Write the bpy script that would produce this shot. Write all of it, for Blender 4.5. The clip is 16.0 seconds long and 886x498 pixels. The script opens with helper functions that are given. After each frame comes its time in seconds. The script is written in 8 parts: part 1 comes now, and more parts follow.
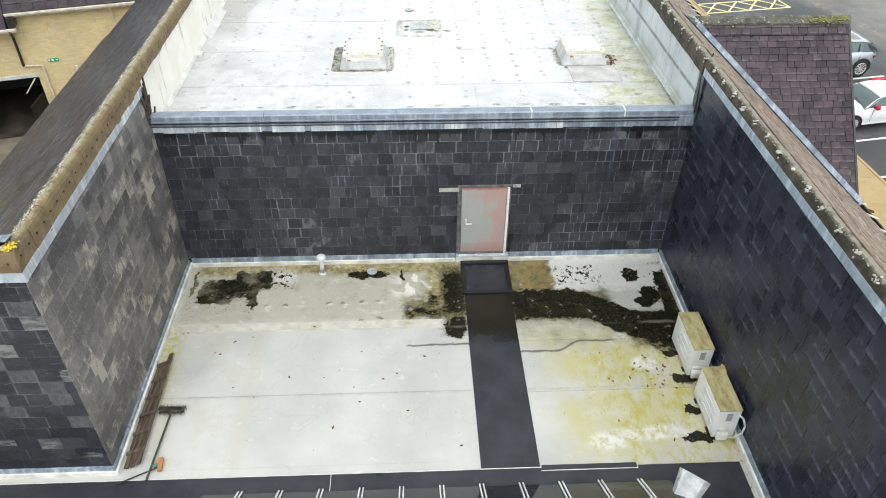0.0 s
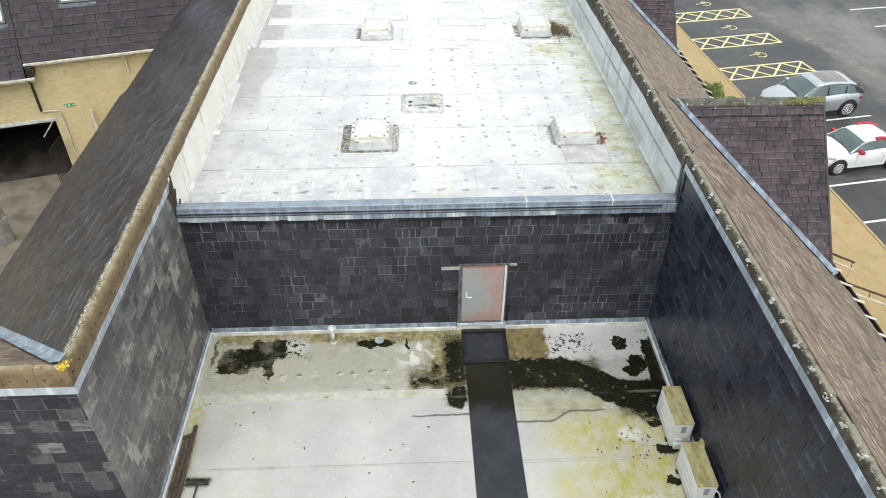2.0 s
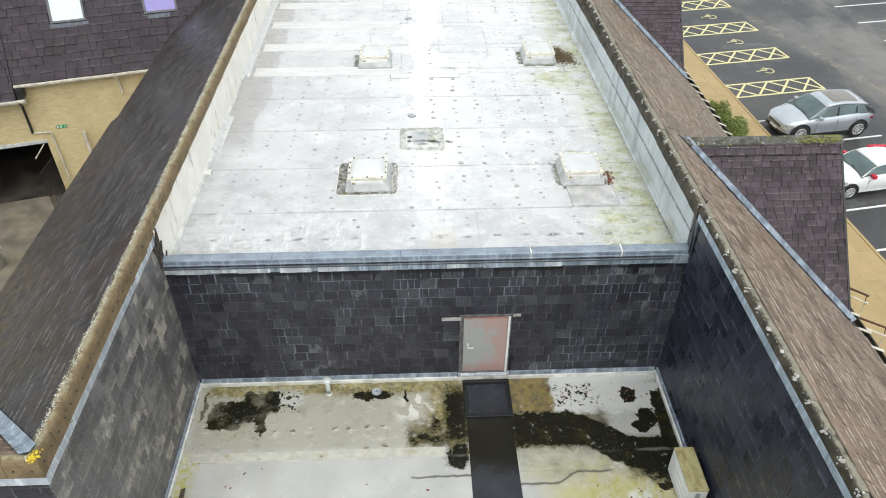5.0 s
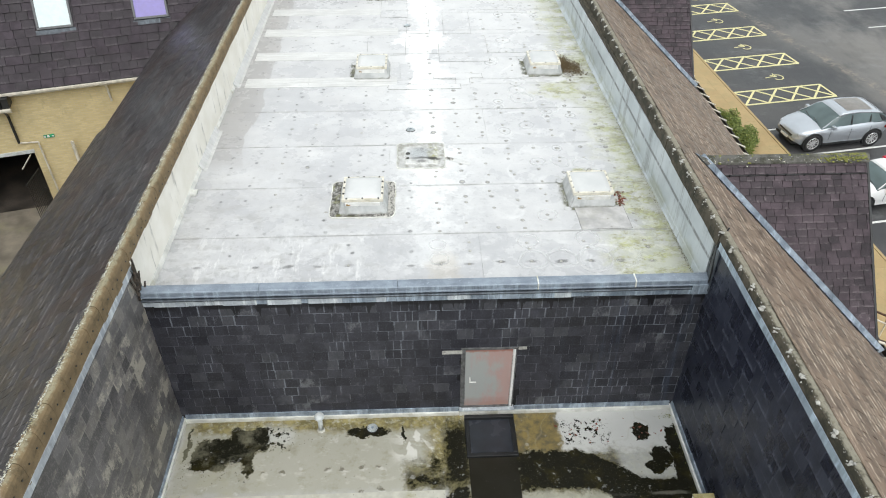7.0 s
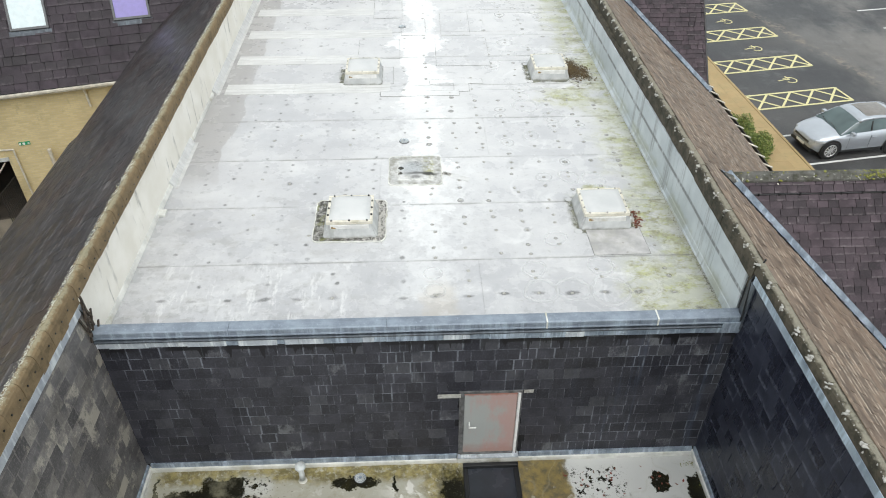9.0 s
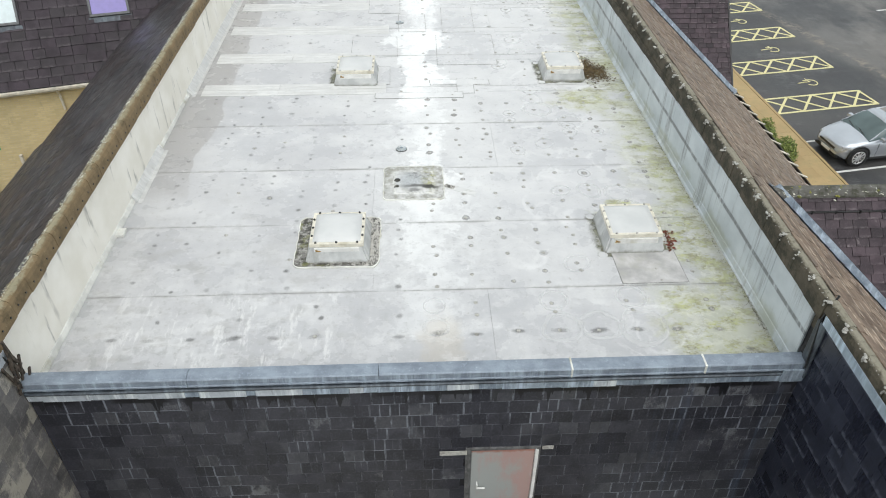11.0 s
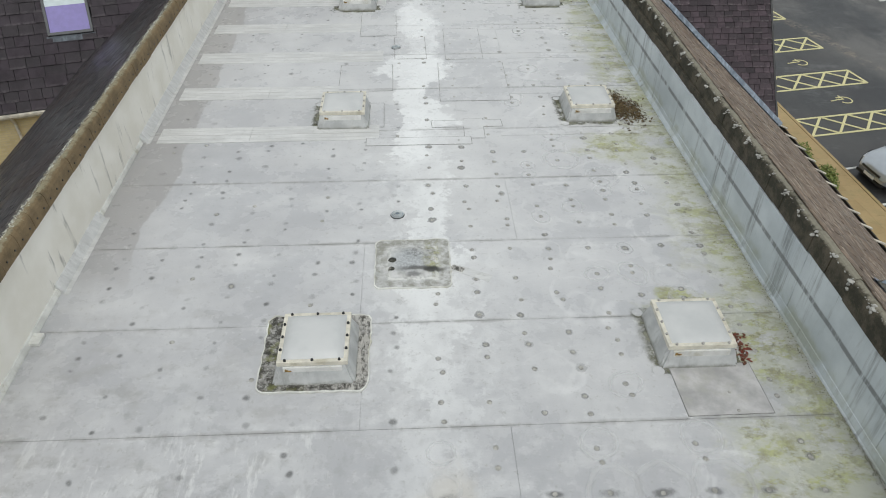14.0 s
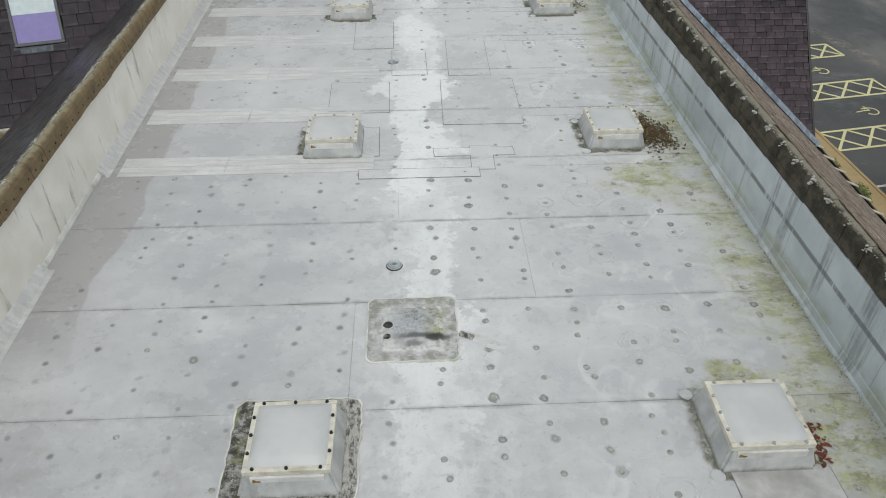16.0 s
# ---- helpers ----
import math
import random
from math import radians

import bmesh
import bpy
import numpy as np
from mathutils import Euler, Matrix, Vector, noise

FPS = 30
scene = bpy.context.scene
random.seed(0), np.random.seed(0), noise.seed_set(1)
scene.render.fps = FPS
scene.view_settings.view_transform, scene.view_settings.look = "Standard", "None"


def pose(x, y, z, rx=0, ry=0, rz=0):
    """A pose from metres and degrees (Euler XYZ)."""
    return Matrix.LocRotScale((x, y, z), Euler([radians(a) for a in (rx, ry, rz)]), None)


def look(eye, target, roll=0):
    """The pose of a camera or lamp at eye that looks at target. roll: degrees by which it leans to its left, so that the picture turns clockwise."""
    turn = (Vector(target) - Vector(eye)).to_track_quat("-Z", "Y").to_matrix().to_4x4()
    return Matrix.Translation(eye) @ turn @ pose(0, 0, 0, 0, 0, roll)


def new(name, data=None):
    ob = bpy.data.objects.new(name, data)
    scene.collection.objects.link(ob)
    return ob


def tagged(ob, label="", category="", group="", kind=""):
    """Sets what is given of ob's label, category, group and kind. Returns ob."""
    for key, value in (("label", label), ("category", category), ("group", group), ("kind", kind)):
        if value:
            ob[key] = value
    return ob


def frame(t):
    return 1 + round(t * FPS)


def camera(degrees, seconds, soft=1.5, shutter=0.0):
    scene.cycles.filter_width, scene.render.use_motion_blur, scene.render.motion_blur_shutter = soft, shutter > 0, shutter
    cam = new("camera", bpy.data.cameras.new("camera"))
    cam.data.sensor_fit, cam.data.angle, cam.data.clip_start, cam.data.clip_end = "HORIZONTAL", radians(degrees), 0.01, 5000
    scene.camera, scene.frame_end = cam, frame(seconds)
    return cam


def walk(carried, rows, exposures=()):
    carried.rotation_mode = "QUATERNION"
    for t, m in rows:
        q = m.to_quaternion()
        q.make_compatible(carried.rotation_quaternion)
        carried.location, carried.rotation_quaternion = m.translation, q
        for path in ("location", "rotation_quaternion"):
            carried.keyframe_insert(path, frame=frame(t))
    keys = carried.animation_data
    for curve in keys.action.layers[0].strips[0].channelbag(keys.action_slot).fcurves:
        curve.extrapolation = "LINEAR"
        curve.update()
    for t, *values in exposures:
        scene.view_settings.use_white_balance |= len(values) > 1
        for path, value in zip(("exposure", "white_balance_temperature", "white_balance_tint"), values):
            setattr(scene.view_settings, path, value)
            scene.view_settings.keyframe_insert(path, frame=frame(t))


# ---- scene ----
cam = camera(63.1, 16.0, soft=1.0)
PATH = [
    (0, (-0.889, -11.892, 9.853), (-0.816, -10.333, 8.602), 0.5),
    (0.5, (-0.91, -11.894, 10.288), (-0.836, -10.335, 9.037), 0.5),
    (1, (-0.924, -11.895, 10.828), (-0.851, -10.338, 9.576), 0.4),
    (1.5, (-0.932, -11.874, 11.339), (-0.86, -10.316, 10.086), 0.4),
    (2, (-0.91, -11.785, 11.813), (-0.841, -10.227, 10.561), 0.3),
    (2.5, (-0.922, -11.677, 12.078), (-0.851, -10.119, 10.826), 0.3),
    (3, (-0.935, -11.534, 12.189), (-0.866, -9.976, 10.937), 0.3),
    (3.5, (-0.908, -11.352, 12.193), (-0.84, -9.793, 10.941), 0.2),
    (4, (-0.855, -11.103, 12.193), (-0.788, -9.545, 10.941), 0.2),
    (6.5, (-0.836, -9.789, 12.008), (-0.771, -8.23, 10.758), 0.2),
    (7, (-0.801, -9.491, 11.94), (-0.736, -7.931, 10.69), 0.2),
    (7.5, (-0.748, -9.166, 11.852), (-0.683, -7.607, 10.601), 0.2),
    (8, (-0.715, -8.781, 11.739), (-0.65, -7.222, 10.488), 0.3),
    (8.5, (-0.698, -8.393, 11.591), (-0.632, -6.834, 10.34), 0.3),
    (9, (-0.675, -7.959, 11.371), (-0.609, -6.399, 10.121), 0.2),
    (9.2, (-0.675, -7.772, 11.288), (-0.608, -6.213, 10.037), 0.2),
    (11.3, (-0.649, -5.909, 10.441), (-0.581, -4.343, 9.199), 0.3),
    (11.5, (-0.639, -5.666, 10.463), (-0.571, -4.105, 9.214), 0.3),
    (12, (-0.64, -5.13, 10.441), (-0.569, -3.57, 9.192), 0.4),
    (12.5, (-0.645, -4.658, 10.387), (-0.574, -3.098, 9.137), 0.4),
    (13, (-0.634, -4.174, 10.28), (-0.565, -2.612, 9.034), 0.2),
    (13.5, (-0.644, -3.711, 10.146), (-0.573, -2.149, 8.9), 0.3),
    (14, (-0.647, -3.217, 9.944), (-0.576, -1.654, 8.698), 0.2),
    (14.5, (-0.646, -2.753, 9.776), (-0.574, -1.19, 8.53), 0.2),
    (15, (-0.629, -2.282, 9.641), (-0.559, -0.717, 8.398), 0.1),
    (15.5, (-0.643, -1.833, 9.536), (-0.572, -0.27, 8.291), 0.1),
    (16, (-0.638, -1.365, 9.429), (-0.566, 0.201, 8.188), 0.1),
]
walk(cam, [(t, look(eye, target, roll)) for t, eye, target, roll in PATH],
     exposures=[(0, 0.84), (1, 0.78), (2, 0.72), (4, 0.66), (9, 0.45), (11.5, 0.25), (12.5, 0.02), (14.5, -0.2), (16, -0.28)])

# ---- world, sun, exposure ----
world = bpy.data.worlds.new("overcast_sky")
scene.world = world
world.use_nodes = True
wt = world.node_tree
wt.nodes.clear()
w_out = wt.nodes.new("ShaderNodeOutputWorld")
w_bg = wt.nodes.new("ShaderNodeBackground")
w_hsv = wt.nodes.new("ShaderNodeHueSaturation")
w_sky = wt.nodes.new("ShaderNodeTexSky")
w_sky.sky_type = "NISHITA"
w_sky.sun_disc = False
w_sky.sun_elevation = radians(60)
w_sky.sun_rotation = radians(170)
w_sky.dust_density = 4.0
w_sky.air_density = 1.0
w_hsv.inputs["Saturation"].default_value = 0.22
w_bg.inputs["Strength"].default_value = 0.15
wt.links.new(w_sky.outputs["Color"], w_hsv.inputs["Color"])
w_mix = wt.nodes.new("ShaderNodeMix")
w_mix.data_type = "RGBA"
w_mix.inputs[0].default_value = 0.7
w_mix.inputs[7].default_value = (5.2, 5.6, 5.65, 1.0)
wt.links.new(w_hsv.outputs["Color"], w_mix.inputs[6])
wt.links.new(w_mix.outputs[2], w_bg.inputs["Color"])
wt.links.new(w_bg.outputs["Background"], w_out.inputs["Surface"])
sun = bpy.data.lights.new("sun", "SUN")
sun.energy = 0.9
sun.angle = radians(60)
sun.color = (1.0, 0.99, 0.96)
sun_ob = new("sun", sun)
sun_ob.matrix_world = look((3, -13, 26), (0, 2, 0))


# ---- materials ----
class Mat:
    """A procedural material: world-space textures feeding a Principled surface."""

    def __init__(self, name, rough=0.6, metal=0.0, spec=0.5):
        self.m = bpy.data.materials.new(name)
        self.m.use_nodes = True
        self.t = self.m.node_tree
        self.bsdf = self.t.nodes["Principled BSDF"]
        self.bsdf.inputs["Roughness"].default_value = rough
        self.bsdf.inputs["Metallic"].default_value = metal
        self.bsdf.inputs["Specular IOR Level"].default_value = spec
        self.pos = self.t.nodes.new("ShaderNodeNewGeometry").outputs["Position"]
        self.obj = self.t.nodes.new("ShaderNodeTexCoord").outputs["Object"]

    def put(self, value, socket):
        if isinstance(value, (int, float)):
            socket.default_value = value
        elif isinstance(value, tuple):
            socket.default_value = (*value, 1.0)[:4] if len(socket.default_value) == 4 else value
        else:
            self.t.links.new(value, socket)

    def noise(self, scale, detail=3.0, rough=0.55, vec=None, stretch=None, distortion=0.0):
        n = self.t.nodes.new("ShaderNodeTexNoise")
        n.inputs["Scale"].default_value = scale
        n.inputs["Detail"].default_value = detail
        n.inputs["Roughness"].default_value = rough
        n.inputs["Distortion"].default_value = distortion
        v = self.pos if vec is None else vec
        if stretch:
            mp = self.t.nodes.new("ShaderNodeMapping")
            mp.inputs["Scale"].default_value = stretch
            self.t.links.new(v, mp.inputs["Vector"])
            v = mp.outputs["Vector"]
        self.t.links.new(v, n.inputs["Vector"])
        return n.outputs["Fac"]

    def op(self, kind, a, b=0.0, c=0.0):
        n = self.t.nodes.new("ShaderNodeMath")
        n.operation = kind
        for v, s in zip((a, b, c), n.inputs):
            self.put(v, s)
        return n.outputs[0]

    def add(self, a, b):
        return self.op("ADD", a, b)

    def sub(self, a, b):
        return self.op("SUBTRACT", a, b)

    def mul(self, a, b):
        return self.op("MULTIPLY", a, b)

    def low(self, a, b):
        return self.op("MINIMUM", a, b)

    def high(self, a, b):
        return self.op("MAXIMUM", a, b)

    def step(self, v, a, b, to0=0.0, to1=1.0):
        n = self.t.nodes.new("ShaderNodeMapRange")
        n.interpolation_type = "SMOOTHSTEP"
        self.put(v, n.inputs["Value"])
        for key, value in (("From Min", a), ("From Max", b), ("To Min", to0), ("To Max", to1)):
            n.inputs[key].default_value = value
        return n.outputs["Result"]

    def mix(self, fac, a, b):
        n = self.t.nodes.new("ShaderNodeMix")
        n.data_type = "RGBA"
        self.put(fac, n.inputs[0])
        self.put(a, n.inputs[6])
        self.put(b, n.inputs[7])
        return n.outputs[2]

    def xyz(self, v=None):
        n = self.t.nodes.new("ShaderNodeSeparateXYZ")
        self.t.links.new(self.pos if v is None else v, n.inputs[0])
        return n.outputs[0], n.outputs[1], n.outputs[2]

    def random(self):
        """A number for each piece, whether it is an object or an island of a joined mesh."""
        a = self.t.nodes.new("ShaderNodeObjectInfo").outputs["Random"]
        b = self.t.nodes.new("ShaderNodeNewGeometry").outputs["Random Per Island"]
        return self.op("FRACT", self.add(a, self.mul(b, 7.31)))

    def wobble(self, amount, scale):
        """World x and y, pushed about by noise, for ragged stain edges."""
        x, y, z = self.xyz()
        nx = self.noise(scale, 5.0, 0.65)
        ny = self.noise(scale * 1.13, 5.0, 0.65, stretch=(1, 1, 1.7))
        shift = self.mul(self.sub(nx, 0.5), 2 * amount)
        return self.add(x, shift), self.add(y, self.mul(self.sub(ny, 0.47), 2 * amount))

    def rect(self, xy, x0, x1, y0, y1, soft):
        x, y = xy
        d = self.low(self.low(self.sub(x, x0), self.sub(x1, x)), self.low(self.sub(y, y0), self.sub(y1, y)))
        return self.step(d, -soft, soft)

    def spot(self, xy, cx, cy, rx, ry, soft=0.35):
        x, y = xy
        dx, dy = self.mul(self.sub(x, cx), 1 / rx), self.mul(self.sub(y, cy), 1 / ry)
        d = self.op("SQRT", self.add(self.mul(dx, dx), self.mul(dy, dy)))
        return self.step(d, 1 + soft, 1 - soft)

    def bump(self, height, strength=0.3, distance=0.01):
        n = self.t.nodes.new("ShaderNodeBump")
        n.inputs["Strength"].default_value = strength
        n.inputs["Distance"].default_value = distance
        self.t.links.new(height, n.inputs["Height"])
        self.t.links.new(n.outputs["Normal"], self.bsdf.inputs["Normal"])
        return self

    def colour(self, c):
        self.put(c, self.bsdf.inputs["Base Color"])
        return self

    def gloss(self, r):
        self.put(r, self.bsdf.inputs["Roughness"])
        return self


def plain(name, colour, rough=0.5, metal=0.0, vary=0.12, scale=6.0, relief=0.15, dirt=None):
    """A simple surface: base colour with two scales of variation, and some dirt."""
    g = Mat(name, rough, metal)
    n = g.noise(scale, 4.0)
    fine = g.noise(scale * 12, 2.0)
    dark = tuple(c * (1 - 2 * vary) for c in colour)
    light = tuple(min(1, c * (1 + vary)) for c in colour)
    c = g.mix(g.step(n, 0.3, 0.7), dark, light)
    c = g.mix(g.mul(g.step(fine, 0.5, 0.75), vary * 1.5), c, dark)
    if dirt:
        c = g.mix(g.mul(g.step(g.noise(scale * 0.6, 5.0, 0.7), 0.52, 0.72), 0.8), c, dirt)
    g.colour(c).gloss(g.step(n, 0.2, 0.8, rough * 0.8, min(1, rough * 1.2)))
    if relief:
        g.bump(fine, relief, 0.004)
    return g.m


def slate_material(name, dark, light, pale, pale_amount, rough=0.42, streak=(1, 1, 0.15), lichen=None, lime=0.0, bloom=None, tail=0.0, spec=0.35, rise=0.0, zones=None, mid=0.0, drips=None, east=0.0, faces=0.0):
    """Hung or laid slates: each its own tone, scratched pale patches, lime along some joints, pale tails of wear and
    painted edge sheen.
    """
    g = Mat(name, rough, 0.0, spec)
    x, y, z = g.xyz()
    r = g.random()
    r2 = g.op("FRACT", g.mul(r, 17.3))
    cloud = g.noise(0.9, 4.0)
    grain = g.noise(60, 4.0, 0.65, stretch=streak)
    base = g.mix(g.add(g.mul(r, 0.7), g.mul(g.step(cloud, 0.3, 0.7), 0.3)), dark, light)
    base = g.mix(g.mul(g.step(grain, 0.45, 0.75), 0.4), base, tuple(c * 1.8 for c in light))
    base = g.mix(g.mul(g.step(g.noise(3.0, 4.0, 0.6), 0.55, 0.4), 0.35), base, tuple(c * 0.6 for c in dark))
    if zones:
        base = g.mix(g.mul(g.step(g.noise(0.55, 4.0, 0.6), 0.48, 0.62), 0.65), base, zones)
    patch = g.noise(9, 7.0, 0.8, stretch=streak)
    cluster = g.noise(0.9, 3.0, 0.5)
    odd = g.add(g.add(g.mul(r2, 0.34), g.mul(patch, 0.8)), g.mul(cluster, 0.6))
    odd = g.step(odd, 1.2 - 0.22 * pale_amount, 1.32 - 0.2 * pale_amount)
    base = g.mix(g.mul(odd, 0.8), base, pale)
    if faces:
        # whole slates bleached paler than their neighbours
        bleached = g.step(g.add(g.op("FRACT", g.mul(r, 43.7)), g.mul(g.sub(g.noise(0.8, 3.0), 0.5), 0.7)), 0.84, 0.88)
        bleached = g.mul(bleached, g.step(g.noise(14, 6.0, 0.75, stretch=(1, 1, 0.6)), 0.3, 0.7, 0.3, 1.0))
        base = g.mix(g.mul(bleached, faces), base, pale)
    uv = g.t.nodes.new("ShaderNodeUVMap")
    u, v, w = g.xyz(uv.outputs["UV"])
    if lime:
        # lime bloom along the sides and tails, and below the joints of the course above
        rag = g.mul(g.sub(g.noise(26, 4.0, 0.7), 0.5), 0.05)
        rim = g.low(g.low(u, g.sub(1.0, u)), g.mul(v, 0.75))
        rim = g.step(g.add(rim, rag), 0.052, 0.016)
        thin = g.mul(g.step(g.add(g.low(g.low(u, g.sub(1.0, u)), g.mul(v, 0.75)), g.mul(rag, 0.6)), 0.03, 0.01), g.step(g.noise(4, 5.0, 0.75), 0.42, 0.6))
        base = g.mix(g.mul(thin, lime * 0.42), base, (0.3, 0.3, 0.3) if bloom is None else bloom)
        where = g.add(g.noise(0.75, 3.0, 0.6), g.mul(g.sub(z, 1.7), rise))
        if east:
            where = g.add(where, g.mul(g.step(x, -0.5, 3.5), east))
        where = g.step(where, 0.47, 0.62)
        where = g.mul(where, g.step(g.noise(2.6, 6.0, 0.75), 0.4, 0.56))
        base = g.mix(g.mul(g.mul(rim, where), lime), base, (0.45, 0.45, 0.45) if bloom is None else bloom)
        if mid:
            half = g.op("ABSOLUTE", g.sub(u, 0.5))
            half = g.mul(g.step(g.add(half, rag), 0.04, 0.012), g.mul(where, g.step(g.noise(1.4, 2.0), 0.47, 0.56)))
            base = g.mix(g.mul(half, mid), base, (0.4, 0.4, 0.4) if bloom is None else bloom)
        drip = g.step(g.noise(7, 4.0, 0.65, stretch=(1, 1, 0.1)), 0.6, 0.74)
        base = g.mix(g.mul(g.mul(drip, where), lime * 0.4), base, (0.36, 0.38, 0.4) if bloom is None else bloom)
        if east:
            run = g.mul(g.step(g.noise(4.5, 5.0, 0.7, stretch=(1, 1, 0.05)), 0.54, 0.7), g.step(x, 1.2, 3.8))
            base = g.mix(g.mul(run, 0.3), base, (0.1, 0.135, 0.2))
    if drips:
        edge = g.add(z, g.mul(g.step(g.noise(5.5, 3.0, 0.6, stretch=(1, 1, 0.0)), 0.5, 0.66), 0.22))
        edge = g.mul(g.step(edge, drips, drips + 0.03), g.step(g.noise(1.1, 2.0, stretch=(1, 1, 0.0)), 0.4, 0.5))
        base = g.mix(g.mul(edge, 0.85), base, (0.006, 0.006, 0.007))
    # pale tails: wear, and the wet sheen of slate edges put into the colour
    if tail:
        worn = g.step(g.add(v, g.mul(g.sub(g.noise(30, 4.0, 0.7), 0.5), 0.3)), 0.26, 0.1)
        worn = g.mul(worn, g.step(g.op("FRACT", g.mul(r, 31.7)), 0.25, 0.8))
        worn = g.mul(worn, g.step(g.noise(11, 4.0, 0.7), 0.4, 0.58))
        base = g.mix(g.mul(worn, tail), base, pale)
    if lichen:
        base = g.mix(g.mul(g.step(g.noise(9, 5.0, 0.75), 0.62, 0.72), 0.6), base, lichen)
    g.colour(base).gloss(g.step(g.add(g.mul(patch, 0.7), g.mul(r, 0.3)), 0.3, 0.75, rough * 0.7, rough * 1.4))
    g.bump(g.add(grain, g.mul(patch, 0.5)), 0.4, 0.004)
    return g.m


M_SLATE_BACK = slate_material("slate_blue_black", (0.016, 0.0165, 0.0225), (0.055, 0.055, 0.067), (0.15, 0.155, 0.165), 0.75, streak=(0.6, 0.6, 0.4), lime=0.8, bloom=(0.23, 0.25, 0.285), rise=0.05, spec=0.34, mid=0.75, drips=3.06, east=0.04, faces=0.3)
M_SLATE_RETURN = slate_material("slate_black_grey", (0.012, 0.012, 0.017), (0.046, 0.045, 0.053), (0.24, 0.235, 0.23), 0.9, streak=(0.3, 0.3, 1.2), lime=0.35, bloom=(0.25, 0.25, 0.25), rise=0.05, spec=0.25, faces=0.35)
M_SLATE_LEFT = slate_material("slate_weathered_grey", (0.07, 0.067, 0.069), (0.195, 0.186, 0.185), (0.46, 0.425, 0.36), 1.1, streak=(0.7, 0.7, 0.5), lime=0.4, bloom=(0.34, 0.32, 0.3), spec=0.35, tail=0.3, rise=0.05, faces=0.25)
# bluish bloom and pale tails here carry the lifted edges' sheen as colour
M_SLATE_RIGHT = slate_material("slate_dark_blue", (0.009, 0.0105, 0.019), (0.034, 0.038, 0.057), (0.1, 0.11, 0.145), 0.3, 0.32, lime=0.75, bloom=(0.075, 0.083, 0.11), tail=0.75, spec=0.34)
M_SLATE_BROWN = slate_material("slate_brown_roof", (0.085, 0.06, 0.044), (0.25, 0.187, 0.14), (0.54, 0.46, 0.37), 0.4, 0.5, (1, 0.25, 1), tail=0.95, zones=(0.21, 0.15, 0.11))
# white dashes on these tails are the wet roof's gloss, painted in
M_SLATE_DARK_ROOF = slate_material("slate_dark_roof", (0.0135, 0.013, 0.015), (0.05, 0.046, 0.048), (0.25, 0.235, 0.235), 0.45, 0.4, (1, 0.25, 1), lichen=(0.09, 0.062, 0.044), tail=0.55, spec=0.4, zones=(0.045, 0.031, 0.027))
M_SLATE_PURPLE = slate_material("slate_purple_roof", (0.014, 0.0105, 0.0135), (0.088, 0.066, 0.077), (0.24, 0.21, 0.215), 0.4, 0.46, tail=0.35, spec=0.2)
M_SLATE_FAR = slate_material("slate_purple_far", (0.011, 0.0085, 0.0112), (0.062, 0.049, 0.06), (0.18, 0.16, 0.17), 0.25, 0.5, tail=0.3, spec=0.22)
M_UNDERLAY = plain("dark_underlay", (0.012, 0.012, 0.013), 0.9)


def backing_material():
    """The bed behind the slates: dark, with pale lime runs in the joints."""
    g = Mat("slate_backing", 0.7)
    n = g.noise(0.9, 4.0, 0.6)
    fine = g.noise(7, 4.0, 0.7, stretch=(1, 1, 0.4))
    g.colour(g.mix(g.mul(g.step(n, 0.5, 0.62), g.step(fine, 0.42, 0.62)), (0.012, 0.012, 0.014), (0.3, 0.3, 0.31)))
    return g.m


M_BACKING = backing_material()


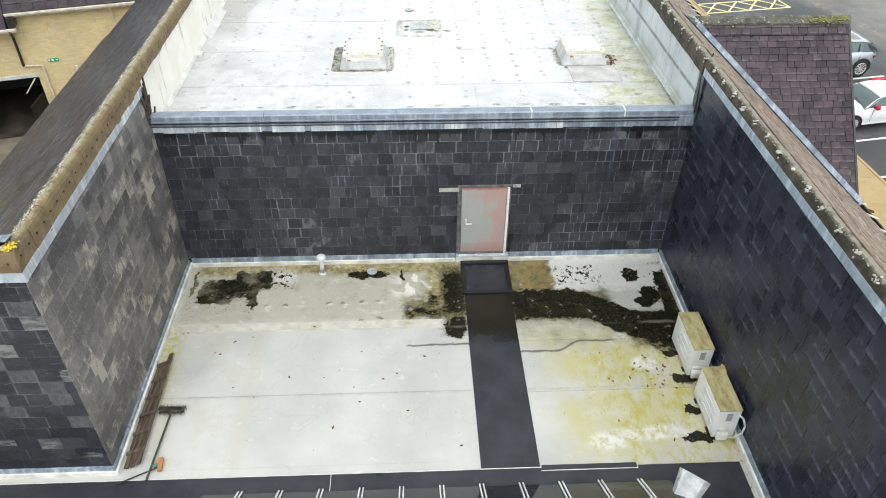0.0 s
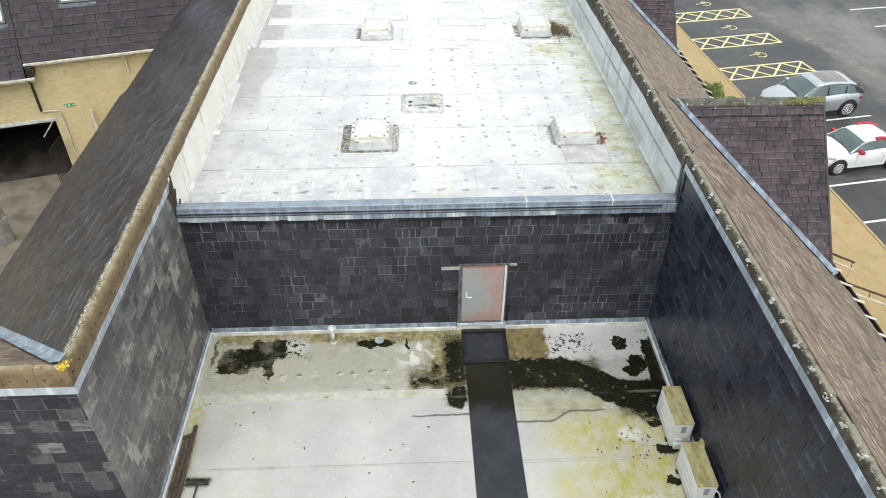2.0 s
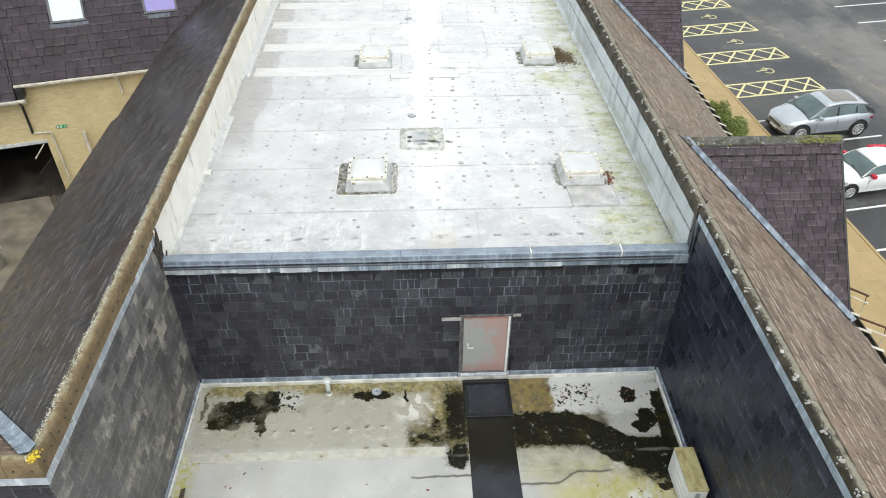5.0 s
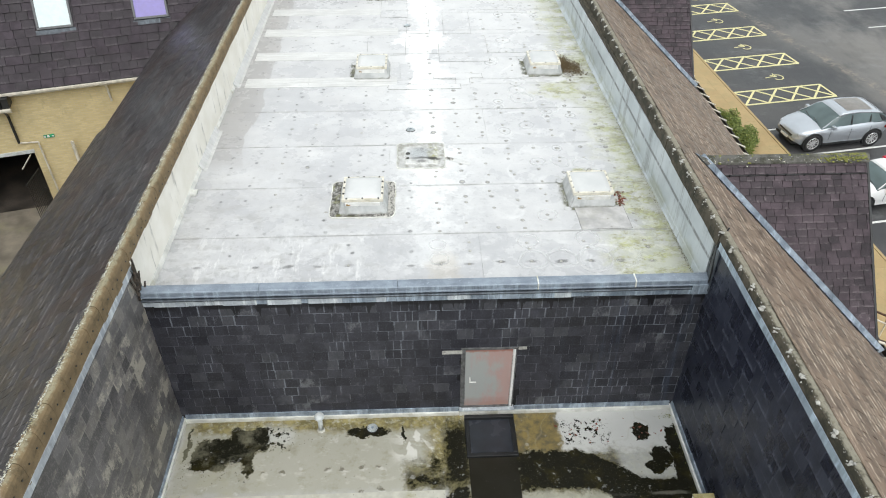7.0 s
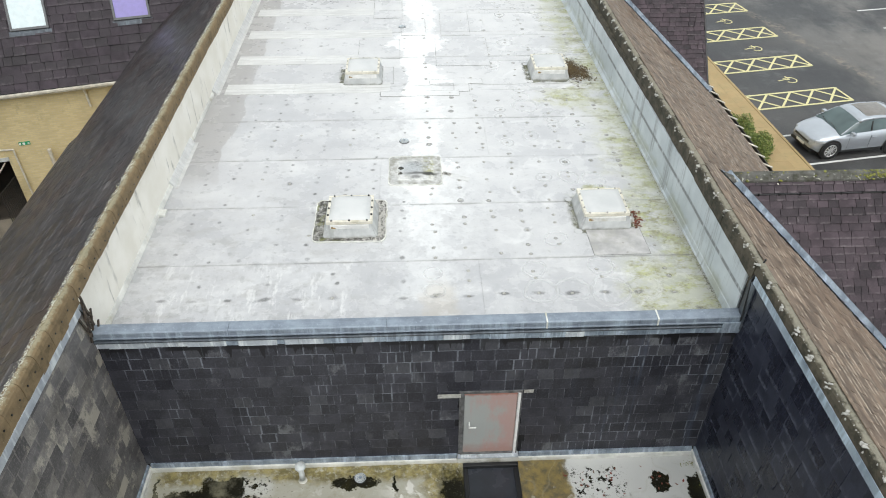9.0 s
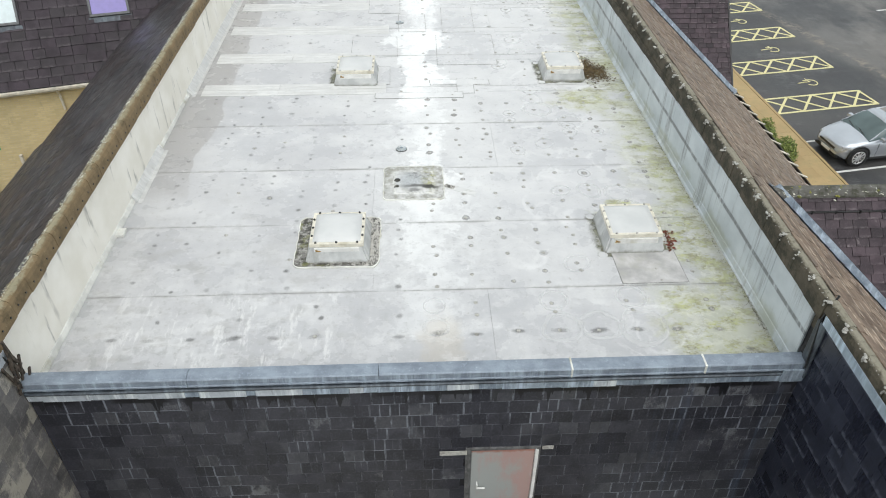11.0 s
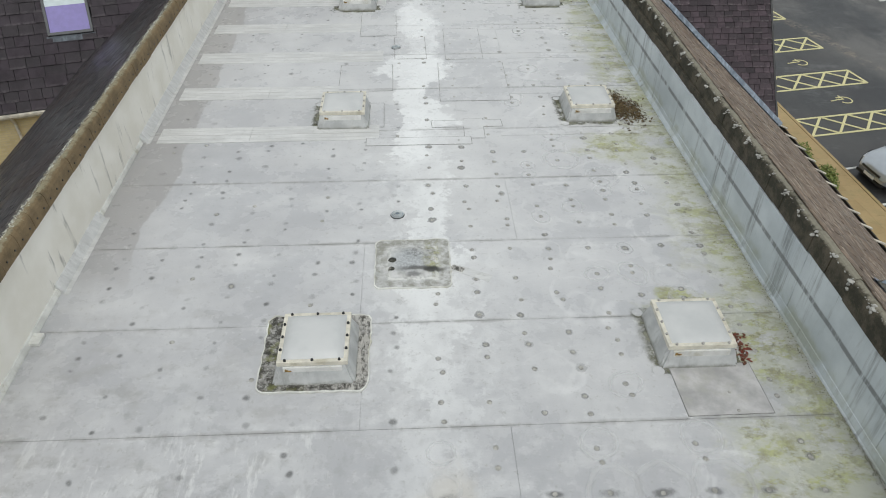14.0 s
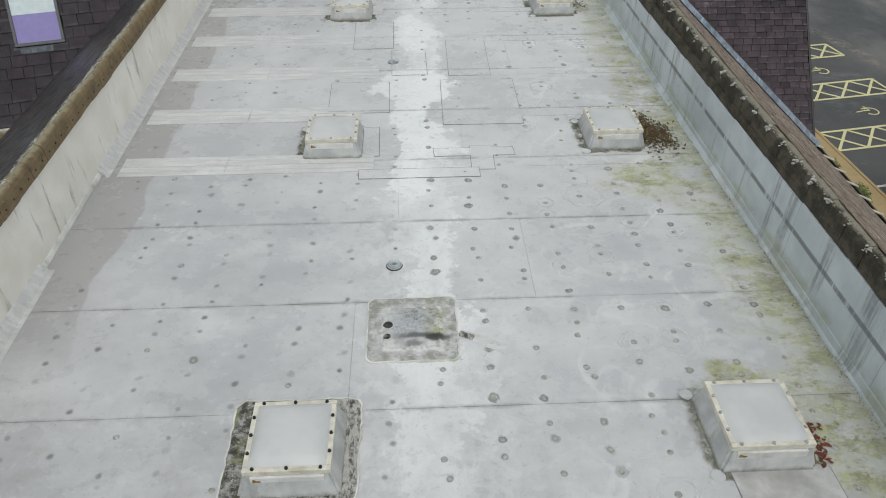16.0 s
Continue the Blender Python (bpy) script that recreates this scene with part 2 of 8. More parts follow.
def upper_membrane():
    g = Mat("grey_felt_wet", 0.3)
    x, y, z = g.xyz()
    big = g.noise(0.45, 4.0, 0.55)
    mid = g.noise(2.2, 5.0, 0.6)
    fine = g.noise(70, 2.0)
    c = g.mix(g.step(big, 0.35, 0.65), (0.44, 0.445, 0.465), (0.6, 0.6, 0.605))
    c = g.mix(g.mul(g.random(), 0.16), c, (0.34, 0.34, 0.355))
    # paler with distance, darker near: sky sheen on wet felt put into the colour
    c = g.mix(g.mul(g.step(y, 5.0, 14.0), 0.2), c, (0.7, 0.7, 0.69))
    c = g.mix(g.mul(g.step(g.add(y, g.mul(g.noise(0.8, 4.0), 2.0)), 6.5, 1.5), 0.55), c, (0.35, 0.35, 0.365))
    c = g.mix(g.mul(g.step(mid, 0.4, 0.75), 0.4), c, (0.68, 0.68, 0.67))
    wash = g.noise(0.95, 6.0, 0.7, stretch=(0.45, 1.5, 1))
    c = g.mix(g.mul(g.step(wash, 0.48, 0.72), 0.4), c, (0.7, 0.7, 0.69))
    c = g.mix(g.mul(g.step(wash, 0.5, 0.3), 0.15), c, (0.4, 0.4, 0.41))
    c = g.mix(g.mul(g.step(mid, 0.5, 0.28), 0.2), c, (0.36, 0.36, 0.365))
    # pale washed run down the middle, towards the outlets
    xy = g.wobble(0.45, 1.3)
    wide = g.wobble(1.0, 0.7)
    run = g.low(g.rect(wide, -1.1, 0.15, 0.9, 30, 0.6), g.rect(xy, -1.4, 0.4, 0.9, 30, 0.4))
    run = g.step(g.add(g.mul(run, 0.5), g.noise(2.6, 8.0, 0.78)), 0.85, 0.93)
    run = g.mul(run, g.step(g.noise(0.8, 4.0, 0.6, stretch=(1.4, 0.8, 1)), 0.38, 0.6, 0.3, 1.0))
    c = g.mix(g.mul(g.mul(run, g.step(y, 2.0, 6.0, 0.45, 1.0)), 0.9), c, (0.82, 0.83, 0.83))
    blot = g.high(g.spot(wide, -0.65, 11.5, 0.62, 1.3, 0.3), g.high(g.spot(wide, -0.7, 9.2, 0.3, 1.0, 0.4), g.spot(wide, -0.7, 14.8, 0.4, 1.3, 0.4)))
    blot = g.step(g.add(blot, g.mul(g.sub(g.noise(5, 6.0, 0.75), 0.5), 0.9)), 0.4, 0.62)
    c = g.mix(g.mul(blot, 0.72), c, (0.84, 0.85, 0.85))
    cloud = g.mul(g.rect(wide, -1.6, 0.5, 2.6, 9.0, 0.5), g.step(g.noise(3.0, 6.0, 0.7, distortion=0.6), 0.46, 0.62))
    c = g.mix(g.mul(cloud, 0.45), c, (0.74, 0.75, 0.75))
    # dark damp margin along the rendered parapet
    damp_edge = g.add(g.mul(g.sub(g.noise(0.6, 2.0), 0.5), 0.6), g.mul(g.sub(g.noise(3.0, 2.0), 0.5), 0.12))
    damp = g.step(g.add(x, damp_edge), -4.86, -4.9)
    damp = g.mul(damp, g.step(g.add(y, g.mul(g.noise(1.5, 4.0), 1.5)), 5.2, 6.4))
    c = g.mix(g.mul(damp, 0.72), c, (0.29, 0.272, 0.26))
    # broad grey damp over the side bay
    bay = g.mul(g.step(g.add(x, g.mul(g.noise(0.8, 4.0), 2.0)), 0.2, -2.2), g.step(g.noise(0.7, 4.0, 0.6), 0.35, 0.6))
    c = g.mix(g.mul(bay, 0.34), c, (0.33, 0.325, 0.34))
    # drying rings
    ring = g.noise(0.7, 1.5, 0.4, distortion=0.3)
    line = g.mul(g.step(ring, 0.53, 0.545), g.step(ring, 0.575, 0.55))
    line = g.mul(line, g.mul(g.step(x, 0.6, 1.4), g.step(g.noise(1.1, 3.0), 0.45, 0.6)))
    c = g.mix(g.mul(line, 0.4), c, (0.78, 0.78, 0.78))
    # algae along the coated parapet and round the nearest outlet
    axy = g.wobble(0.5, 2.3)
    al = g.high(g.rect(axy, 3.75, 4.6, 0.0, 22, 0.35), g.spot(axy, 3.7, 1.2, 0.9, 0.7))
    al = g.high(al, g.mul(g.rect(axy, 3.35, 4.6, 9.0, 17.0, 0.4), 0.8))
    al = g.high(al, g.high(g.spot(axy, 3.2, 4.1, 0.6, 0.25), g.spot(axy, 3.75, 3.3, 0.35, 0.8)))
    al = g.high(al, g.high(g.mul(g.rect(axy, 3.55, 4.6, 5.0, 9.5, 0.45), 0.85), g.spot(axy, 3.3, 8.3, 0.9, 0.5)))
    al = g.high(al, g.mul(g.rect(axy, 2.95, 4.6, 0.2, 2.0, 0.35), 0.9))
    film = g.mul(al, g.step(g.noise(1.7, 5.0, 0.65), 0.34, 0.56))
    film = g.high(film, g.spot(axy, 3.75, 1.0, 0.55, 0.75, 0.5))
    c = g.mix(g.mul(film, 0.5), c, (0.4, 0.42, 0.24))
    al = g.mul(al, g.step(g.noise(2.8, 8.0, 0.78, stretch=(0.75, 1.3, 1)), 0.45, 0.58))
    c = g.mix(g.mul(al, 0.85), c, g.mix(g.step(g.noise(5, 6.0, 0.75), 0.4, 0.62), (0.19, 0.18, 0.05), (0.37, 0.39, 0.1)))
    c = g.mix(g.mul(g.step(g.add(x, g.mul(g.sub(g.noise(2.2, 5.0, 0.7), 0.5), 0.3)), 4.0, 4.3), 0.4), c, (0.2, 0.2, 0.14))
    c = g.mix(g.mul(g.mul(al, g.step(g.noise(6, 6.0, 0.8), 0.56, 0.62)), 0.8), c, (0.09, 0.075, 0.025))
    c = g.mix(g.mul(g.mul(g.spot(axy, 4.0, 0.4, 0.4, 0.22), g.step(g.noise(8, 6.0, 0.8), 0.45, 0.55)), 0.9), c, (0.05, 0.046, 0.025))
    # rust-brown trace near the edge upstand
    c = g.mix(g.mul(g.spot(g.wobble(0.3, 3), -0.35, 0.8, 0.3, 0.7), 0.4), c, (0.42, 0.36, 0.27))
    # dirty mottling near the front
    near = g.mul(g.step(y, 7.0, 1.0), g.step(g.noise(2.6, 4.0, 0.6, stretch=(0.7, 1.2, 1)), 0.5, 0.7))
    c = g.mix(g.mul(g.mul(near, g.step(x, 0.5, -4.0)), 0.6), c, (0.28, 0.27, 0.255))
    smear = g.mul(g.step(y, 6.0, 1.0), g.step(g.noise(5.5, 5.0, 0.65, stretch=(1, 0.7, 1)), 0.52, 0.66))
    c = g.mix(g.mul(g.mul(smear, g.step(x, 1.0, -3.5, 0.25, 1.0)), 0.5), c, (0.25, 0.25, 0.25))
    pale = g.mul(g.step(y, 7.0, 1.0), g.step(g.noise(3.7, 5.0, 0.65, stretch=(0.8, 1.1, 1.6)), 0.54, 0.66))
    c = g.mix(g.mul(pale, 0.35), c, (0.66, 0.66, 0.66))
    # pale trickles down the fall of the first sheet
    trick = g.mul(g.rect(g.wobble(0.2, 2.0), -5.2, -1.6, 0.4, 2.1, 0.3), g.step(g.noise(6, 5.0, 0.7, stretch=(1.2, 0.3, 1)), 0.54, 0.66))
    c = g.mix(g.mul(trick, 0.55), c, (0.72, 0.72, 0.71))
    # dirt and pale bleed along the laps
    lap = g.op("ABSOLUTE", g.sub(g.op("FRACT", g.add(g.mul(g.sub(y, 2.05), 1 / 1.757), 0.5)), 0.5))
    lap = g.add(lap, g.mul(g.sub(g.noise(3.5, 5.0, 0.7), 0.5), 0.05))
    c = g.mix(g.mul(g.mul(g.step(lap, 0.03, 0.0), g.step(g.noise(1.8, 4.0, 0.7), 0.36, 0.6)), 0.65), c, (0.19, 0.185, 0.175))
    c = g.mix(g.mul(g.mul(g.step(lap, 0.1, 0.04), g.step(g.noise(2.3, 4.0, 0.7), 0.55, 0.68)), 0.35), c, (0.75, 0.75, 0.74))
    # thin drying lines left by shrinking puddles
    dry = g.add(g.noise(1.3, 1.2, 0.4, distortion=0.2), g.mul(g.sub(g.noise(9, 3.0), 0.5), 0.03))
    dry = g.step(g.op("ABSOLUTE", g.sub(dry, 0.53)), 0.022, 0.004)
    dry = g.mul(g.mul(dry, g.step(x, 0.4, 1.2)), g.step(g.noise(0.7, 3.0), 0.45, 0.6))
    c = g.mix(g.mul(dry, 0.25), c, (0.74, 0.74, 0.73))
    # scuffs and specks
    c = g.mix(g.mul(g.step(g.noise(11, 6.0, 0.78), 0.56, 0.67), 0.5), c, (0.25, 0.245, 0.22))
    c = g.mix(g.mul(g.step(g.noise(16, 5.0, 0.78), 0.59, 0.68), 0.25), c, (0.8, 0.8, 0.79))
    c = g.mix(g.mul(g.step(g.noise(45, 4.0, 0.7), 0.6, 0.7), 0.3), c, (0.2, 0.2, 0.19))
    c = g.mix(0.13, c, (0.84, 0.84, 0.835))
    g.colour(c).gloss(g.step(g.add(g.mul(big, 0.5), g.mul(mid, 0.5)), 0.35, 0.65, 0.2, 0.42))
    g.bump(g.add(g.mul(fine, 0.12), mid), 0.25, 0.012)
    return g.m


def lower_membrane():
    g = Mat("white_membrane_stained", 0.4)
    x, y, z = g.xyz()
    big = g.noise(0.6, 4.0)
    mid = g.noise(2.6, 5.0, 0.6)
    c = g.mix(g.step(big, 0.3, 0.7), (0.42, 0.42, 0.405), (0.545, 0.54, 0.52))
    c = g.mix(g.mul(g.step(mid, 0.5, 0.72), 0.4), c, (0.5, 0.495, 0.455))
    a = g.wobble(0.4, 1.25)
    b = g.wobble(0.2, 3.2)
    rag = g.noise(8.5, 6.0, 0.75)
    coarse = g.noise(1.9, 5.0, 0.7)
    # grey-buff silt under the wall
    silt = g.rect(b, -5.6, 0.1, -1.75, 0.2, 0.12)
    c = g.mix(g.mul(silt, 0.7), c, (0.36, 0.345, 0.265))
    c = g.mix(g.mul(g.mul(silt, g.step(g.noise(3.4, 6.0, 0.7), 0.5, 0.7)), 0.55), c, (0.25, 0.235, 0.15))
    c = g.mix(g.mul(g.mul(silt, g.step(g.noise(2.7, 6.0, 0.7, stretch=(1, 1.6, 1)), 0.55, 0.68)), 0.55), c, (0.56, 0.55, 0.49))
    for px, py in ((-3.54, -1.28), (-2.66, -1.26), (-2.35, -1.25), (-2.02, -1.23), (-1.66, -1.22), (-3.87, -1.3), (-2.04, -1.72), (-1.65, -1.69), (1.29, -2.27), (1.73, -2.3), (3.05, -2.35)):
        c = g.mix(g.mul(g.spot(b, px, py, 0.055, 0.036, 0.5), 0.75), c, (0.1, 0.09, 0.055))
        c = g.mix(g.mul(g.spot(b, px + 0.03, py - 0.05, 0.06, 0.035, 0.6), 0.5), c, (0.68, 0.67, 0.62))
    c = g.mix(g.mul(g.rect(g.wobble(0.05, 2.0), -5.6, -0.45, -2.02, -1.82, 0.03), 0.6), c, (0.6, 0.59, 0.53))
    swirl = g.mul(g.rect(a, -1.35, -0.3, -1.1, -0.4, 0.2), g.step(g.noise(2.2, 3.0, 0.5, distortion=1.2), 0.5, 0.58))
    c = g.mix(g.mul(swirl, 0.8), c, (0.72, 0.71, 0.66))
    # grey-buff zone and yellow-green algae over the right-hand bay
    c = g.mix(g.mul(g.rect(b, 1.0, 3.8, -2.62, -1.7, 0.2), 0.8), c, g.mix(g.step(mid, 0.35, 0.65), (0.24, 0.235, 0.165), (0.42, 0.405, 0.31)))
    al = g.mul(g.rect(a, 1.5, 4.7, -5.0, -2.5, 0.5), g.step(g.noise(1.3, 5.0, 0.6), 0.25, 0.6))
    c = g.mix(g.mul(al, 0.8), c, (0.45, 0.42, 0.17))
    al2 = g.mul(g.rect(a, 2.2, 4.7, -5.4, -2.3, 0.5), g.step(g.noise(3.2, 7.0, 0.78, stretch=(1.5, 0.8, 1)), 0.45, 0.62))
    c = g.mix(g.mul(al2, 0.8), c, (0.4, 0.36, 0.05))
    c = g.mix(g.mul(g.mul(g.rect(b, -5.75, -5.3, -3.7, -1.8, 0.12), g.step(rag, 0.4, 0.58)), 0.85), c, (0.4, 0.38, 0.06))
    pale = g.high(g.spot(b, 3.0, -4.6, 0.6, 0.14, 0.5), g.high(g.spot(b, 3.21, -3.05, 0.22, 0.16, 0.5), g.high(g.spot(b, 2.2, -4.75, 0.3, 0.2, 0.5), g.mul(g.spot(b, 2.95, -2.34, 0.16, 0.12, 0.5), 0.6))))
    c = g.mix(g.mul(g.mul(pale, g.step(g.noise(6, 5.0, 0.75), 0.38, 0.56)), 0.75), c, (0.7, 0.71, 0.7))
    # brown algae sheet beside the tray, and along the upstand
    brown = g.rect(b, 1.0, 1.93, -1.0, -0.02, 0.04)
    c = g.mix(g.mul(brown, 0.9), c, g.mix(g.step(g.noise(4, 6.0, 0.75), 0.36, 0.62), (0.06, 0.042, 0.004), (0.21, 0.145, 0.016)))
    edge = g.high(g.rect(b, -5.4, 0.0, -0.36, 0.1, 0.1), g.rect(b, -0.7, 0.1, -1.3, 0.1, 0.15))
    c = g.mix(g.mul(g.mul(edge, g.step(rag, 0.34, 0.5)), 0.9), c, g.mix(g.step(g.noise(5, 6.0, 0.75), 0.4, 0.6), (0.12, 0.095, 0.02), (0.3, 0.25, 0.09)))
    # brown-green margins of the puddles
    rim = g.high(g.rect(b, -1.25, 0.2, -1.85, -1.1, 0.25), g.rect(b, 0.95, 4.3, -1.95, -0.95, 0.25))
    rim = g.high(rim, g.high(g.rect(b, -0.45, 0.1, -2.2, -0.1, 0.2), g.mul(g.rect(b, 3.1, 4.4, -2.7, -1.6, 0.25), 0.9)))
    veil = g.step(g.add(g.mul(rim, 0.6), g.mul(g.sub(g.noise(6, 7.0, 0.8), 0.5), 1.1)), 0.2, 0.62)
    c = g.mix(g.mul(veil, 0.85), c, g.mix(g.step(g.noise(5, 7.0, 0.78), 0.4, 0.62), (0.03, 0.026, 0.008), (0.16, 0.14, 0.055)))
    # black slime: back corner, by the tray, across the right-hand bay
    e = g.wobble(0.2, 4.2)
    s1 = g.high(g.rect(e, -5.3, -4.08, -1.2, -0.5, 0.08), g.rect(e, -4.68, -3.88, -0.8, -0.24, 0.1))
    s1 = g.mul(s1, g.sub(1.0, g.mul(g.spot(e, -4.45, -1.12, 0.18, 0.12, 0.6), 0.7)))
    s1 = g.high(s1, g.spot(e, -4.17, -1.15, 0.09, 0.22, 0.4))
    s1 = g.high(s1, g.mul(g.rect(e, -4.0, -3.45, -0.8, -0.2, 0.15), g.step(rag, 0.5, 0.6)))
    s1 = g.high(s1, g.mul(g.rect(e, -5.1, -4.2, -1.55, -1.15, 0.15), g.step(rag, 0.56, 0.66)))
    s2 = g.high(g.mul(g.rect(e, -0.42, 0.1, -1.7, -0.35, 0.2), 0.85), g.spot(e, -0.16, -1.98, 0.2, 0.32, 0.4))
    s2 = g.high(s2, g.mul(g.rect(e, -1.1, -0.3, -1.7, -1.42, 0.16), g.step(coarse, 0.4, 0.6, 0.45, 0.95)))
    s2 = g.high(s2, g.mul(g.rect(e, -0.75, 0.0, -1.5, -0.95, 0.2), g.step(coarse, 0.4, 0.6, 0.2, 0.8)))
    sag = g.add(e[1], g.mul(g.step(x, 2.1, 3.7), 0.72))
    s3 = g.rect((e[0], sag), 0.95, 4.2, -1.42, -0.98, 0.12)
    s3 = g.high(s3, g.mul(g.rect((e[0], sag), 0.95, 4.3, -1.84, -1.2, 0.12), g.step(coarse, 0.36, 0.58, 0.72, 1.0)))
    s3 = g.high(s3, g.mul(g.rect(e, 3.35, 4.3, -2.75, -1.9, 0.25), g.step(coarse, 0.36, 0.55, 0.4, 0.9)))
    s4 = g.high(g.spot(e, 3.56, -0.58, 0.2, 0.22, 0.2), g.rect((g.add(e[0], g.mul(y, -0.06)), e[1]), 4.08, 4.42, -2.0, -0.46, 0.06))
    s4 = g.high(s4, g.high(g.spot(e, 3.84, -1.2, 0.2, 0.26, 0.3), g.spot(e, 3.66, -1.42, 0.2, 0.16, 0.4)))
    s5 = g.mul(g.rect(e, 1.95, 2.95, -0.85, -0.25, 0.15), g.step(rag, 0.53, 0.56))
    s6 = g.spot(e, -1.92, -0.4, 0.42, 0.13, 0.3)
    s7 = g.high(g.spot(e, 3.85, -3.45, 0.22, 0.12, 0.2), g.spot(e, 3.78, -2.82, 0.14, 0.1, 0.2))
    s8 = g.high(g.spot(e, 3.85, -4.7, 0.4, 0.1, 0.2), g.spot(e, 3.8, -4.15, 0.14, 0.12, 0.2))
    s9 = g.high(g.spot(e, -5.45, -0.6, 0.05, 0.4, 0.3), g.spot(e, -1.22, -0.42, 0.03, 0.2, 0.3))
    slime = g.high(g.high(g.high(s1, s2), g.high(s3, s4)), g.high(g.high(s5, s6), g.high(g.high(s7, s8), s9)))
    crisp = g.add(g.mul(g.sub(g.noise(17, 7.0, 0.82), 0.5), 0.9), g.mul(g.sub(g.noise(4.5, 6.0, 0.75), 0.5), 0.7))
    thin = g.mul(g.step(g.add(slime, crisp), 0.25, 0.6), g.step(slime, 0.03, 0.2))
    c = g.mix(g.mul(thin, 0.85), c, g.mix(g.step(g.noise(7, 6.0, 0.75), 0.38, 0.62), (0.035, 0.03, 0.009), (0.11, 0.095, 0.035)))
    slime = g.mul(g.step(g.add(slime, crisp), 0.48, 0.74), g.step(slime, 0.04, 0.14))
    c = g.mix(g.mul(slime, 0.96), c, (0.009, 0.009, 0.006))
    c = g.mix(g.mul(g.mul(slime, g.step(g.noise(2.3, 5.0, 0.65), 0.5, 0.7)), 0.6), c, (0.036, 0.03, 0.008))
    c = g.mix(g.mul(g.mul(slime, g.step(g.noise(19, 6.0, 0.8), 0.63, 0.7)), 0.4), c, (0.16, 0.14, 0.07))
    dirt = g.mul(g.step(g.add(x, g.mul(g.sub(g.noise(1.1, 4.0), 0.5), 0.8)), -3.5, -4.3), g.step(g.noise(1.6, 5.0, 0.65), 0.45, 0.65))
    c = g.mix(g.mul(dirt, 0.35), c, (0.42, 0.4, 0.28))
    c = g.mix(g.mul(g.rect(g.wobble(0.12, 1.5), -3.98, -3.8, -5.2, -2.0, 0.12), 0.3), c, (0.46, 0.43, 0.33))
    c = g.mix(g.mul(g.step(g.noise(4.5, 4.0, 0.6), 0.62, 0.7), 0.3), c, (0.7, 0.7, 0.68))
    # white flakes left between the slime
    flake = g.mul(g.high(g.rect(b, 1.95, 4.3, -0.95, -0.05, 0.1), g.high(g.rect(b, 3.0, 4.25, -1.7, -0.9, 0.15), g.rect(b, -4.0, -3.4, -0.6, -0.2, 0.1))), g.sub(1.0, slime))
    c = g.mix(g.mul(flake, 0.55), c, (0.57, 0.58, 0.56))
    for yy in (-3.6, -2.0):
        lap = g.op("ABSOLUTE", g.add(g.add(y, -yy), g.mul(g.sub(g.noise(3.0, 4.0, 0.7), 0.5), 0.12)))
        c = g.mix(g.mul(g.mul(g.step(lap, 0.05, 0.01), g.step(g.noise(1.4, 4.0), 0.38, 0.6)), 0.4), c, (0.3, 0.29, 0.24))
    c = g.mix(g.mul(g.step(g.noise(12, 6.0, 0.78), 0.59, 0.7), 0.4), c, (0.34, 0.32, 0.25))
    c = g.mix(g.mul(g.step(g.noise(38, 4.0, 0.7), 0.62, 0.7), 0.4), c, (0.22, 0.2, 0.13))
    dry = g.add(g.noise(1.5, 1.2, 0.4, distortion=0.2), g.mul(g.sub(g.noise(9, 3.0), 0.5), 0.03))
    dry = g.mul(g.mul(g.step(g.op("ABSOLUTE", g.sub(dry, 0.52)), 0.018, 0.003), g.sub(1.0, slime)), g.step(g.noise(0.8, 3.0), 0.46, 0.6))
    c = g.mix(g.mul(dry, 0.2), c, (0.36, 0.35, 0.28))
    # ragged line of dirt along the lap
    line = g.add(g.step(x, 0.0, 0.9, 2.48, 2.7), g.step(x, 1.7, 2.15, 0.0, -0.24))
    crack = g.op("ABSOLUTE", g.add(g.add(y, line), g.mul(g.sub(g.noise(3.0, 5.0, 0.7), 0.5), 0.14)))
    crack = g.mul(g.step(crack, 0.04, 0.008), g.rect(b, -1.05, 2.8, -3.0, -2.0, 0.1))
    c = g.mix(g.mul(crack, 0.85), c, (0.07, 0.067, 0.05))
    g.colour(c)
    wet = g.high(slime, g.mul(rim, 0.7))
    # faint cast marks in the sheet
    mx, my = g.sub(x, -0.99), g.sub(y, -4.04)
    rad = g.op("SQRT", g.add(g.mul(mx, mx), g.mul(my, my)))
    wheel_mark = g.mul(g.step(rad, 0.26, 0.24), g.high(g.step(rad, 0.21, 0.23), g.high(g.high(g.step(g.op("ABSOLUTE", mx), 0.02, 0.008), g.step(g.op("ABSOLUTE", my), 0.02, 0.008)), g.high(g.step(g.op("ABSOLUTE", g.add(mx, my)), 0.028, 0.012), g.step(g.op("ABSOLUTE", g.sub(mx, my)), 0.028, 0.012)))))
    c = g.mix(g.mul(wheel_mark, 0.3), c, (0.38, 0.37, 0.33))
    sx, sy = g.sub(x, -2.79), g.sub(y, -4.19)
    along, across = g.add(g.mul(sx, 0.72), g.mul(sy, 0.69)), g.sub(g.mul(sy, 0.72), g.mul(sx, 0.69))
    slot = g.high(g.sub(g.op("ABSOLUTE", along), 0.2), g.sub(g.op("ABSOLUTE", across), 0.035))
    c = g.mix(g.mul(g.mul(g.step(slot, 0.03, 0.015), g.step(slot, -0.02, 0.0)), 0.25), c, (0.36, 0.35, 0.31))
    g.colour(c)
    g.put(g.step(slime, 0.0, 1.0, 0.5, 0.25), g.bsdf.inputs["Specular IOR Level"])
    g.gloss(g.step(wet, 0.0, 1.0, 0.42, 0.2))
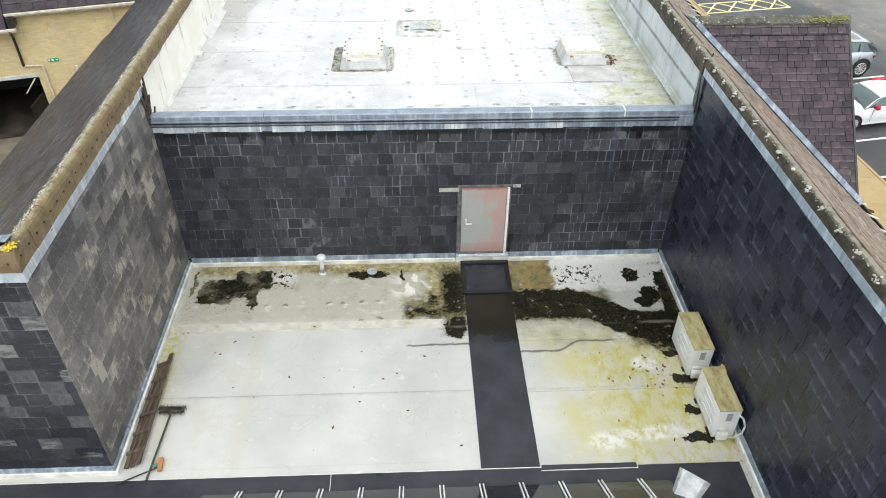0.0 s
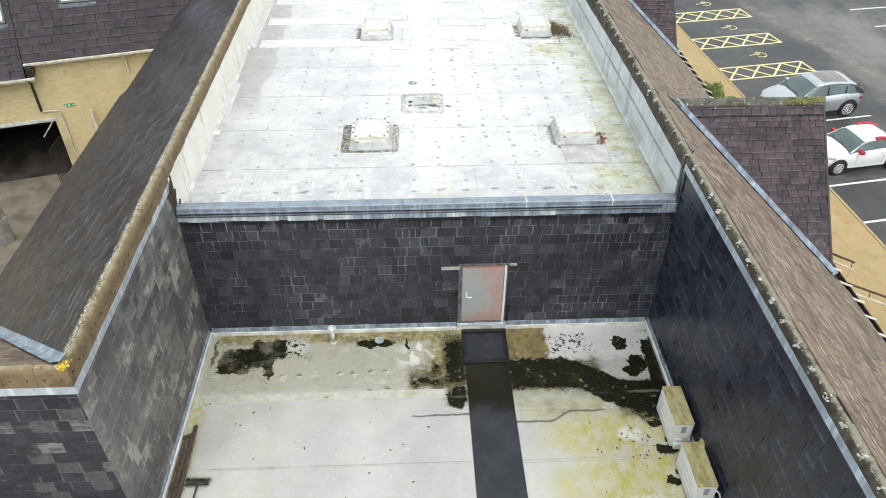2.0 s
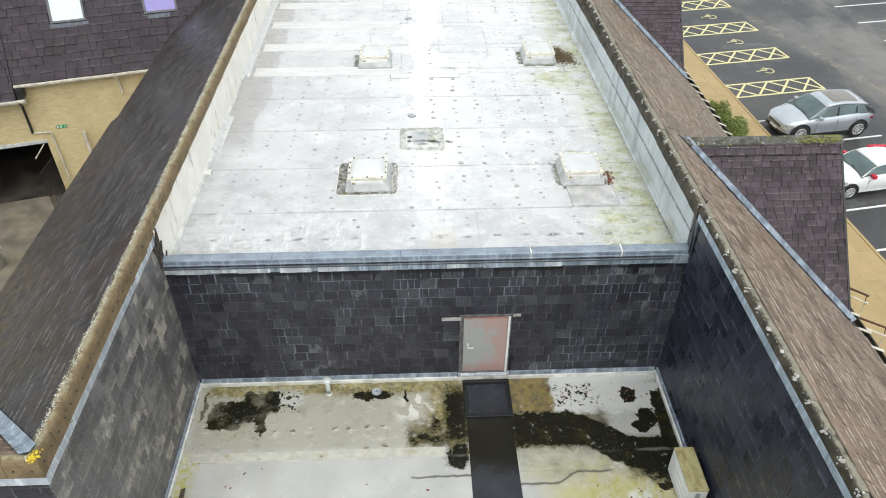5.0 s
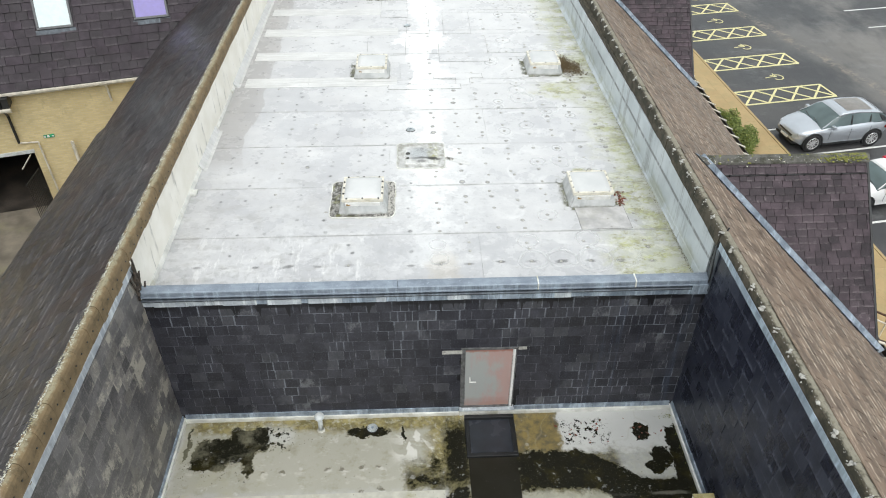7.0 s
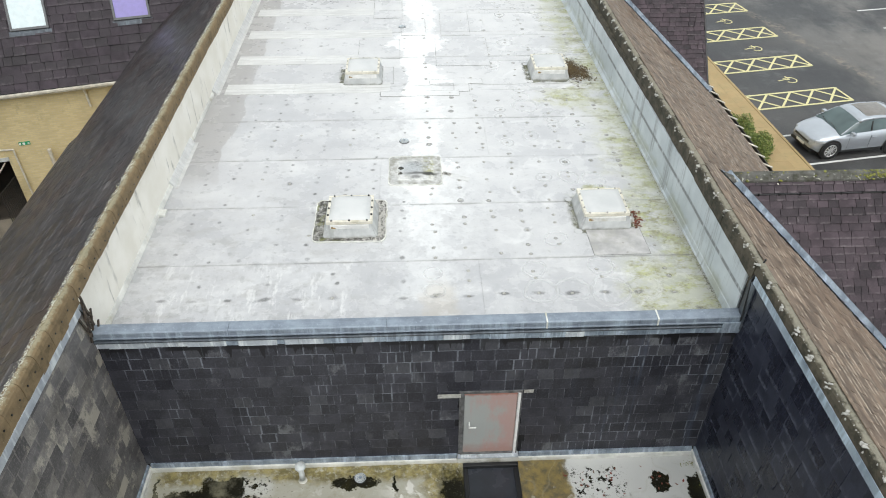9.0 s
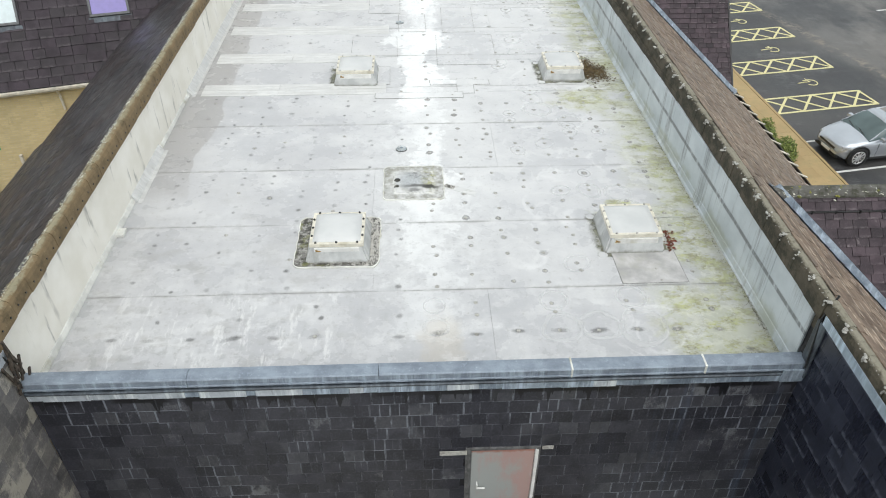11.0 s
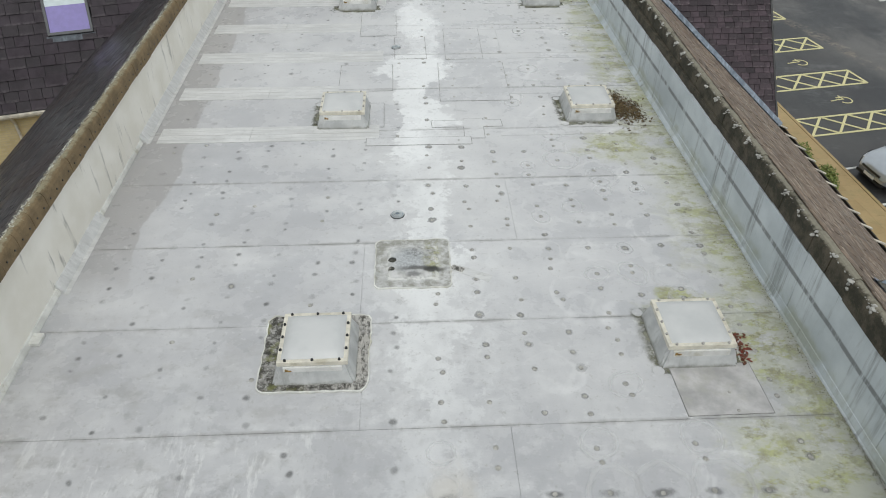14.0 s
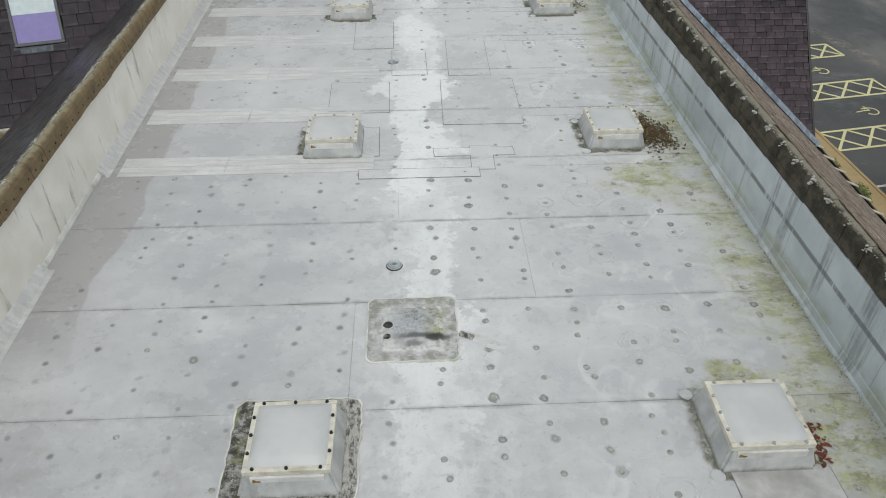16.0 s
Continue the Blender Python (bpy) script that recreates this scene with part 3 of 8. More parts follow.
    g.bump(g.add(g.mul(g.noise(90, 2.0), 0.1), mid), 0.18, 0.01)
    return g.m


M_UPPER, M_LOWER = upper_membrane(), lower_membrane()


def strip_material():
    g = Mat("pale_repair_coating", 0.38)
    n = g.noise(6, 5.0, 0.65, stretch=(0.3, 1.6, 1))
    c = g.mix(g.step(n, 0.35, 0.7), (0.56, 0.56, 0.55), (0.72, 0.72, 0.71))
    c = g.mix(g.mul(g.step(g.noise(14, 4.0, 0.7), 0.55, 0.68), 0.45), c, (0.42, 0.42, 0.4))
    c = g.mix(g.mul(g.step(g.noise(2.3, 5.0, 0.7), 0.5, 0.66), 0.5), c, (0.56, 0.565, 0.57))
    x, y, z = g.xyz()
    off = g.mul(g.op("FRACT", g.mul(g.sub(y, 8.73), 1 / 1.757)), 1.757)
    off = g.add(off, g.mul(g.sub(g.noise(2.5, 4.0), 0.5), 0.05))
    for at, w, k in ((0.27, 0.02, 0.6), (0.43, 0.012, 0.45), (0.12, 0.03, 0.3)):
        lines = g.mul(g.step(g.op("ABSOLUTE", g.sub(off, at)), w, w * 0.3), g.step(g.noise(3, 4.0, 0.7), 0.35, 0.55))
        c = g.mix(g.mul(lines, k), c, (0.38, 0.37, 0.35))
    g.colour(c).bump(n, 0.3, 0.004)
    return g.m


M_STRIP = strip_material()


def render_material():
    """Cream parapet render with dark soot runs from the foot."""
    g = Mat("cream_render", 0.75)
    x, y, z = g.xyz()
    n = g.noise(1.6, 5.0)
    c = g.mix(g.step(n, 0.3, 0.7), (0.8, 0.77, 0.69), (0.9, 0.875, 0.81))
    run = g.step(g.noise(6.5, 4.0, 0.65, stretch=(1, 1, 0.14)), 0.56, 0.72)
    c = g.mix(g.mul(g.mul(run, g.step(g.noise(0.8, 3.0), 0.38, 0.55)), 0.75), c, (0.22, 0.21, 0.19))
    g.colour(c).bump(g.noise(40, 3.0), 0.2, 0.005)
    return g.m


def coated_material():
    """Grey-white coated upstand sheets with soft dark runs and a broken line of old sealant."""
    g = Mat("grey_coated_upstand", 0.5)
    x, y, z = g.xyz()
    n = g.noise(1.3, 5.0)
    c = g.mix(g.step(n, 0.3, 0.7), (0.47, 0.52, 0.55), (0.61, 0.66, 0.69))
    run = g.step(g.noise(2.6, 6.0, 0.75, stretch=(1, 1, 0.05)), 0.53, 0.63)
    run = g.mul(run, g.step(g.noise(2.2, 5.0, 0.7), 0.25, 0.6))
    c = g.mix(g.mul(run, 0.62), c, (0.13, 0.135, 0.14))
    fine = g.step(g.noise(8, 5.0, 0.75, stretch=(1, 1, 0.12)), 0.58, 0.72)
    c = g.mix(g.mul(fine, 0.35), c, (0.27, 0.28, 0.28))
    old = g.op("ABSOLUTE", g.add(g.sub(z, 3.73), g.mul(g.sub(g.noise(1.5, 3.0), 0.5), 0.03)))
    old = g.mul(g.step(old, 0.05, 0.02), g.step(g.noise(4.5, 4.0, 0.75, stretch=(1, 1, 0.2)), 0.33, 0.5))
    c = g.mix(g.mul(old, 0.8), c, (0.13, 0.135, 0.14))
    foot = g.mul(g.step(g.add(z, g.mul(g.sub(g.noise(3, 5.0, 0.7), 0.5), 0.3)), 3.42, 3.27), g.step(g.noise(2, 4.0), 0.4, 0.6))
    c = g.mix(g.mul(foot, 0.5), c, (0.3, 0.31, 0.2))
    g.colour(c).bump(g.noise(30, 3.0), 0.15, 0.004)
    return g.m


def lead_material(name="lead_sheet", light=(0.37, 0.43, 0.5), dark=(0.15, 0.19, 0.24), rough=0.5, fleck=0.0):
    g = Mat(name, rough, 0.25)
    n = g.noise(3.5, 6.0, 0.7)
    run = g.noise(9, 4.0, 0.65, stretch=(1, 1, 0.12))
    c = g.mix(g.step(n, 0.3, 0.7), dark, light)
    up = g.t.nodes.new("ShaderNodeNewGeometry").outputs["Normal"]
    nx, ny, nz = g.xyz(up)
    flat = g.step(nz, 0.4, 0.8) if fleck else 0.0
    side = g.sub(1.0, flat)
    c = g.mix(g.mul(g.mul(g.step(run, 0.48, 0.7), 0.6), side), c, tuple(min(1, v * 1.7) for v in light))
    stain = g.step(g.noise(5, 5.0, 0.75, stretch=(1, 0.25, 0.15)), 0.52, 0.68)
    c = g.mix(g.mul(g.mul(stain, 0.55), side), c, tuple(v * 0.5 for v in dark))
    if fleck:
        spots = g.step(g.noise(13, 7.0, 0.8), 0.55, 0.68)
        c = g.mix(g.mul(g.mul(spots, flat), fleck), c, tuple(min(1, v * 1.5) for v in light))
        c = g.mix(g.mul(g.mul(g.step(g.noise(4, 7.0, 0.8), 0.54, 0.66), flat), 0.5), c, dark)
    g.colour(c).gloss(g.step(n, 0.2, 0.8, rough * 0.75, rough * 1.2))
    g.bump(g.noise(14, 4.0), 0.3, 0.01)
    return g.m


M_RENDER, M_COATED = render_material(), coated_material()
M_LEAD = lead_material()
M_CAPPING = lead_material("lead_capping", (0.29, 0.34, 0.4), (0.17, 0.2, 0.245), 0.55, 0.6)
M_LEAD_PALE = lead_material("lead_flashing_pale", (0.56, 0.6, 0.64), (0.36, 0.4, 0.45))
M_LEAD_BLUE = lead_material("lead_flashing_blue", (0.42, 0.5, 0.57), (0.26, 0.32, 0.39))
M_LAP = plain("dirty_lap_strip", (0.53, 0.52, 0.45), 0.5, vary=0.08, scale=5, dirt=(0.36, 0.34, 0.22))
M_LEAD_DARK = lead_material("lead_dark", (0.1, 0.12, 0.14), (0.035, 0.04, 0.05))


def ridge_material(name, base, moss, lichen, amount, spots=0.57, crown=None, bare=(0.24, 0.19, 0.12)):
    g = Mat(name, 0.85)
    x, y, z = g.xyz()
    n = g.noise(5, 5.0, 0.65)
    c = g.mix(g.step(n, 0.3, 0.7), tuple(v * 0.7 for v in base), base)
    c = g.mix(g.mul(g.step(g.noise(3.3, 6.0, 0.7), 0.56 - 0.2 * amount, 0.66 - 0.1 * amount), 0.85), c, moss)
    c = g.mix(g.mul(g.step(g.noise(19, 5.0, 0.8), spots, spots + 0.07), 0.9), c, lichen)
    if crown:
        # the weathered crown stays free of moss
        c = g.mix(g.mul(g.step(g.add(z, g.mul(g.sub(g.noise(8, 5.0, 0.7), 0.5), 0.12)), crown, crown + 0.03), 0.72), c, bare)
        c = g.mix(g.mul(g.step(g.noise(14, 5.0, 0.75), 0.52, 0.64), 0.4), c, (0.09, 0.075, 0.045))
    g.colour(c).bump(g.add(n, g.noise(45, 4.0)), 0.5, 0.012)
    return g.m


M_RIDGE_TAN = ridge_material("ridge_tile_tan", (0.225, 0.16, 0.085), (0.12, 0.088, 0.045), (0.34, 0.29, 0.18), 0.25, 0.62, 4.45, (0.3, 0.28, 0.19))
M_RIDGE_DARK = ridge_material("ridge_tile_mossy", (0.1, 0.085, 0.06), (0.024, 0.023, 0.014), (0.28, 0.27, 0.22), 0.75, 0.66, 4.47, (0.3, 0.28, 0.22))
M_RIDGE_GREY = ridge_material("ridge_tile_lichened", (0.13, 0.127, 0.115), (0.035, 0.036, 0.02), (0.5, 0.5, 0.48), 0.6, 0.6)
M_LICHEN = ridge_material("lichen_crust", (0.54, 0.54, 0.46), (0.2, 0.17, 0.08), (0.66, 0.63, 0.5), 0.3)
M_MORTAR = plain("lime_mortar", (0.42, 0.41, 0.38), 0.9, vary=0.2, scale=20, relief=0.4)
M_UPSTAND = plain("white_upstand", (0.7, 0.7, 0.66), 0.5, vary=0.12, scale=4, dirt=(0.4, 0.38, 0.28))


def walkway_material():
    """Black rubber, slimed brown-green where the puddle crosses it."""
    g = Mat("black_rubber_walkway", 0.4, 0.0, 0.25)
    n = g.noise(1.6, 5.0, 0.6)
    c = g.mix(g.step(n, 0.3, 0.7), (0.026, 0.028, 0.034), (0.044, 0.046, 0.054))
    wet = g.rect(g.wobble(0.25, 2.5), -1.0, 2.0, -2.35, 0.0, 0.3)
    c = g.mix(g.mul(wet, 0.85), c, (0.014, 0.012, 0.005))
    c = g.mix(g.mul(g.step(g.noise(18, 5.0, 0.75), 0.62, 0.7), 0.25), c, (0.12, 0.12, 0.11))
    g.colour(c).gloss(g.step(g.sub(n, g.mul(wet, 0.4)), 0.1, 0.7, 0.18, 0.5)).bump(g.noise(30, 3.0), 0.12, 0.004)
    return g.m


M_BLACK_FELT = walkway_material()
M_RUBBER = plain("black_rubber", (0.012, 0.013, 0.014), 0.35, vary=0.2)
M_TRAY = plain("wet_black_tray", (0.024, 0.028, 0.036), 0.25, vary=0.2, scale=2)
M_WHITE_PAINT = plain("white_paint", (0.76, 0.76, 0.74), 0.5, vary=0.08, scale=5)
M_WHITE_PLASTIC = plain("white_plastic", (0.72, 0.72, 0.7), 0.4, vary=0.08, scale=5, dirt=(0.5, 0.48, 0.4))
M_CREAM = plain("yellowed_white_plastic", (0.7, 0.665, 0.57), 0.4, vary=0.1, scale=7, dirt=(0.46, 0.42, 0.32))
M_GREY_PLASTIC = plain("grey_plastic_pipe", (0.55, 0.58, 0.58), 0.4)
M_STEEL = plain("galvanised_steel", (0.5, 0.52, 0.54), 0.35, 0.8)
M_RUST = plain("rust", (0.32, 0.2, 0.06), 0.9, vary=0.3, scale=30)


def brick_material():
    g = Mat("buff_brick", 0.85)
    t = g.t
    br = t.nodes.new("ShaderNodeTexBrick")
    br.inputs["Scale"].default_value = 1.0
    br.inputs["Brick Width"].default_value = 0.225
    br.inputs["Row Height"].default_value = 0.075
    br.inputs["Mortar Size"].default_value = 0.008
    br.inputs["Color1"].default_value = (0.66, 0.55, 0.31, 1)
    br.inputs["Color2"].default_value = (0.56, 0.455, 0.24, 1)
    br.inputs["Mortar"].default_value = (0.56, 0.47, 0.31, 1)
    x, y, z = g.xyz(g.obj)
    comb = t.nodes.new("ShaderNodeCombineXYZ")
    t.links.new(g.add(x, y), comb.inputs[0])
    t.links.new(z, comb.inputs[1])
    t.links.new(comb.outputs[0], br.inputs["Vector"])
    c = g.mix(g.mul(g.step(g.noise(0.8, 5.0, 0.65), 0.45, 0.7), 0.35), br.outputs["Color"], (0.38, 0.32, 0.19))
    c = g.mix(g.mul(g.step(g.noise(3.5, 5.0, 0.7, stretch=(1, 1, 0.3)), 0.58, 0.72), 0.4), c, (0.3, 0.26, 0.17))
    g.colour(c).bump(br.outputs["Fac"], 0.3, 0.005)
    return g.m


def asphalt_material():
    g = Mat("asphalt_damp", 0.5, 0.0, 0.35)
    n = g.noise(0.35, 5.0, 0.65)
    fine = g.noise(60, 3.0)
    c = g.mix(g.step(n, 0.3, 0.7), (0.027, 0.028, 0.031), (0.054, 0.054, 0.058))
    x, y, z = g.xyz()
    swept = g.noise(0.22, 6.0, 0.65, stretch=(1, 0.45, 1))
    swept = g.mul(g.step(swept, 0.42, 0.62), g.step(x, 17.0, 24.0, 0.25, 1.0))
    c = g.mix(g.mul(swept, 0.6), c, (0.24, 0.225, 0.205))
    # grit swept into a line along the lane, and pale drying patches
    lane = g.add(g.add(g.sub(x, 19.2), g.mul(g.sub(y, 30.1), 0.32)), g.mul(g.sub(g.noise(0.5, 4.0), 0.5), 1.2))
    lane = g.mul(g.step(g.op("ABSOLUTE", lane), 0.6, 0.05), g.step(g.noise(2.2, 7.0, 0.78), 0.45, 0.62))
    c = g.mix(g.mul(lane, 0.7), c, (0.26, 0.22, 0.17))
    dry = g.mul(g.step(g.noise(0.55, 6.0, 0.72, stretch=(0.5, 1.2, 1)), 0.52, 0.64), g.step(g.noise(3.0, 5.0, 0.7), 0.35, 0.65))
    c = g.mix(g.mul(dry, 0.4), c, (0.2, 0.2, 0.2))
    c = g.mix(g.mul(g.step(fine, 0.55, 0.75), 0.4), c, (0.1, 0.1, 0.1))
    g.colour(c).gloss(g.step(n, 0.3, 0.7, 0.35, 0.6)).bump(fine, 0.35, 0.006)
    return g.m


def worn_paint(name, colour):
    g = Mat(name, 0.6)
    w = g.step(g.noise(14, 6.0, 0.75), 0.3, 0.42)
    g.colour(g.mix(w, tuple(c * 0.45 for c in colour), colour))
    return g.m


def door_material():
    g = Mat("faded_red_door", 0.5, 0.0)
    x, y, z = g.xyz()
    n = g.noise(2.6, 5.0, 0.65, stretch=(1.6, 1, 0.6))
    fade = g.step(g.add(n, g.mul(g.sub(x, 0.5), 0.35)), 0.4, 0.66)
    c = g.mix(fade, (0.36, 0.375, 0.365), (0.43, 0.3, 0.275))
    c = g.mix(g.mul(g.step(g.add(z, g.mul(g.noise(9, 4.0), 0.12)), 1.84, 1.9), 0.8), c, (0.36, 0.13, 0.09))
    c = g.mix(g.mul(g.step(g.add(z, g.mul(g.noise(6, 4.0), -0.3)), 0.4, 0.1), 0.6), c, (0.33, 0.17, 0.13))
    g.colour(c).gloss(0.42)
    return g.m


def ac_material():
    g = Mat("grimy_white_casing", 0.45)
    x, y, z = g.xyz(g.obj)
    n = g.noise(5, 5.0, 0.65)
    c = g.mix(g.step(n, 0.3, 0.7), (0.7, 0.71, 0.7), (0.8, 0.8, 0.79))
    c = g.mix(g.mul(g.mul(g.step(z, 0.25, 0.0), g.step(n, 0.35, 0.6)), 0.5), c, (0.36, 0.35, 0.24))
    g.colour(c)
    return g.m


def algae_top_material():
    g = Mat("algae_stained_top", 0.8)
    n = g.noise(9, 5.0, 0.7, stretch=(1, 0.35, 1))
    c = g.mix(g.step(n, 0.3, 0.62), (0.24, 0.19, 0.06), (0.45, 0.4, 0.2))
    c = g.mix(g.mul(g.step(g.noise(40, 4.0), 0.55, 0.65), 0.5), c, (0.55, 0.53, 0.4))
    g.colour(c).bump(n, 0.3, 0.004)
    return g.m


def dome_material():
    g = Mat("milky_rooflight_dome", 0.22)
    n = g.noise(2.4, 4.0)
    c = g.mix(g.step(n, 0.3, 0.7), (0.52, 0.53, 0.53), (0.6, 0.605, 0.6))
    g.colour(c)
    return g.m


def paving_material():
    g = Mat("buff_paving", 0.7)
    n = g.noise(1.5, 5.0, 0.65)
    r = g.random()
    c = g.mix(g.add(g.mul(r, 0.25), g.mul(n, 0.6)), (0.31, 0.215, 0.095), (0.49, 0.36, 0.185))
    c = g.mix(g.mul(g.step(g.noise(2.2, 6.0, 0.75), 0.45, 0.65), 0.5), c, (0.3, 0.25, 0.12))
    c = g.mix(g.mul(g.step(g.noise(9, 5.0, 0.7), 0.55, 0.7), 0.45), c, (0.2, 0.17, 0.1))
    g.colour(c).bump(g.noise(50, 3.0), 0.2, 0.004)
    return g.m


def glass_material(name, tint, rough=0.05):
    g = Mat(name, rough, 0.0, 0.6)
    g.colour(g.mix(g.step(g.noise(1.2, 2.0), 0.3, 0.7), tuple(c * 0.7 for c in tint), tint))
    return g.m


def wood_material():
    g = Mat("rotten_grey_wood", 0.85)
    n = g.noise(14, 5.0, 0.65, stretch=(1, 0.12, 1))
    c = g.mix(g.step(n, 0.3, 0.7), (0.045, 0.033, 0.024), (0.15, 0.112, 0.082))
    c = g.mix(g.mul(g.step(g.noise(3, 4.0), 0.55, 0.7), 0.2), c, (0.2, 0.19, 0.05))
    g.colour(c).bump(n, 0.5, 0.006)
    return g.m


def leaf_material(name, a, b):
    g = Mat(name, 0.6)
    g.colour(g.mix(g.random(), a, b))
    return g.m


M_BRICK, M_ASPHALT, M_DOOR, M_AC, M_AC_TOP = brick_material(), asphalt_material(), door_material(), ac_material(), algae_top_material()
M_DOME, M_PAVING, M_WOOD = dome_material(), paving_material(), wood_material()
M_YELLOW, M_LINE = worn_paint("yellow_road_paint", (0.66, 0.61, 0.33)), worn_paint("white_road_paint", (0.68, 0.68, 0.66))
M_CONCRETE = plain("yard_concrete", (0.19, 0.165, 0.13), 0.7, vary=0.2, scale=1.2, dirt=(0.2, 0.19, 0.11))
M_INSIDE = plain("dark_interior", (0.03, 0.03, 0.03), 0.9)
M_DARK_GLASS = glass_material("dark_glazing", (0.03, 0.033, 0.038))
M_CAR_GLASS = glass_material("car_glass", (0.1, 0.14, 0.145), 0.03)
M_SILVER = plain("silver_grey_car_paint", (0.53, 0.565, 0.61), 0.2, 0.6, vary=0.03, scale=2, relief=0)
M_CAR_WHITE = plain("white_car_paint", (0.76, 0.77, 0.78), 0.18, 0.0, vary=0.02, scale=2, relief=0)
M_CAR_RED = plain("red_car_trim", (0.5, 0.015, 0.04), 0.25, 0.0, vary=0.04, scale=2, relief=0)
M_CAR_DARK = plain("dark_car_trim", (0.02, 0.021, 0.022), 0.4)
M_TYRE = plain("tyre_rubber", (0.017, 0.017, 0.018), 0.75)
M_ALLOY = plain("alloy_rim", (0.7, 0.7, 0.71), 0.3, 0.5)
M_LAMP_GLASS = glass_material("headlight_glass", (0.5, 0.52, 0.55), 0.06)
M_RED_LAMP = glass_material("rear_light", (0.35, 0.015, 0.015), 0.1)
M_FRAME_GREY = plain("grey_window_frame", (0.1, 0.105, 0.11), 0.45)
M_GUTTER = plain("cream_upvc", (0.62, 0.58, 0.5), 0.45)
# white-blue: blind and the pane's sky reflection in one painted colour
M_BLIND_SKY = plain("pale_blind_sky", (0.6, 0.69, 0.71), 0.2, vary=0.04, relief=0)
M_BLIND_LILAC = plain("lilac_blind", (0.27, 0.23, 0.52), 0.45, vary=0.05, relief=0)
M_GREEN_SIGN = plain("green_sign", (0.01, 0.3, 0.13), 0.4)
M_GATE = plain("black_gate_steel", (0.014, 0.014, 0.015), 0.5)
M_LEAF_RED = leaf_material("dead_leaves", (0.2, 0.035, 0.018), (0.09, 0.04, 0.018))
M_LEAF_GREEN = leaf_material("shrub_leaves", (0.07, 0.115, 0.022), (0.24, 0.28, 0.065))
M_BARK = plain("shrub_bark", (0.08, 0.06, 0.04), 0.9)
M_MOSS = leaf_material("moss", (0.2, 0.2, 0.03), (0.1, 0.11, 0.025))
M_YELLOW_LICHEN = plain("orange_lichen", (0.62, 0.45, 0.03), 0.9, vary=0.25, scale=30, relief=0.4)
M_GRIME = plain("black_grime", (0.035, 0.033, 0.025), 0.5, vary=0.4, scale=12, relief=0.4, dirt=(0.3, 0.29, 0.25))
M_FOAM = plain("yellowed_foam", (0.55, 0.4, 0.16), 0.9, vary=0.2, scale=20)
M_ORANGE_PLASTIC = plain("faded_orange_plastic", (0.45, 0.2, 0.07), 0.5)


# ---- building helpers ----
def part(name, bm, material, parent=None, label=""):
    """Links a bmesh as one mesh object under a thing or part."""
    me = bpy.data.meshes.new(name)
    bm.to_mesh(me)
    bm.free()
    me.materials.append(material)
    ob = new(name, me)
    ob.parent = parent
    if label:
        tagged(ob, label)
    return ob


def piece(name, me, parent, m):
    ob = new(name, me)
    ob.parent = parent
    ob.matrix_basis = m
    return ob


def thing(name, m, label, category, group="", kind=""):
    ob = new(name)
    ob.matrix_basis = m
    return tagged(ob, label, category, group, kind)


def shade(ob, smooth=True):
    for p in ob.data.polygons:
        p.use_smooth = smooth
    return ob


def box(bm, x0, x1, y0, y1, z0, z1, bevel=0.0, m=None):
    co = [(x, y, z) for z in (z0, z1) for y in (y0, y1) for x in (x0, x1)]
    vs = [bm.verts.new(Vector(c) if m is None else m @ Vector(c)) for c in co]
    fs = [bm.faces.new([vs[i] for i in q]) for q in ((0, 2, 3, 1), (4, 5, 7, 6), (0, 1, 5, 4), (2, 6, 7, 3), (0, 4, 6, 2), (1, 3, 7, 5))]
    if bevel:
        es = {e for f in fs for e in f.edges}
        bmesh.ops.bevel(bm, geom=list(es), offset=bevel, segments=2, profile=0.6, affect="EDGES")
    return bm


def boxed(*dims, bevel=0.0, m=None):
    return box(bmesh.new(), *dims, bevel=bevel, m=m)


def rod(bm, a, b, r0, r1=None, n=10):
    """A round bar from a to b."""
    a, b = Vector(a), Vector(b)
    r1 = r0 if r1 is None else r1
    d = b - a
    q = d.to_track_quat("Z", "Y").to_matrix().to_4x4()
    bmesh.ops.create_cone(bm, cap_ends=True, segments=n, radius1=r0, radius2=r1, depth=d.length,
                          matrix=Matrix.Translation((a + b) / 2) @ q)
    return bm


def wavy(x0, x1, y0, y1, amount, seed, grow=0.0):
    """A rectangle's outline, hand-cut: points every few centimetres, pushed about a little."""
    rng = random.Random(seed)
    x0, x1, y0, y1 = x0 - grow, x1 + grow, y0 - grow, y1 + grow
    pts = []
    for ax, ay, bx, by in ((x0, y0, x1, y0), (x1, y0, x1, y1), (x1, y1, x0, y1), (x0, y1, x0, y0)):
        n = 16
        for k in range(n):
            t = k / n
            inset = 0.03 if k == 0 else 0.0
            cx, cy = (x0 + x1) / 2, (y0 + y1) / 2
            px, py = ax + (bx - ax) * t, ay + (by - ay) * t
            px += rng.gauss(0, amount) - inset * (1 if px > cx else -1)
            py += rng.gauss(0, amount) - inset * (1 if py > cy else -1)
            pts.append((px, py))
    return pts


def corners(x0, x1, y0, y1, grow=0.0):
    """A cut sheet's four corners, a little out of square."""
    k = 0.02 * math.sin(7 * x0 + 3 * y1)
    return [(x0 - grow, y0 - grow), (x1 + grow + k, y0 - grow + 0.4 * k), (x1 + grow, y1 + grow), (x0 - grow - k, y1 + grow - 0.5 * k)]


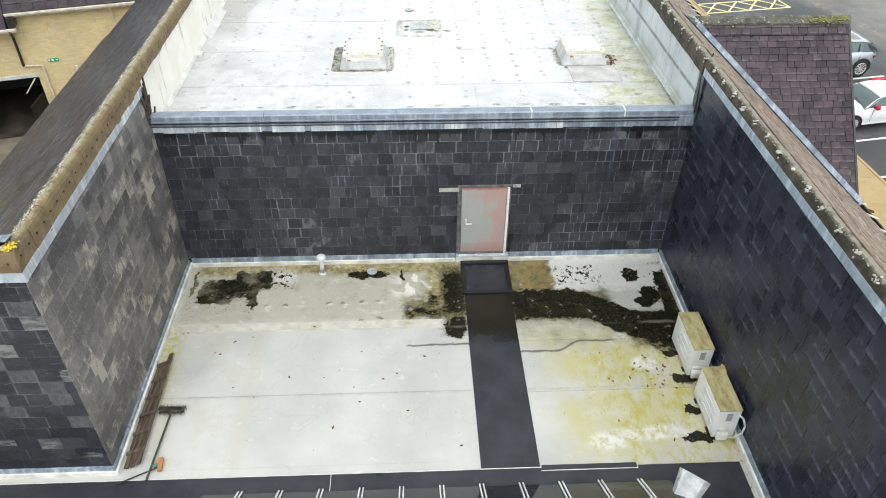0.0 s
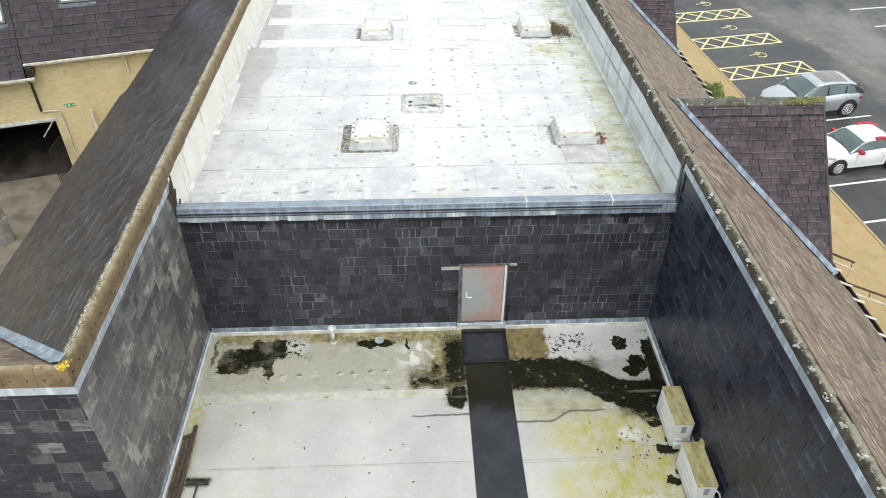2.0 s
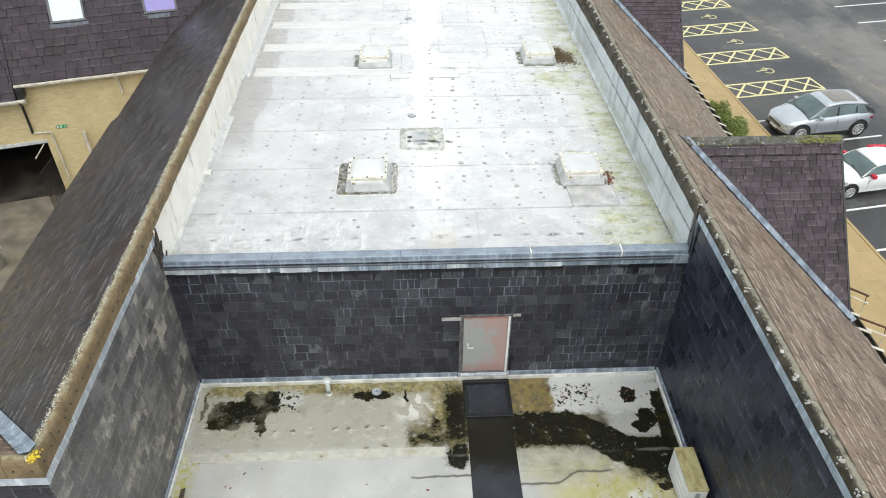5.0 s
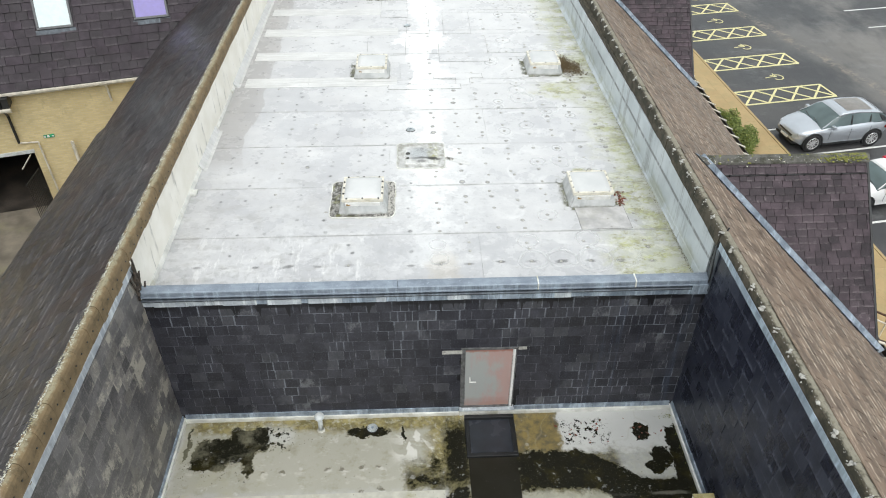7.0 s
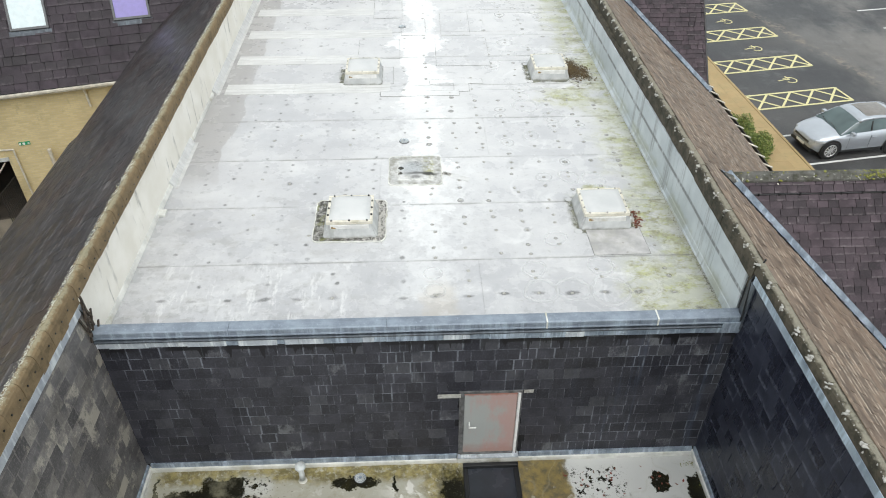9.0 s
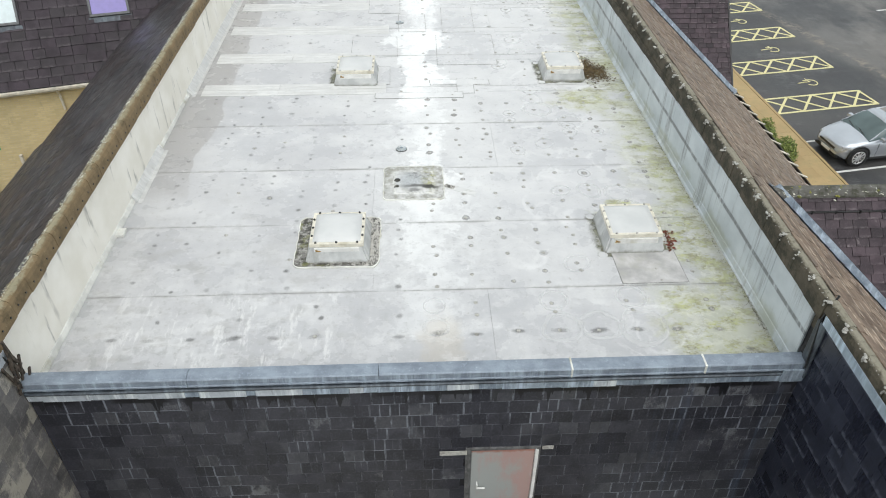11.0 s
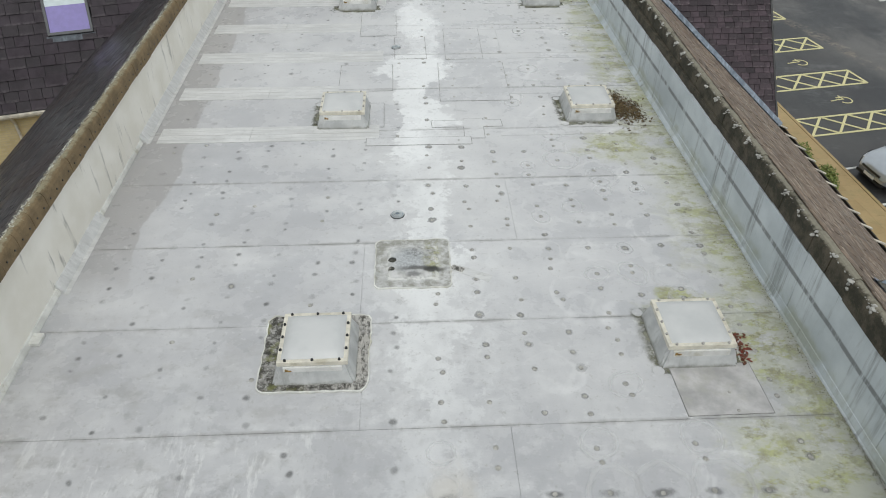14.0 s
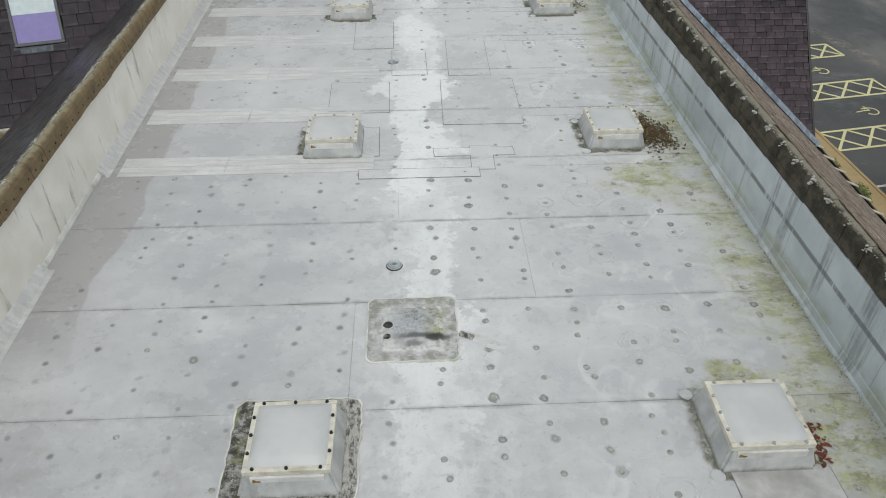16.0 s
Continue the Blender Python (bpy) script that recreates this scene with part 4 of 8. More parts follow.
def slab(points, z0, z1):
    """A flat sheet with the given outline."""
    bm = bmesh.new()
    lo, hi = [bm.verts.new((x, y, z0)) for x, y in points], [bm.verts.new((x, y, z1)) for x, y in points]
    n = len(points)
    for i in range(n):
        bm.faces.new((lo[i], lo[(i + 1) % n], hi[(i + 1) % n], hi[i]))
    bm.faces.new(hi)
    bm.faces.new(lo[::-1])
    return bm


def band(inner, outer, z0, z1):
    """A narrow closed bead between two outlines."""
    bm = bmesh.new()
    n = len(inner)
    rings = [[bm.verts.new((x, y, z)) for x, y in pts] for pts, z in ((inner, z0), (inner, z1), (outer, z1), (outer, z0))]
    for a, b in zip(rings, rings[1:] + rings[:1]):
        for i in range(n):
            bm.faces.new((a[i], a[(i + 1) % n], b[(i + 1) % n], b[i]))
    bmesh.ops.recalc_face_normals(bm, faces=bm.faces)
    return bm


def prism(bm, outline, depth_axis, d0, d1):
    """Extrudes a closed outline of 2D points along x, y or z."""
    def at(p, d):
        return {"x": (d, p[0], p[1]), "y": (p[0], d, p[1]), "z": (p[0], p[1], d)}[depth_axis]
    a = [bm.verts.new(at(p, d0)) for p in outline]
    b = [bm.verts.new(at(p, d1)) for p in outline]
    bm.faces.new(a)
    bm.faces.new(b[::-1])
    for i in range(len(a)):
        j = (i + 1) % len(a)
        bm.faces.new((a[j], a[i], b[i], b[j]))
    bmesh.ops.recalc_face_normals(bm, faces=bm.faces)
    return bm


def mesh_from(name, verts, faces, material):
    me = bpy.data.meshes.new(name)
    me.from_pydata(verts, [], faces)
    me.materials.append(material)
    return me


BOX_FACES = ((0, 3, 2, 1), (4, 5, 6, 7), (0, 1, 5, 4), (1, 2, 6, 5), (2, 3, 7, 6), (3, 0, 4, 7))


def slate_corners(w, h, thick, lift):
    """A slate in its own plane: x across, y up the slope, z out; the tail stands off by lift."""
    return [(0, 0, lift), (w, 0, lift), (w, h, 0), (0, h, 0),
            (0, 0, lift + thick), (w, 0, lift + thick), (w, h, thick), (0, h, thick)]


def lay_uv(me, uvs):
    """One UV for each vertex, copied to its corners."""
    layer = me.uv_layers.new(name="UVMap")
    idx = np.empty(len(me.loops), dtype=np.int32)
    me.loops.foreach_get("vertex_index", idx)
    layer.data.foreach_set("uv", np.asarray(uvs, dtype=np.float32)[idx].ravel())


SLATE_UV = [(0, 0), (1, 0), (1, 1), (0, 1)] * 2


def slates(parent, m, width, height, w, expo, material, singles=None, holes=(), seed=1, thick=0.009, gap=0.005, uneven=0.004, name="slate", keep=None):
    """Courses of slates over a rectangle with the frame m. Full slates inside `singles` (u0, u1, v0, v1) become pieces; the rest is one mesh."""
    rng = random.Random(seed)
    h, lift = expo * 1.18, thick * 1.25
    shared = mesh_from(name, slate_corners(w - gap, h, thick, lift), BOX_FACES, material)
    lay_uv(shared, SLATE_UV)
    verts, faces, count = [], [], 0
    for r in range(int(math.ceil(height / expo))):
        v = r * expo
        u = -w * (0.5 * (r % 2)) - rng.uniform(0, 0.03)
        while u < width:
            wide = w * (rng.uniform(0.9, 1.12) if rng.random() < 0.7 else rng.choice((rng.uniform(0.6, 0.8), rng.uniform(1.35, 1.6))))
            u0, u1 = max(u, 0.0), min(u + wide, width)
            u += wide
            top = min(v + h, height + 0.02)
            if u1 - u0 < 0.018 or top - v < 0.03:
                continue
            cu, cv = (u0 + u1) / 2, v + expo / 2
            if any(a < cu < b and c < cv < d for a, b, c, d in holes):
                continue
            if keep and not keep(cu, cv):
                continue
            tilt, raise_ = rng.gauss(0, 0.006), rng.uniform(0, uneven)
            full = top >= v + h - 1e-6
            local = Matrix.Translation((u0, v + rng.gauss(0, 0.003), raise_)) @ Matrix.Rotation(tilt, 4, "Z")
            if singles and count < 300 and full and singles[0] < cu < singles[1] and singles[2] < cv < singles[3]:
                piece(name, shared, parent, m @ local @ Matrix.Diagonal(((u1 - u0 - gap) / (w - gap), 1, 1, 1)))
                count += 1
                continue
            n = len(verts)
            verts += [m @ local @ Vector(c) for c in slate_corners(u1 - u0 - gap, top - v, thick, lift)]
            faces += [tuple(n + i for i in f) for f in BOX_FACES]
    if verts:
        me = mesh_from("slate_courses", verts, faces, material)
        lay_uv(me, SLATE_UV * (len(verts) // 8))
        ob = new("slate_courses", me)
        ob.parent = parent
        tagged(ob, kind="stuff")


def frame_of(o, u, v):
    """A frame at o with x along u, y along v and z out of the face."""
    u, v = Vector(u).normalized(), Vector(v).normalized()
    n = u.cross(v)
    return Matrix(((u.x, v.x, n.x, o[0]), (u.y, v.y, n.y, o[1]), (u.z, v.z, n.z, o[2]), (0, 0, 0, 1)))


ICO = bmesh.new()
bmesh.ops.create_icosphere(ICO, subdivisions=1, radius=1)
ICO_V = [v.co.copy() for v in ICO.verts]
ICO.verts.index_update()
ICO_F = [tuple(v.index for v in f.verts) for f in ICO.faces]
ICO.free()


def crumb(store, x, y, z, r, rng, tall=0.5):
    """A small uneven lump, added to a store of vertices and faces."""
    mm = Matrix.Translation((x, y, z)) @ Matrix.Rotation(rng.uniform(0, 3), 4, "Z") @ Matrix.Diagonal((r, r * rng.uniform(0.6, 1.6), r * tall, 1))
    n = len(store[0])
    store[0].extend(mm @ (v * rng.uniform(0.75, 1.2)) for v in ICO_V)
    store[1].extend(tuple(n + i for i in f) for f in ICO_F)


def crumbs(name, store, material, parent, label):
    ob = new(name, mesh_from(name, store[0], store[1], material))
    ob.parent = parent
    return tagged(ob, label, kind="stuff")


# ---- plan ----
XL, XR = -5.68, 4.36          # faces of the two side walls
YN = -5.04                    # front of the return wall
ROOF = 3.09                   # upper flat roof
COPE = 3.53                   # top of the edge upstand
YEND = 23.0                   # far end of the upper roof
YBACK = -16.0                 # where the lower roof ends behind the walk
RIDGE_L, RIDGE_R = 4.47, 4.5
XPL = -5.74                   # face of the parapet beside the upper roof
GROUND, YARD = -3.87, -5.8
EAVE_L, EAVE_R = (-11.05, 0.3), (9.15, 0.45)

# ---- ground ----
bm = bmesh.new()
xs, zs, ys = (-600, -9.5, 3.0, 600), (YARD - 0.02, YARD - 0.02, GROUND - 0.02, GROUND - 0.02), (-600, -30, 40, 600)
grid = [[bm.verts.new((x, y, z)) for x, z in zip(xs, zs)] for y in ys]
for j in range(3):
    for i in range(3):
        bm.faces.new((grid[j][i], grid[j][i + 1], grid[j + 1][i + 1], grid[j + 1][i]))
tagged(part("ground", bm, M_ASPHALT), "damp dark asphalt ground around the building", "ground", kind="structure")

KERB = math.radians(3.8)      # the kerb line leans this much off the building's axis
site = thing("car_park", Matrix.Translation((14.79, 16.1, GROUND)) @ Matrix.Rotation(KERB, 4, "Z"), "dark damp asphalt car park with painted bays", "car park", kind="structure")
part("road_surface", boxed(0, 60, -60, 80, -0.3, -0.012), M_ASPHALT, site)
LINE_TURN = math.radians(9.3) - KERB


def painted(parent, name, strokes, material, z=0.0):
    """Flat road paint: each stroke is (x0, y0, x1, y1, width)."""
    bm = bmesh.new()
    for k, (x0, y0, x1, y1, w) in enumerate(strokes):
        d = Vector((x1 - x0, y1 - y0, 0))
        m = Matrix.Translation((x0, y0, z + 0.0005 * (k % 5))) @ Matrix.Rotation(math.atan2(d.y, d.x), 4, "Z")
        box(bm, 0, d.length, -w / 2, w / 2, -0.012, 0.002, m=m)
    return part(name, bm, material, parent)


def hatch(y0):
    """A yellow hatched strip between two accessible bays, in the car park's own frame."""
    e = new("hatched_strip")
    e.parent = site
    e.matrix_basis = Matrix.Translation((0.12, y0, 0)) @ Matrix.Rotation(LINE_TURN, 4, "Z")
    lg, wd, n = 4.75, 1.3, 4
    s = [(0, 0, lg, 0, 0.1), (0, wd, lg - 0.05, wd, 0.1), (lg, 0, lg - 0.05, wd, 0.1)]
    for k in range(n):
        a, b = lg * k / n, lg * (k + 1) / n
        s += [(a, 0 if k % 2 == 0 else 0, b, wd, 0.1), (a, wd, b, 0, 0.1)]
    painted(e, "yellow_paint", s, M_YELLOW)
    return e


def bay_symbol(y0):
    """A simple painted wheel-and-seat bay marking."""
    e = new("bay_symbol")
    e.parent = site
    e.matrix_basis = Matrix.Translation((3.0, y0 + 0.2, 0)) @ Matrix.Rotation(LINE_TURN, 4, "Z") @ Matrix.Diagonal((0.68, 0.68, 1, 1))
    s = []
    for k in range(14):
        a, b = math.radians(-150 + 20 * k), math.radians(-130 + 20 * k)
        s.append((0.4 * math.cos(a), 0.4 * math.sin(a), 0.4 * math.cos(b), 0.4 * math.sin(b), 0.075))
    s += [(0.0, 0.12, -0.5, 0.12, 0.075), (-0.05, 0.12, -0.1, 0.62, 0.075), (-0.5, 0.12, -0.95, 0.05, 0.075), (-0.1, 0.36, -0.42, 0.36, 0.07)]
    painted(e, "yellow_paint", s, M_YELLOW)
    return e


for k in range(5):
    hatch(4.4 + 3.72 * k)
for k in range(4):
    bay_symbol(6.92 + 3.72 * k)
for y0 in (2.05, -0.2, -5.0, -7.4, -9.8, -12.2):
    e = new("bay_line")
    e.parent = site
    e.matrix_basis = Matrix.Translation((0.1, y0, 0)) @ Matrix.Rotation(LINE_TURN, 4, "Z")
    painted(e, "white_paint", [(0, 0, 4.9, 0, 0.1)], M_LINE)
for k in range(8):
    e = new("bay_line")
    e.parent = site
    e.matrix_basis = Matrix.Translation((11.2, 4.95 + 2.61 * k, 0)) @ Matrix.Rotation(LINE_TURN, 4, "Z")
    painted(e, "white_paint", [(0, 0, 4.9, 0, 0.1)], M_LINE)

pave = thing("pavement", Matrix.Translation((14.79, 16.1, GROUND)) @ Matrix.Rotation(KERB, 4, "Z"), "buff paving flags between building and car park", "pavement", kind="structure")
part("bed", boxed(-7.5, -0.12, -50, 50, -0.2, 0.06), M_CONCRETE, pave)
part("kerb", boxed(-0.115, 0.0, -50, 50, -0.2, 0.1, bevel=0.012), M_PAVING, pave, "worn buff kerb stones")

yard = part("yard", boxed(-40, -9.0, -20, 40, YARD - 0.3, YARD), M_CONCRETE)
tagged(yard, "stained concrete yard below the slate roofs", "yard", kind="structure")

# ---- lower flat roof ----
lower = part("lower_roof", boxed(-14, XR, YBACK, 0.0, -0.6, -0.006), M_LOWER)
tagged(lower, "white waterproofed flat roof with algae and black puddle stains", "flat roof", kind="structure")
for x0, x1, y0, y1, z in ((XL, -0.453, -1.98, 0, 0.0), (-0.447, XR, -2.42, 0, 0.001), (XL, -0.453, -3.585, -1.986, 0.001), (-0.447, 0.02, -3.585, -2.426, 0.0),
                          (1.03, XR, -3.66, -2.426, 0.002), (0.02, 1.03, -5.2, -2.426, 0.0), (XL, -0.453, YN, -3.591, 0.0), (-0.447, 0.02, -5.2, -3.591, 0.001),
                          (1.03, XR, -5.2, -3.666, 0.0), (-14, -0.453, -5.2, YN - 0.003, 0.001), (-14, XR, YBACK, -5.206, 0.0)):
    part("membrane_sheet", boxed(x0, x1, y0, y1, -0.005, z), M_LOWER, lower)
part("lap_strip", boxed(-5.5, -0.42, -1.99, -1.79, 0.0, 0.005), M_LAP, lower, "pale sealing strip over the lap")

# ---- back wall with the door ----
DX0, DX1, DZ0, DZ1 = 0.0, 0.99, 0.19, 1.9
wall_back = thing("wall_back", Matrix(), "slate-hung wall of dark blue-black slates with lime runs", "wall", kind="structure")
bm = bmesh.new()
for d in ((XL, DX0 - 0.05, 0.025, 0.3, -0.3, 3.1), (DX1 + 0.05, XR, 0.025, 0.3, -0.3, 3.1), (DX0 - 0.05, DX1 + 0.05, 0.025, 0.3, DZ1 + 0.05, 3.1), (DX0 - 0.05, DX1 + 0.05, 0.025, 0.3, -0.3, DZ0 - 0.03)):
    box(bm, *d)
part("wall_core", bm, M_BACKING, wall_back)

# ---- left wing: wall, return wall, parapet ----
wall_left = thing("wall_left", Matrix(), "slate-hung side wall of weathered grey slates", "wall", kind="structure")
part("wall_core", boxed(XL - 0.3, XL - 0.025, YN + 0.025, 0.0, -0.3, 4.12), M_BACKING, wall_left)
wall_return = thing("wall_return", Matrix(), "slate-hung return wall of dark grey slates", "wall", kind="structure")
part("wall_core", boxed(-14, XL - 0.026, YN + 0.025, YN + 0.3, -0.3, 4.12), M_BACKING, wall_return)
wall_right = thing("wall_right", Matrix(), "slate-hung side wall of glossy dark blue slates", "wall", kind="structure")
part("wall_core", boxed(XR + 0.025, XR + 0.3, YBACK, 0.0, -0.3, 4.3), M_BACKING, wall_right)

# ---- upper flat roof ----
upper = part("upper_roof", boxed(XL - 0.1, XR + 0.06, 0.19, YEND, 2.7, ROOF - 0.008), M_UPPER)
tagged(upper, "grey felted flat roof with lap seams, puddle marks and algae", "flat roof", kind="structure")
SEAMS = [0.19] + [2.05 + 1.757 * k for k in range(12)]
rng = random.Random(5)
for k, (y0, y1) in enumerate(zip(SEAMS, SEAMS[1:])):
    cut = (0.39, -1.37, -1.45, 0.9, -0.9, 0.2, -1.6, 1.4, -2.0, 1.0, 0.3, -1.0)[k]
    tilt = rng.uniform(-0.004, 0.004)
    for x0, x1 in ((XL - 0.1, cut - 0.003), (cut + 0.003, XR + 0.055)):
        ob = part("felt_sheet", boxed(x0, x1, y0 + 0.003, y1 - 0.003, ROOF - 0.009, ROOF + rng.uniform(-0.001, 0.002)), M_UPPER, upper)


# parapets beside the upper roof
par_l = thing("parapet_left", Matrix(), "cream rendered parapet wall streaked with soot", "parapet wall", kind="structure")
part("render_face", boxed(XL - 0.3, XPL, 0.06, YEND, 2.7, 4.26), M_RENDER, par_l)
part("render_end", boxed(XL - 0.3, XL - 0.03, 0.0, 0.059, 2.7, 4.1), M_RENDER, par_l)
for y0, y1, w in ((0.31, 4.6, 0.05), (4.6, 6.4, 0.1), (6.4, 8.75, 0.04), (8.75, YEND, 0.11)):
    bm = bmesh.new()
    prism(bm, [(XPL, ROOF), (XPL + w, ROOF + 0.003), (XPL + w * 0.85, ROOF + 0.03), (XPL + 0.014, ROOF + 0.03 + w), (XPL, ROOF + 0.04 + w)], "y", y0, y1 - 0.004)
    part("fillet", bm, M_UPSTAND if w < 0.1 else M_STRIP, par_l, "white coated angle fillet")
for y0, y1 in ((4.55, 6.4), (8.72, YEND)):
    part("coated_margin", boxed(XPL + 0.09, XPL + 0.17, y0, y1, ROOF + 0.001, ROOF + 0.006, bevel=0.002), M_STRIP, par_l, "brushed white coating along the foot")
part("drip_block", boxed(XPL + 0.02, XPL + 0.16, 3.55, 3.75, ROOF + 0.002, ROOF + 0.06, bevel=0.012), M_UPSTAND, par_l, "small white block at the foot")
par_r = thing("parapet_right", Matrix(), "grey coated parapet upstand with dark joints and streaks", "parapet wall", kind="structure")
LEAN = 0.0135                 # the coated face runs slightly inwards along the roof


def coated_x(y):
    return 4.4 - LEAN * y


for name, x0, z0, z1, material in (("core", 0.022, 2.7, 3.9, M_BACKING), ("mortar_bed", 0.02, 3.9, 4.24, M_RIDGE_DARK)):
    bm = bmesh.new()
    prism(bm, [(coated_x(0.12) + x0, 0.12), (XR + 0.3, 0.12), (XR + 0.3, YEND), (coated_x(YEND) + x0, YEND)], "z", z0, z1)
    part(name, bm, material, par_r)
part("wall_end", boxed(XR + 0.002, XR + 0.3, 0.0, 0.119, 2.7, 4.2), M_BACKING, par_r)
bm = bmesh.new()
rings = []
for y in (0.31, YEND):
    a, w = coated_x(y), 0.03 + 0.005 * y
    rings.append([bm.verts.new((a - dx, y, ROOF + dz)) for dx, dz in ((-0.01, 0.0), (w, 0.003), (w * 0.8, 0.025), (0.014, 0.15), (0.0, 0.165), (-0.01, 0.165))])
for k in range(6):
    bm.faces.new((rings[0][k], rings[0][(k + 1) % 6], rings[1][(k + 1) % 6], rings[1][k]))
for r in rings:
    bm.faces.new(r)
bmesh.ops.recalc_face_normals(bm, faces=bm.faces)
part("fillet", bm, M_COATED, par_r, "grey coated angle fillet")
for k in range(20):
    y0 = 0.3 + 1.15 * k
    m = Matrix.Translation((coated_x(y0) - 0.003 * (k % 2), y0, 0)) @ Matrix.Rotation(LEAN, 4, "Z")
    part("upstand_sheet", boxed(-0.006, 0.018, 0.0, min(1.146, YEND - y0), ROOF + 0.155, 4.22 - 0.014 * y0, m=m), M_COATED, par_r)
part("wall_end", boxed(XL - 0.3, XR + 0.3, YEND, YEND + 0.3, -4.0, 4.1), M_RENDER, par_l)

# ---- edge upstand with lead capping ----
cope = thing("edge_coping", Matrix(), "weathered blue-grey lead capping on the roof edge upstand", "coping", kind="structure")
part("upstand", boxed(XL, XR, 0.02, 0.17, 3.1, COPE - 0.03), M_LEAD_DARK, cope)
JOINTS = [XL, -3.62, -1.2, 1.28, 3.02, XR - 0.01]
for x0, x1 in zip(JOINTS, JOINTS[1:]):
    bm = bmesh.new()
    prism(bm, [(-0.045, 3.42), (-0.03, 3.425), (-0.03, COPE - 0.02), (-0.012, COPE), (0.09, COPE + 0.01), (0.165, COPE), (0.182, COPE - 0.03), (0.182, 3.12), (0.172, 3.12), (0.172, 3.36), (-0.0, 3.36), (-0.01, 3.39), (-0.045, 3.4)], "x", x0 + 0.003, x1 - 0.003)
    part("capping", bm, M_CAPPING, cope)
    if x0 > 1.0:
        part("joint_seal", boxed(x0 - 0.012, x0 + 0.012, -0.052, 0.165, 3.4, COPE + 0.016, bevel=0.004), M_UPSTAND, cope, "white joint sealant")
bm = bmesh.new()
prism(bm, [(-0.06, 3.345), (-0.045, 3.36), (-0.002, 3.365), (0.0, 3.3), (-0.05, 3.315)], "x", XL + 0.01, XR - 0.01)
part("drip_roll", bm, M_LEAD_DARK, cope, "dark lead roll")
rng = random.Random(3)
x = XL + 0.012
while x < XR - 0.05:
    w = min(rng.choice((0.12, 0.18, 0.3, 0.6)), XR - 0.012 - x)
    dark = rng.random() < (0.12 + 0.1 * (x - XL))
    part("apron", boxed(x, x + w - 0.004, -0.035 - rng.uniform(0, 0.008), -0.012, 3.2 + rng.uniform(-0.012, 0.008), 3.318), M_LEAD if dark else M_LEAD_PALE, cope)
    x += w
bm = box(bmesh.new(), 4.05, XR - 0.005, -0.075, -0.052, 3.22, 3.44, bevel=0.006)
part("end_piece", bm, M_LEAD, cope)
bm = bmesh.new()
for k in range(14):
    z = 3.42 + 0.05 * ((k * 3) % 11)
    mm = Matrix.Translation((XL + 0.02 + 0.012 * (k % 4), -0.1 + 0.018 * k, z)) @ Matrix.Rotation(0.3 * math.sin(k * 2.1), 4, "X") @ Matrix.Rotation(0.15 * math.cos(k * 1.7), 4, "Y")
    box(bm, -0.012, 0.012, -0.016, 0.016, 0.0, 0.18 + 0.05 * ((k * 5) % 6), m=mm)
part("rotten_batten", bm, plain("blackened_timber", (0.085, 0.065, 0.05), 0.9, vary=0.45, scale=14, relief=0.5), cope, "rotten exposed timber end")
part("end_flashing", boxed(XR - 0.04, XR - 0.012, -0.1, 0.1, 3.3, 4.2, bevel=0.01), M_LEAD_DARK, cope, "black flashing at the wall end")
bm = bmesh.new()
rod(bm, (XR - 0.06, -0.08, 3.5), (XR - 0.03, 0.05, 4.25), 0.014)
rod(bm, (XR - 0.03, 0.05, 4.25), (XR + 0.12, 0.12, 4.56), 0.014)
part("cable", bm, M_RUBBER, cope)
bm = bmesh.new()
rod(bm, (XL + 0.03, -0.05, 3.95), (XL - 0.02, -0.12, 4.3), 0.012)
rod(bm, (XL - 0.02, -0.12, 4.3), (XL - 0.1, 0.0, 4.47), 0.012)
rod(bm, (XL - 0.1, 0.0, 4.47), (XL - 0.35, -0.25, 4.24), 0.012)
part("cable", bm, M_RUBBER, cope)

# ---- pitched roofs ----
SL = math.atan2(RIDGE_L - EAVE_L[1], XL - 0.08 - EAVE_L[0])
SR = math.atan2(RIDGE_R - EAVE_R[1], EAVE_R[0] - XR - 0.1)
roof_l = thing("roof_left", Matrix(), "steep wet dark slate roof falling to the yard", "slate roof", kind="structure")
bm = bmesh.new()
prism(bm, [(XL - 0.08, RIDGE_L - 0.02), EAVE_L, (EAVE_L[0], EAVE_L[1] - 0.16), (XL - 0.3, RIDGE_L - 0.5)], "y", YN + 0.05, 11.3)
part("deck", bm, M_UNDERLAY, roof_l)
bm = bmesh.new()
prism(bm, [(XL - 0.08, RIDGE_L - 0.02), (EAVE_L[0] + 0.32, EAVE_L[1] + 0.25), (EAVE_L[0] + 0.32, EAVE_L[1] + 0.09), (XL - 0.3, RIDGE_L - 0.5)], "y", 11.3, YEND)
part("deck", bm, M_UNDERLAY, roof_l)
part("eaves_wall", boxed(EAVE_L[0] + 0.4, EAVE_L[0] + 0.7, YN, YEND, YARD, 0.35), M_BRICK, roof_l)
bm = bmesh.new()
rod(bm, (EAVE_L[0] - 0.06, -2, EAVE_L[1] - 0.12), (EAVE_L[0] - 0.06, 11.3, EAVE_L[1] - 0.12), 0.06)
part("gutter", bm, M_GATE, roof_l)
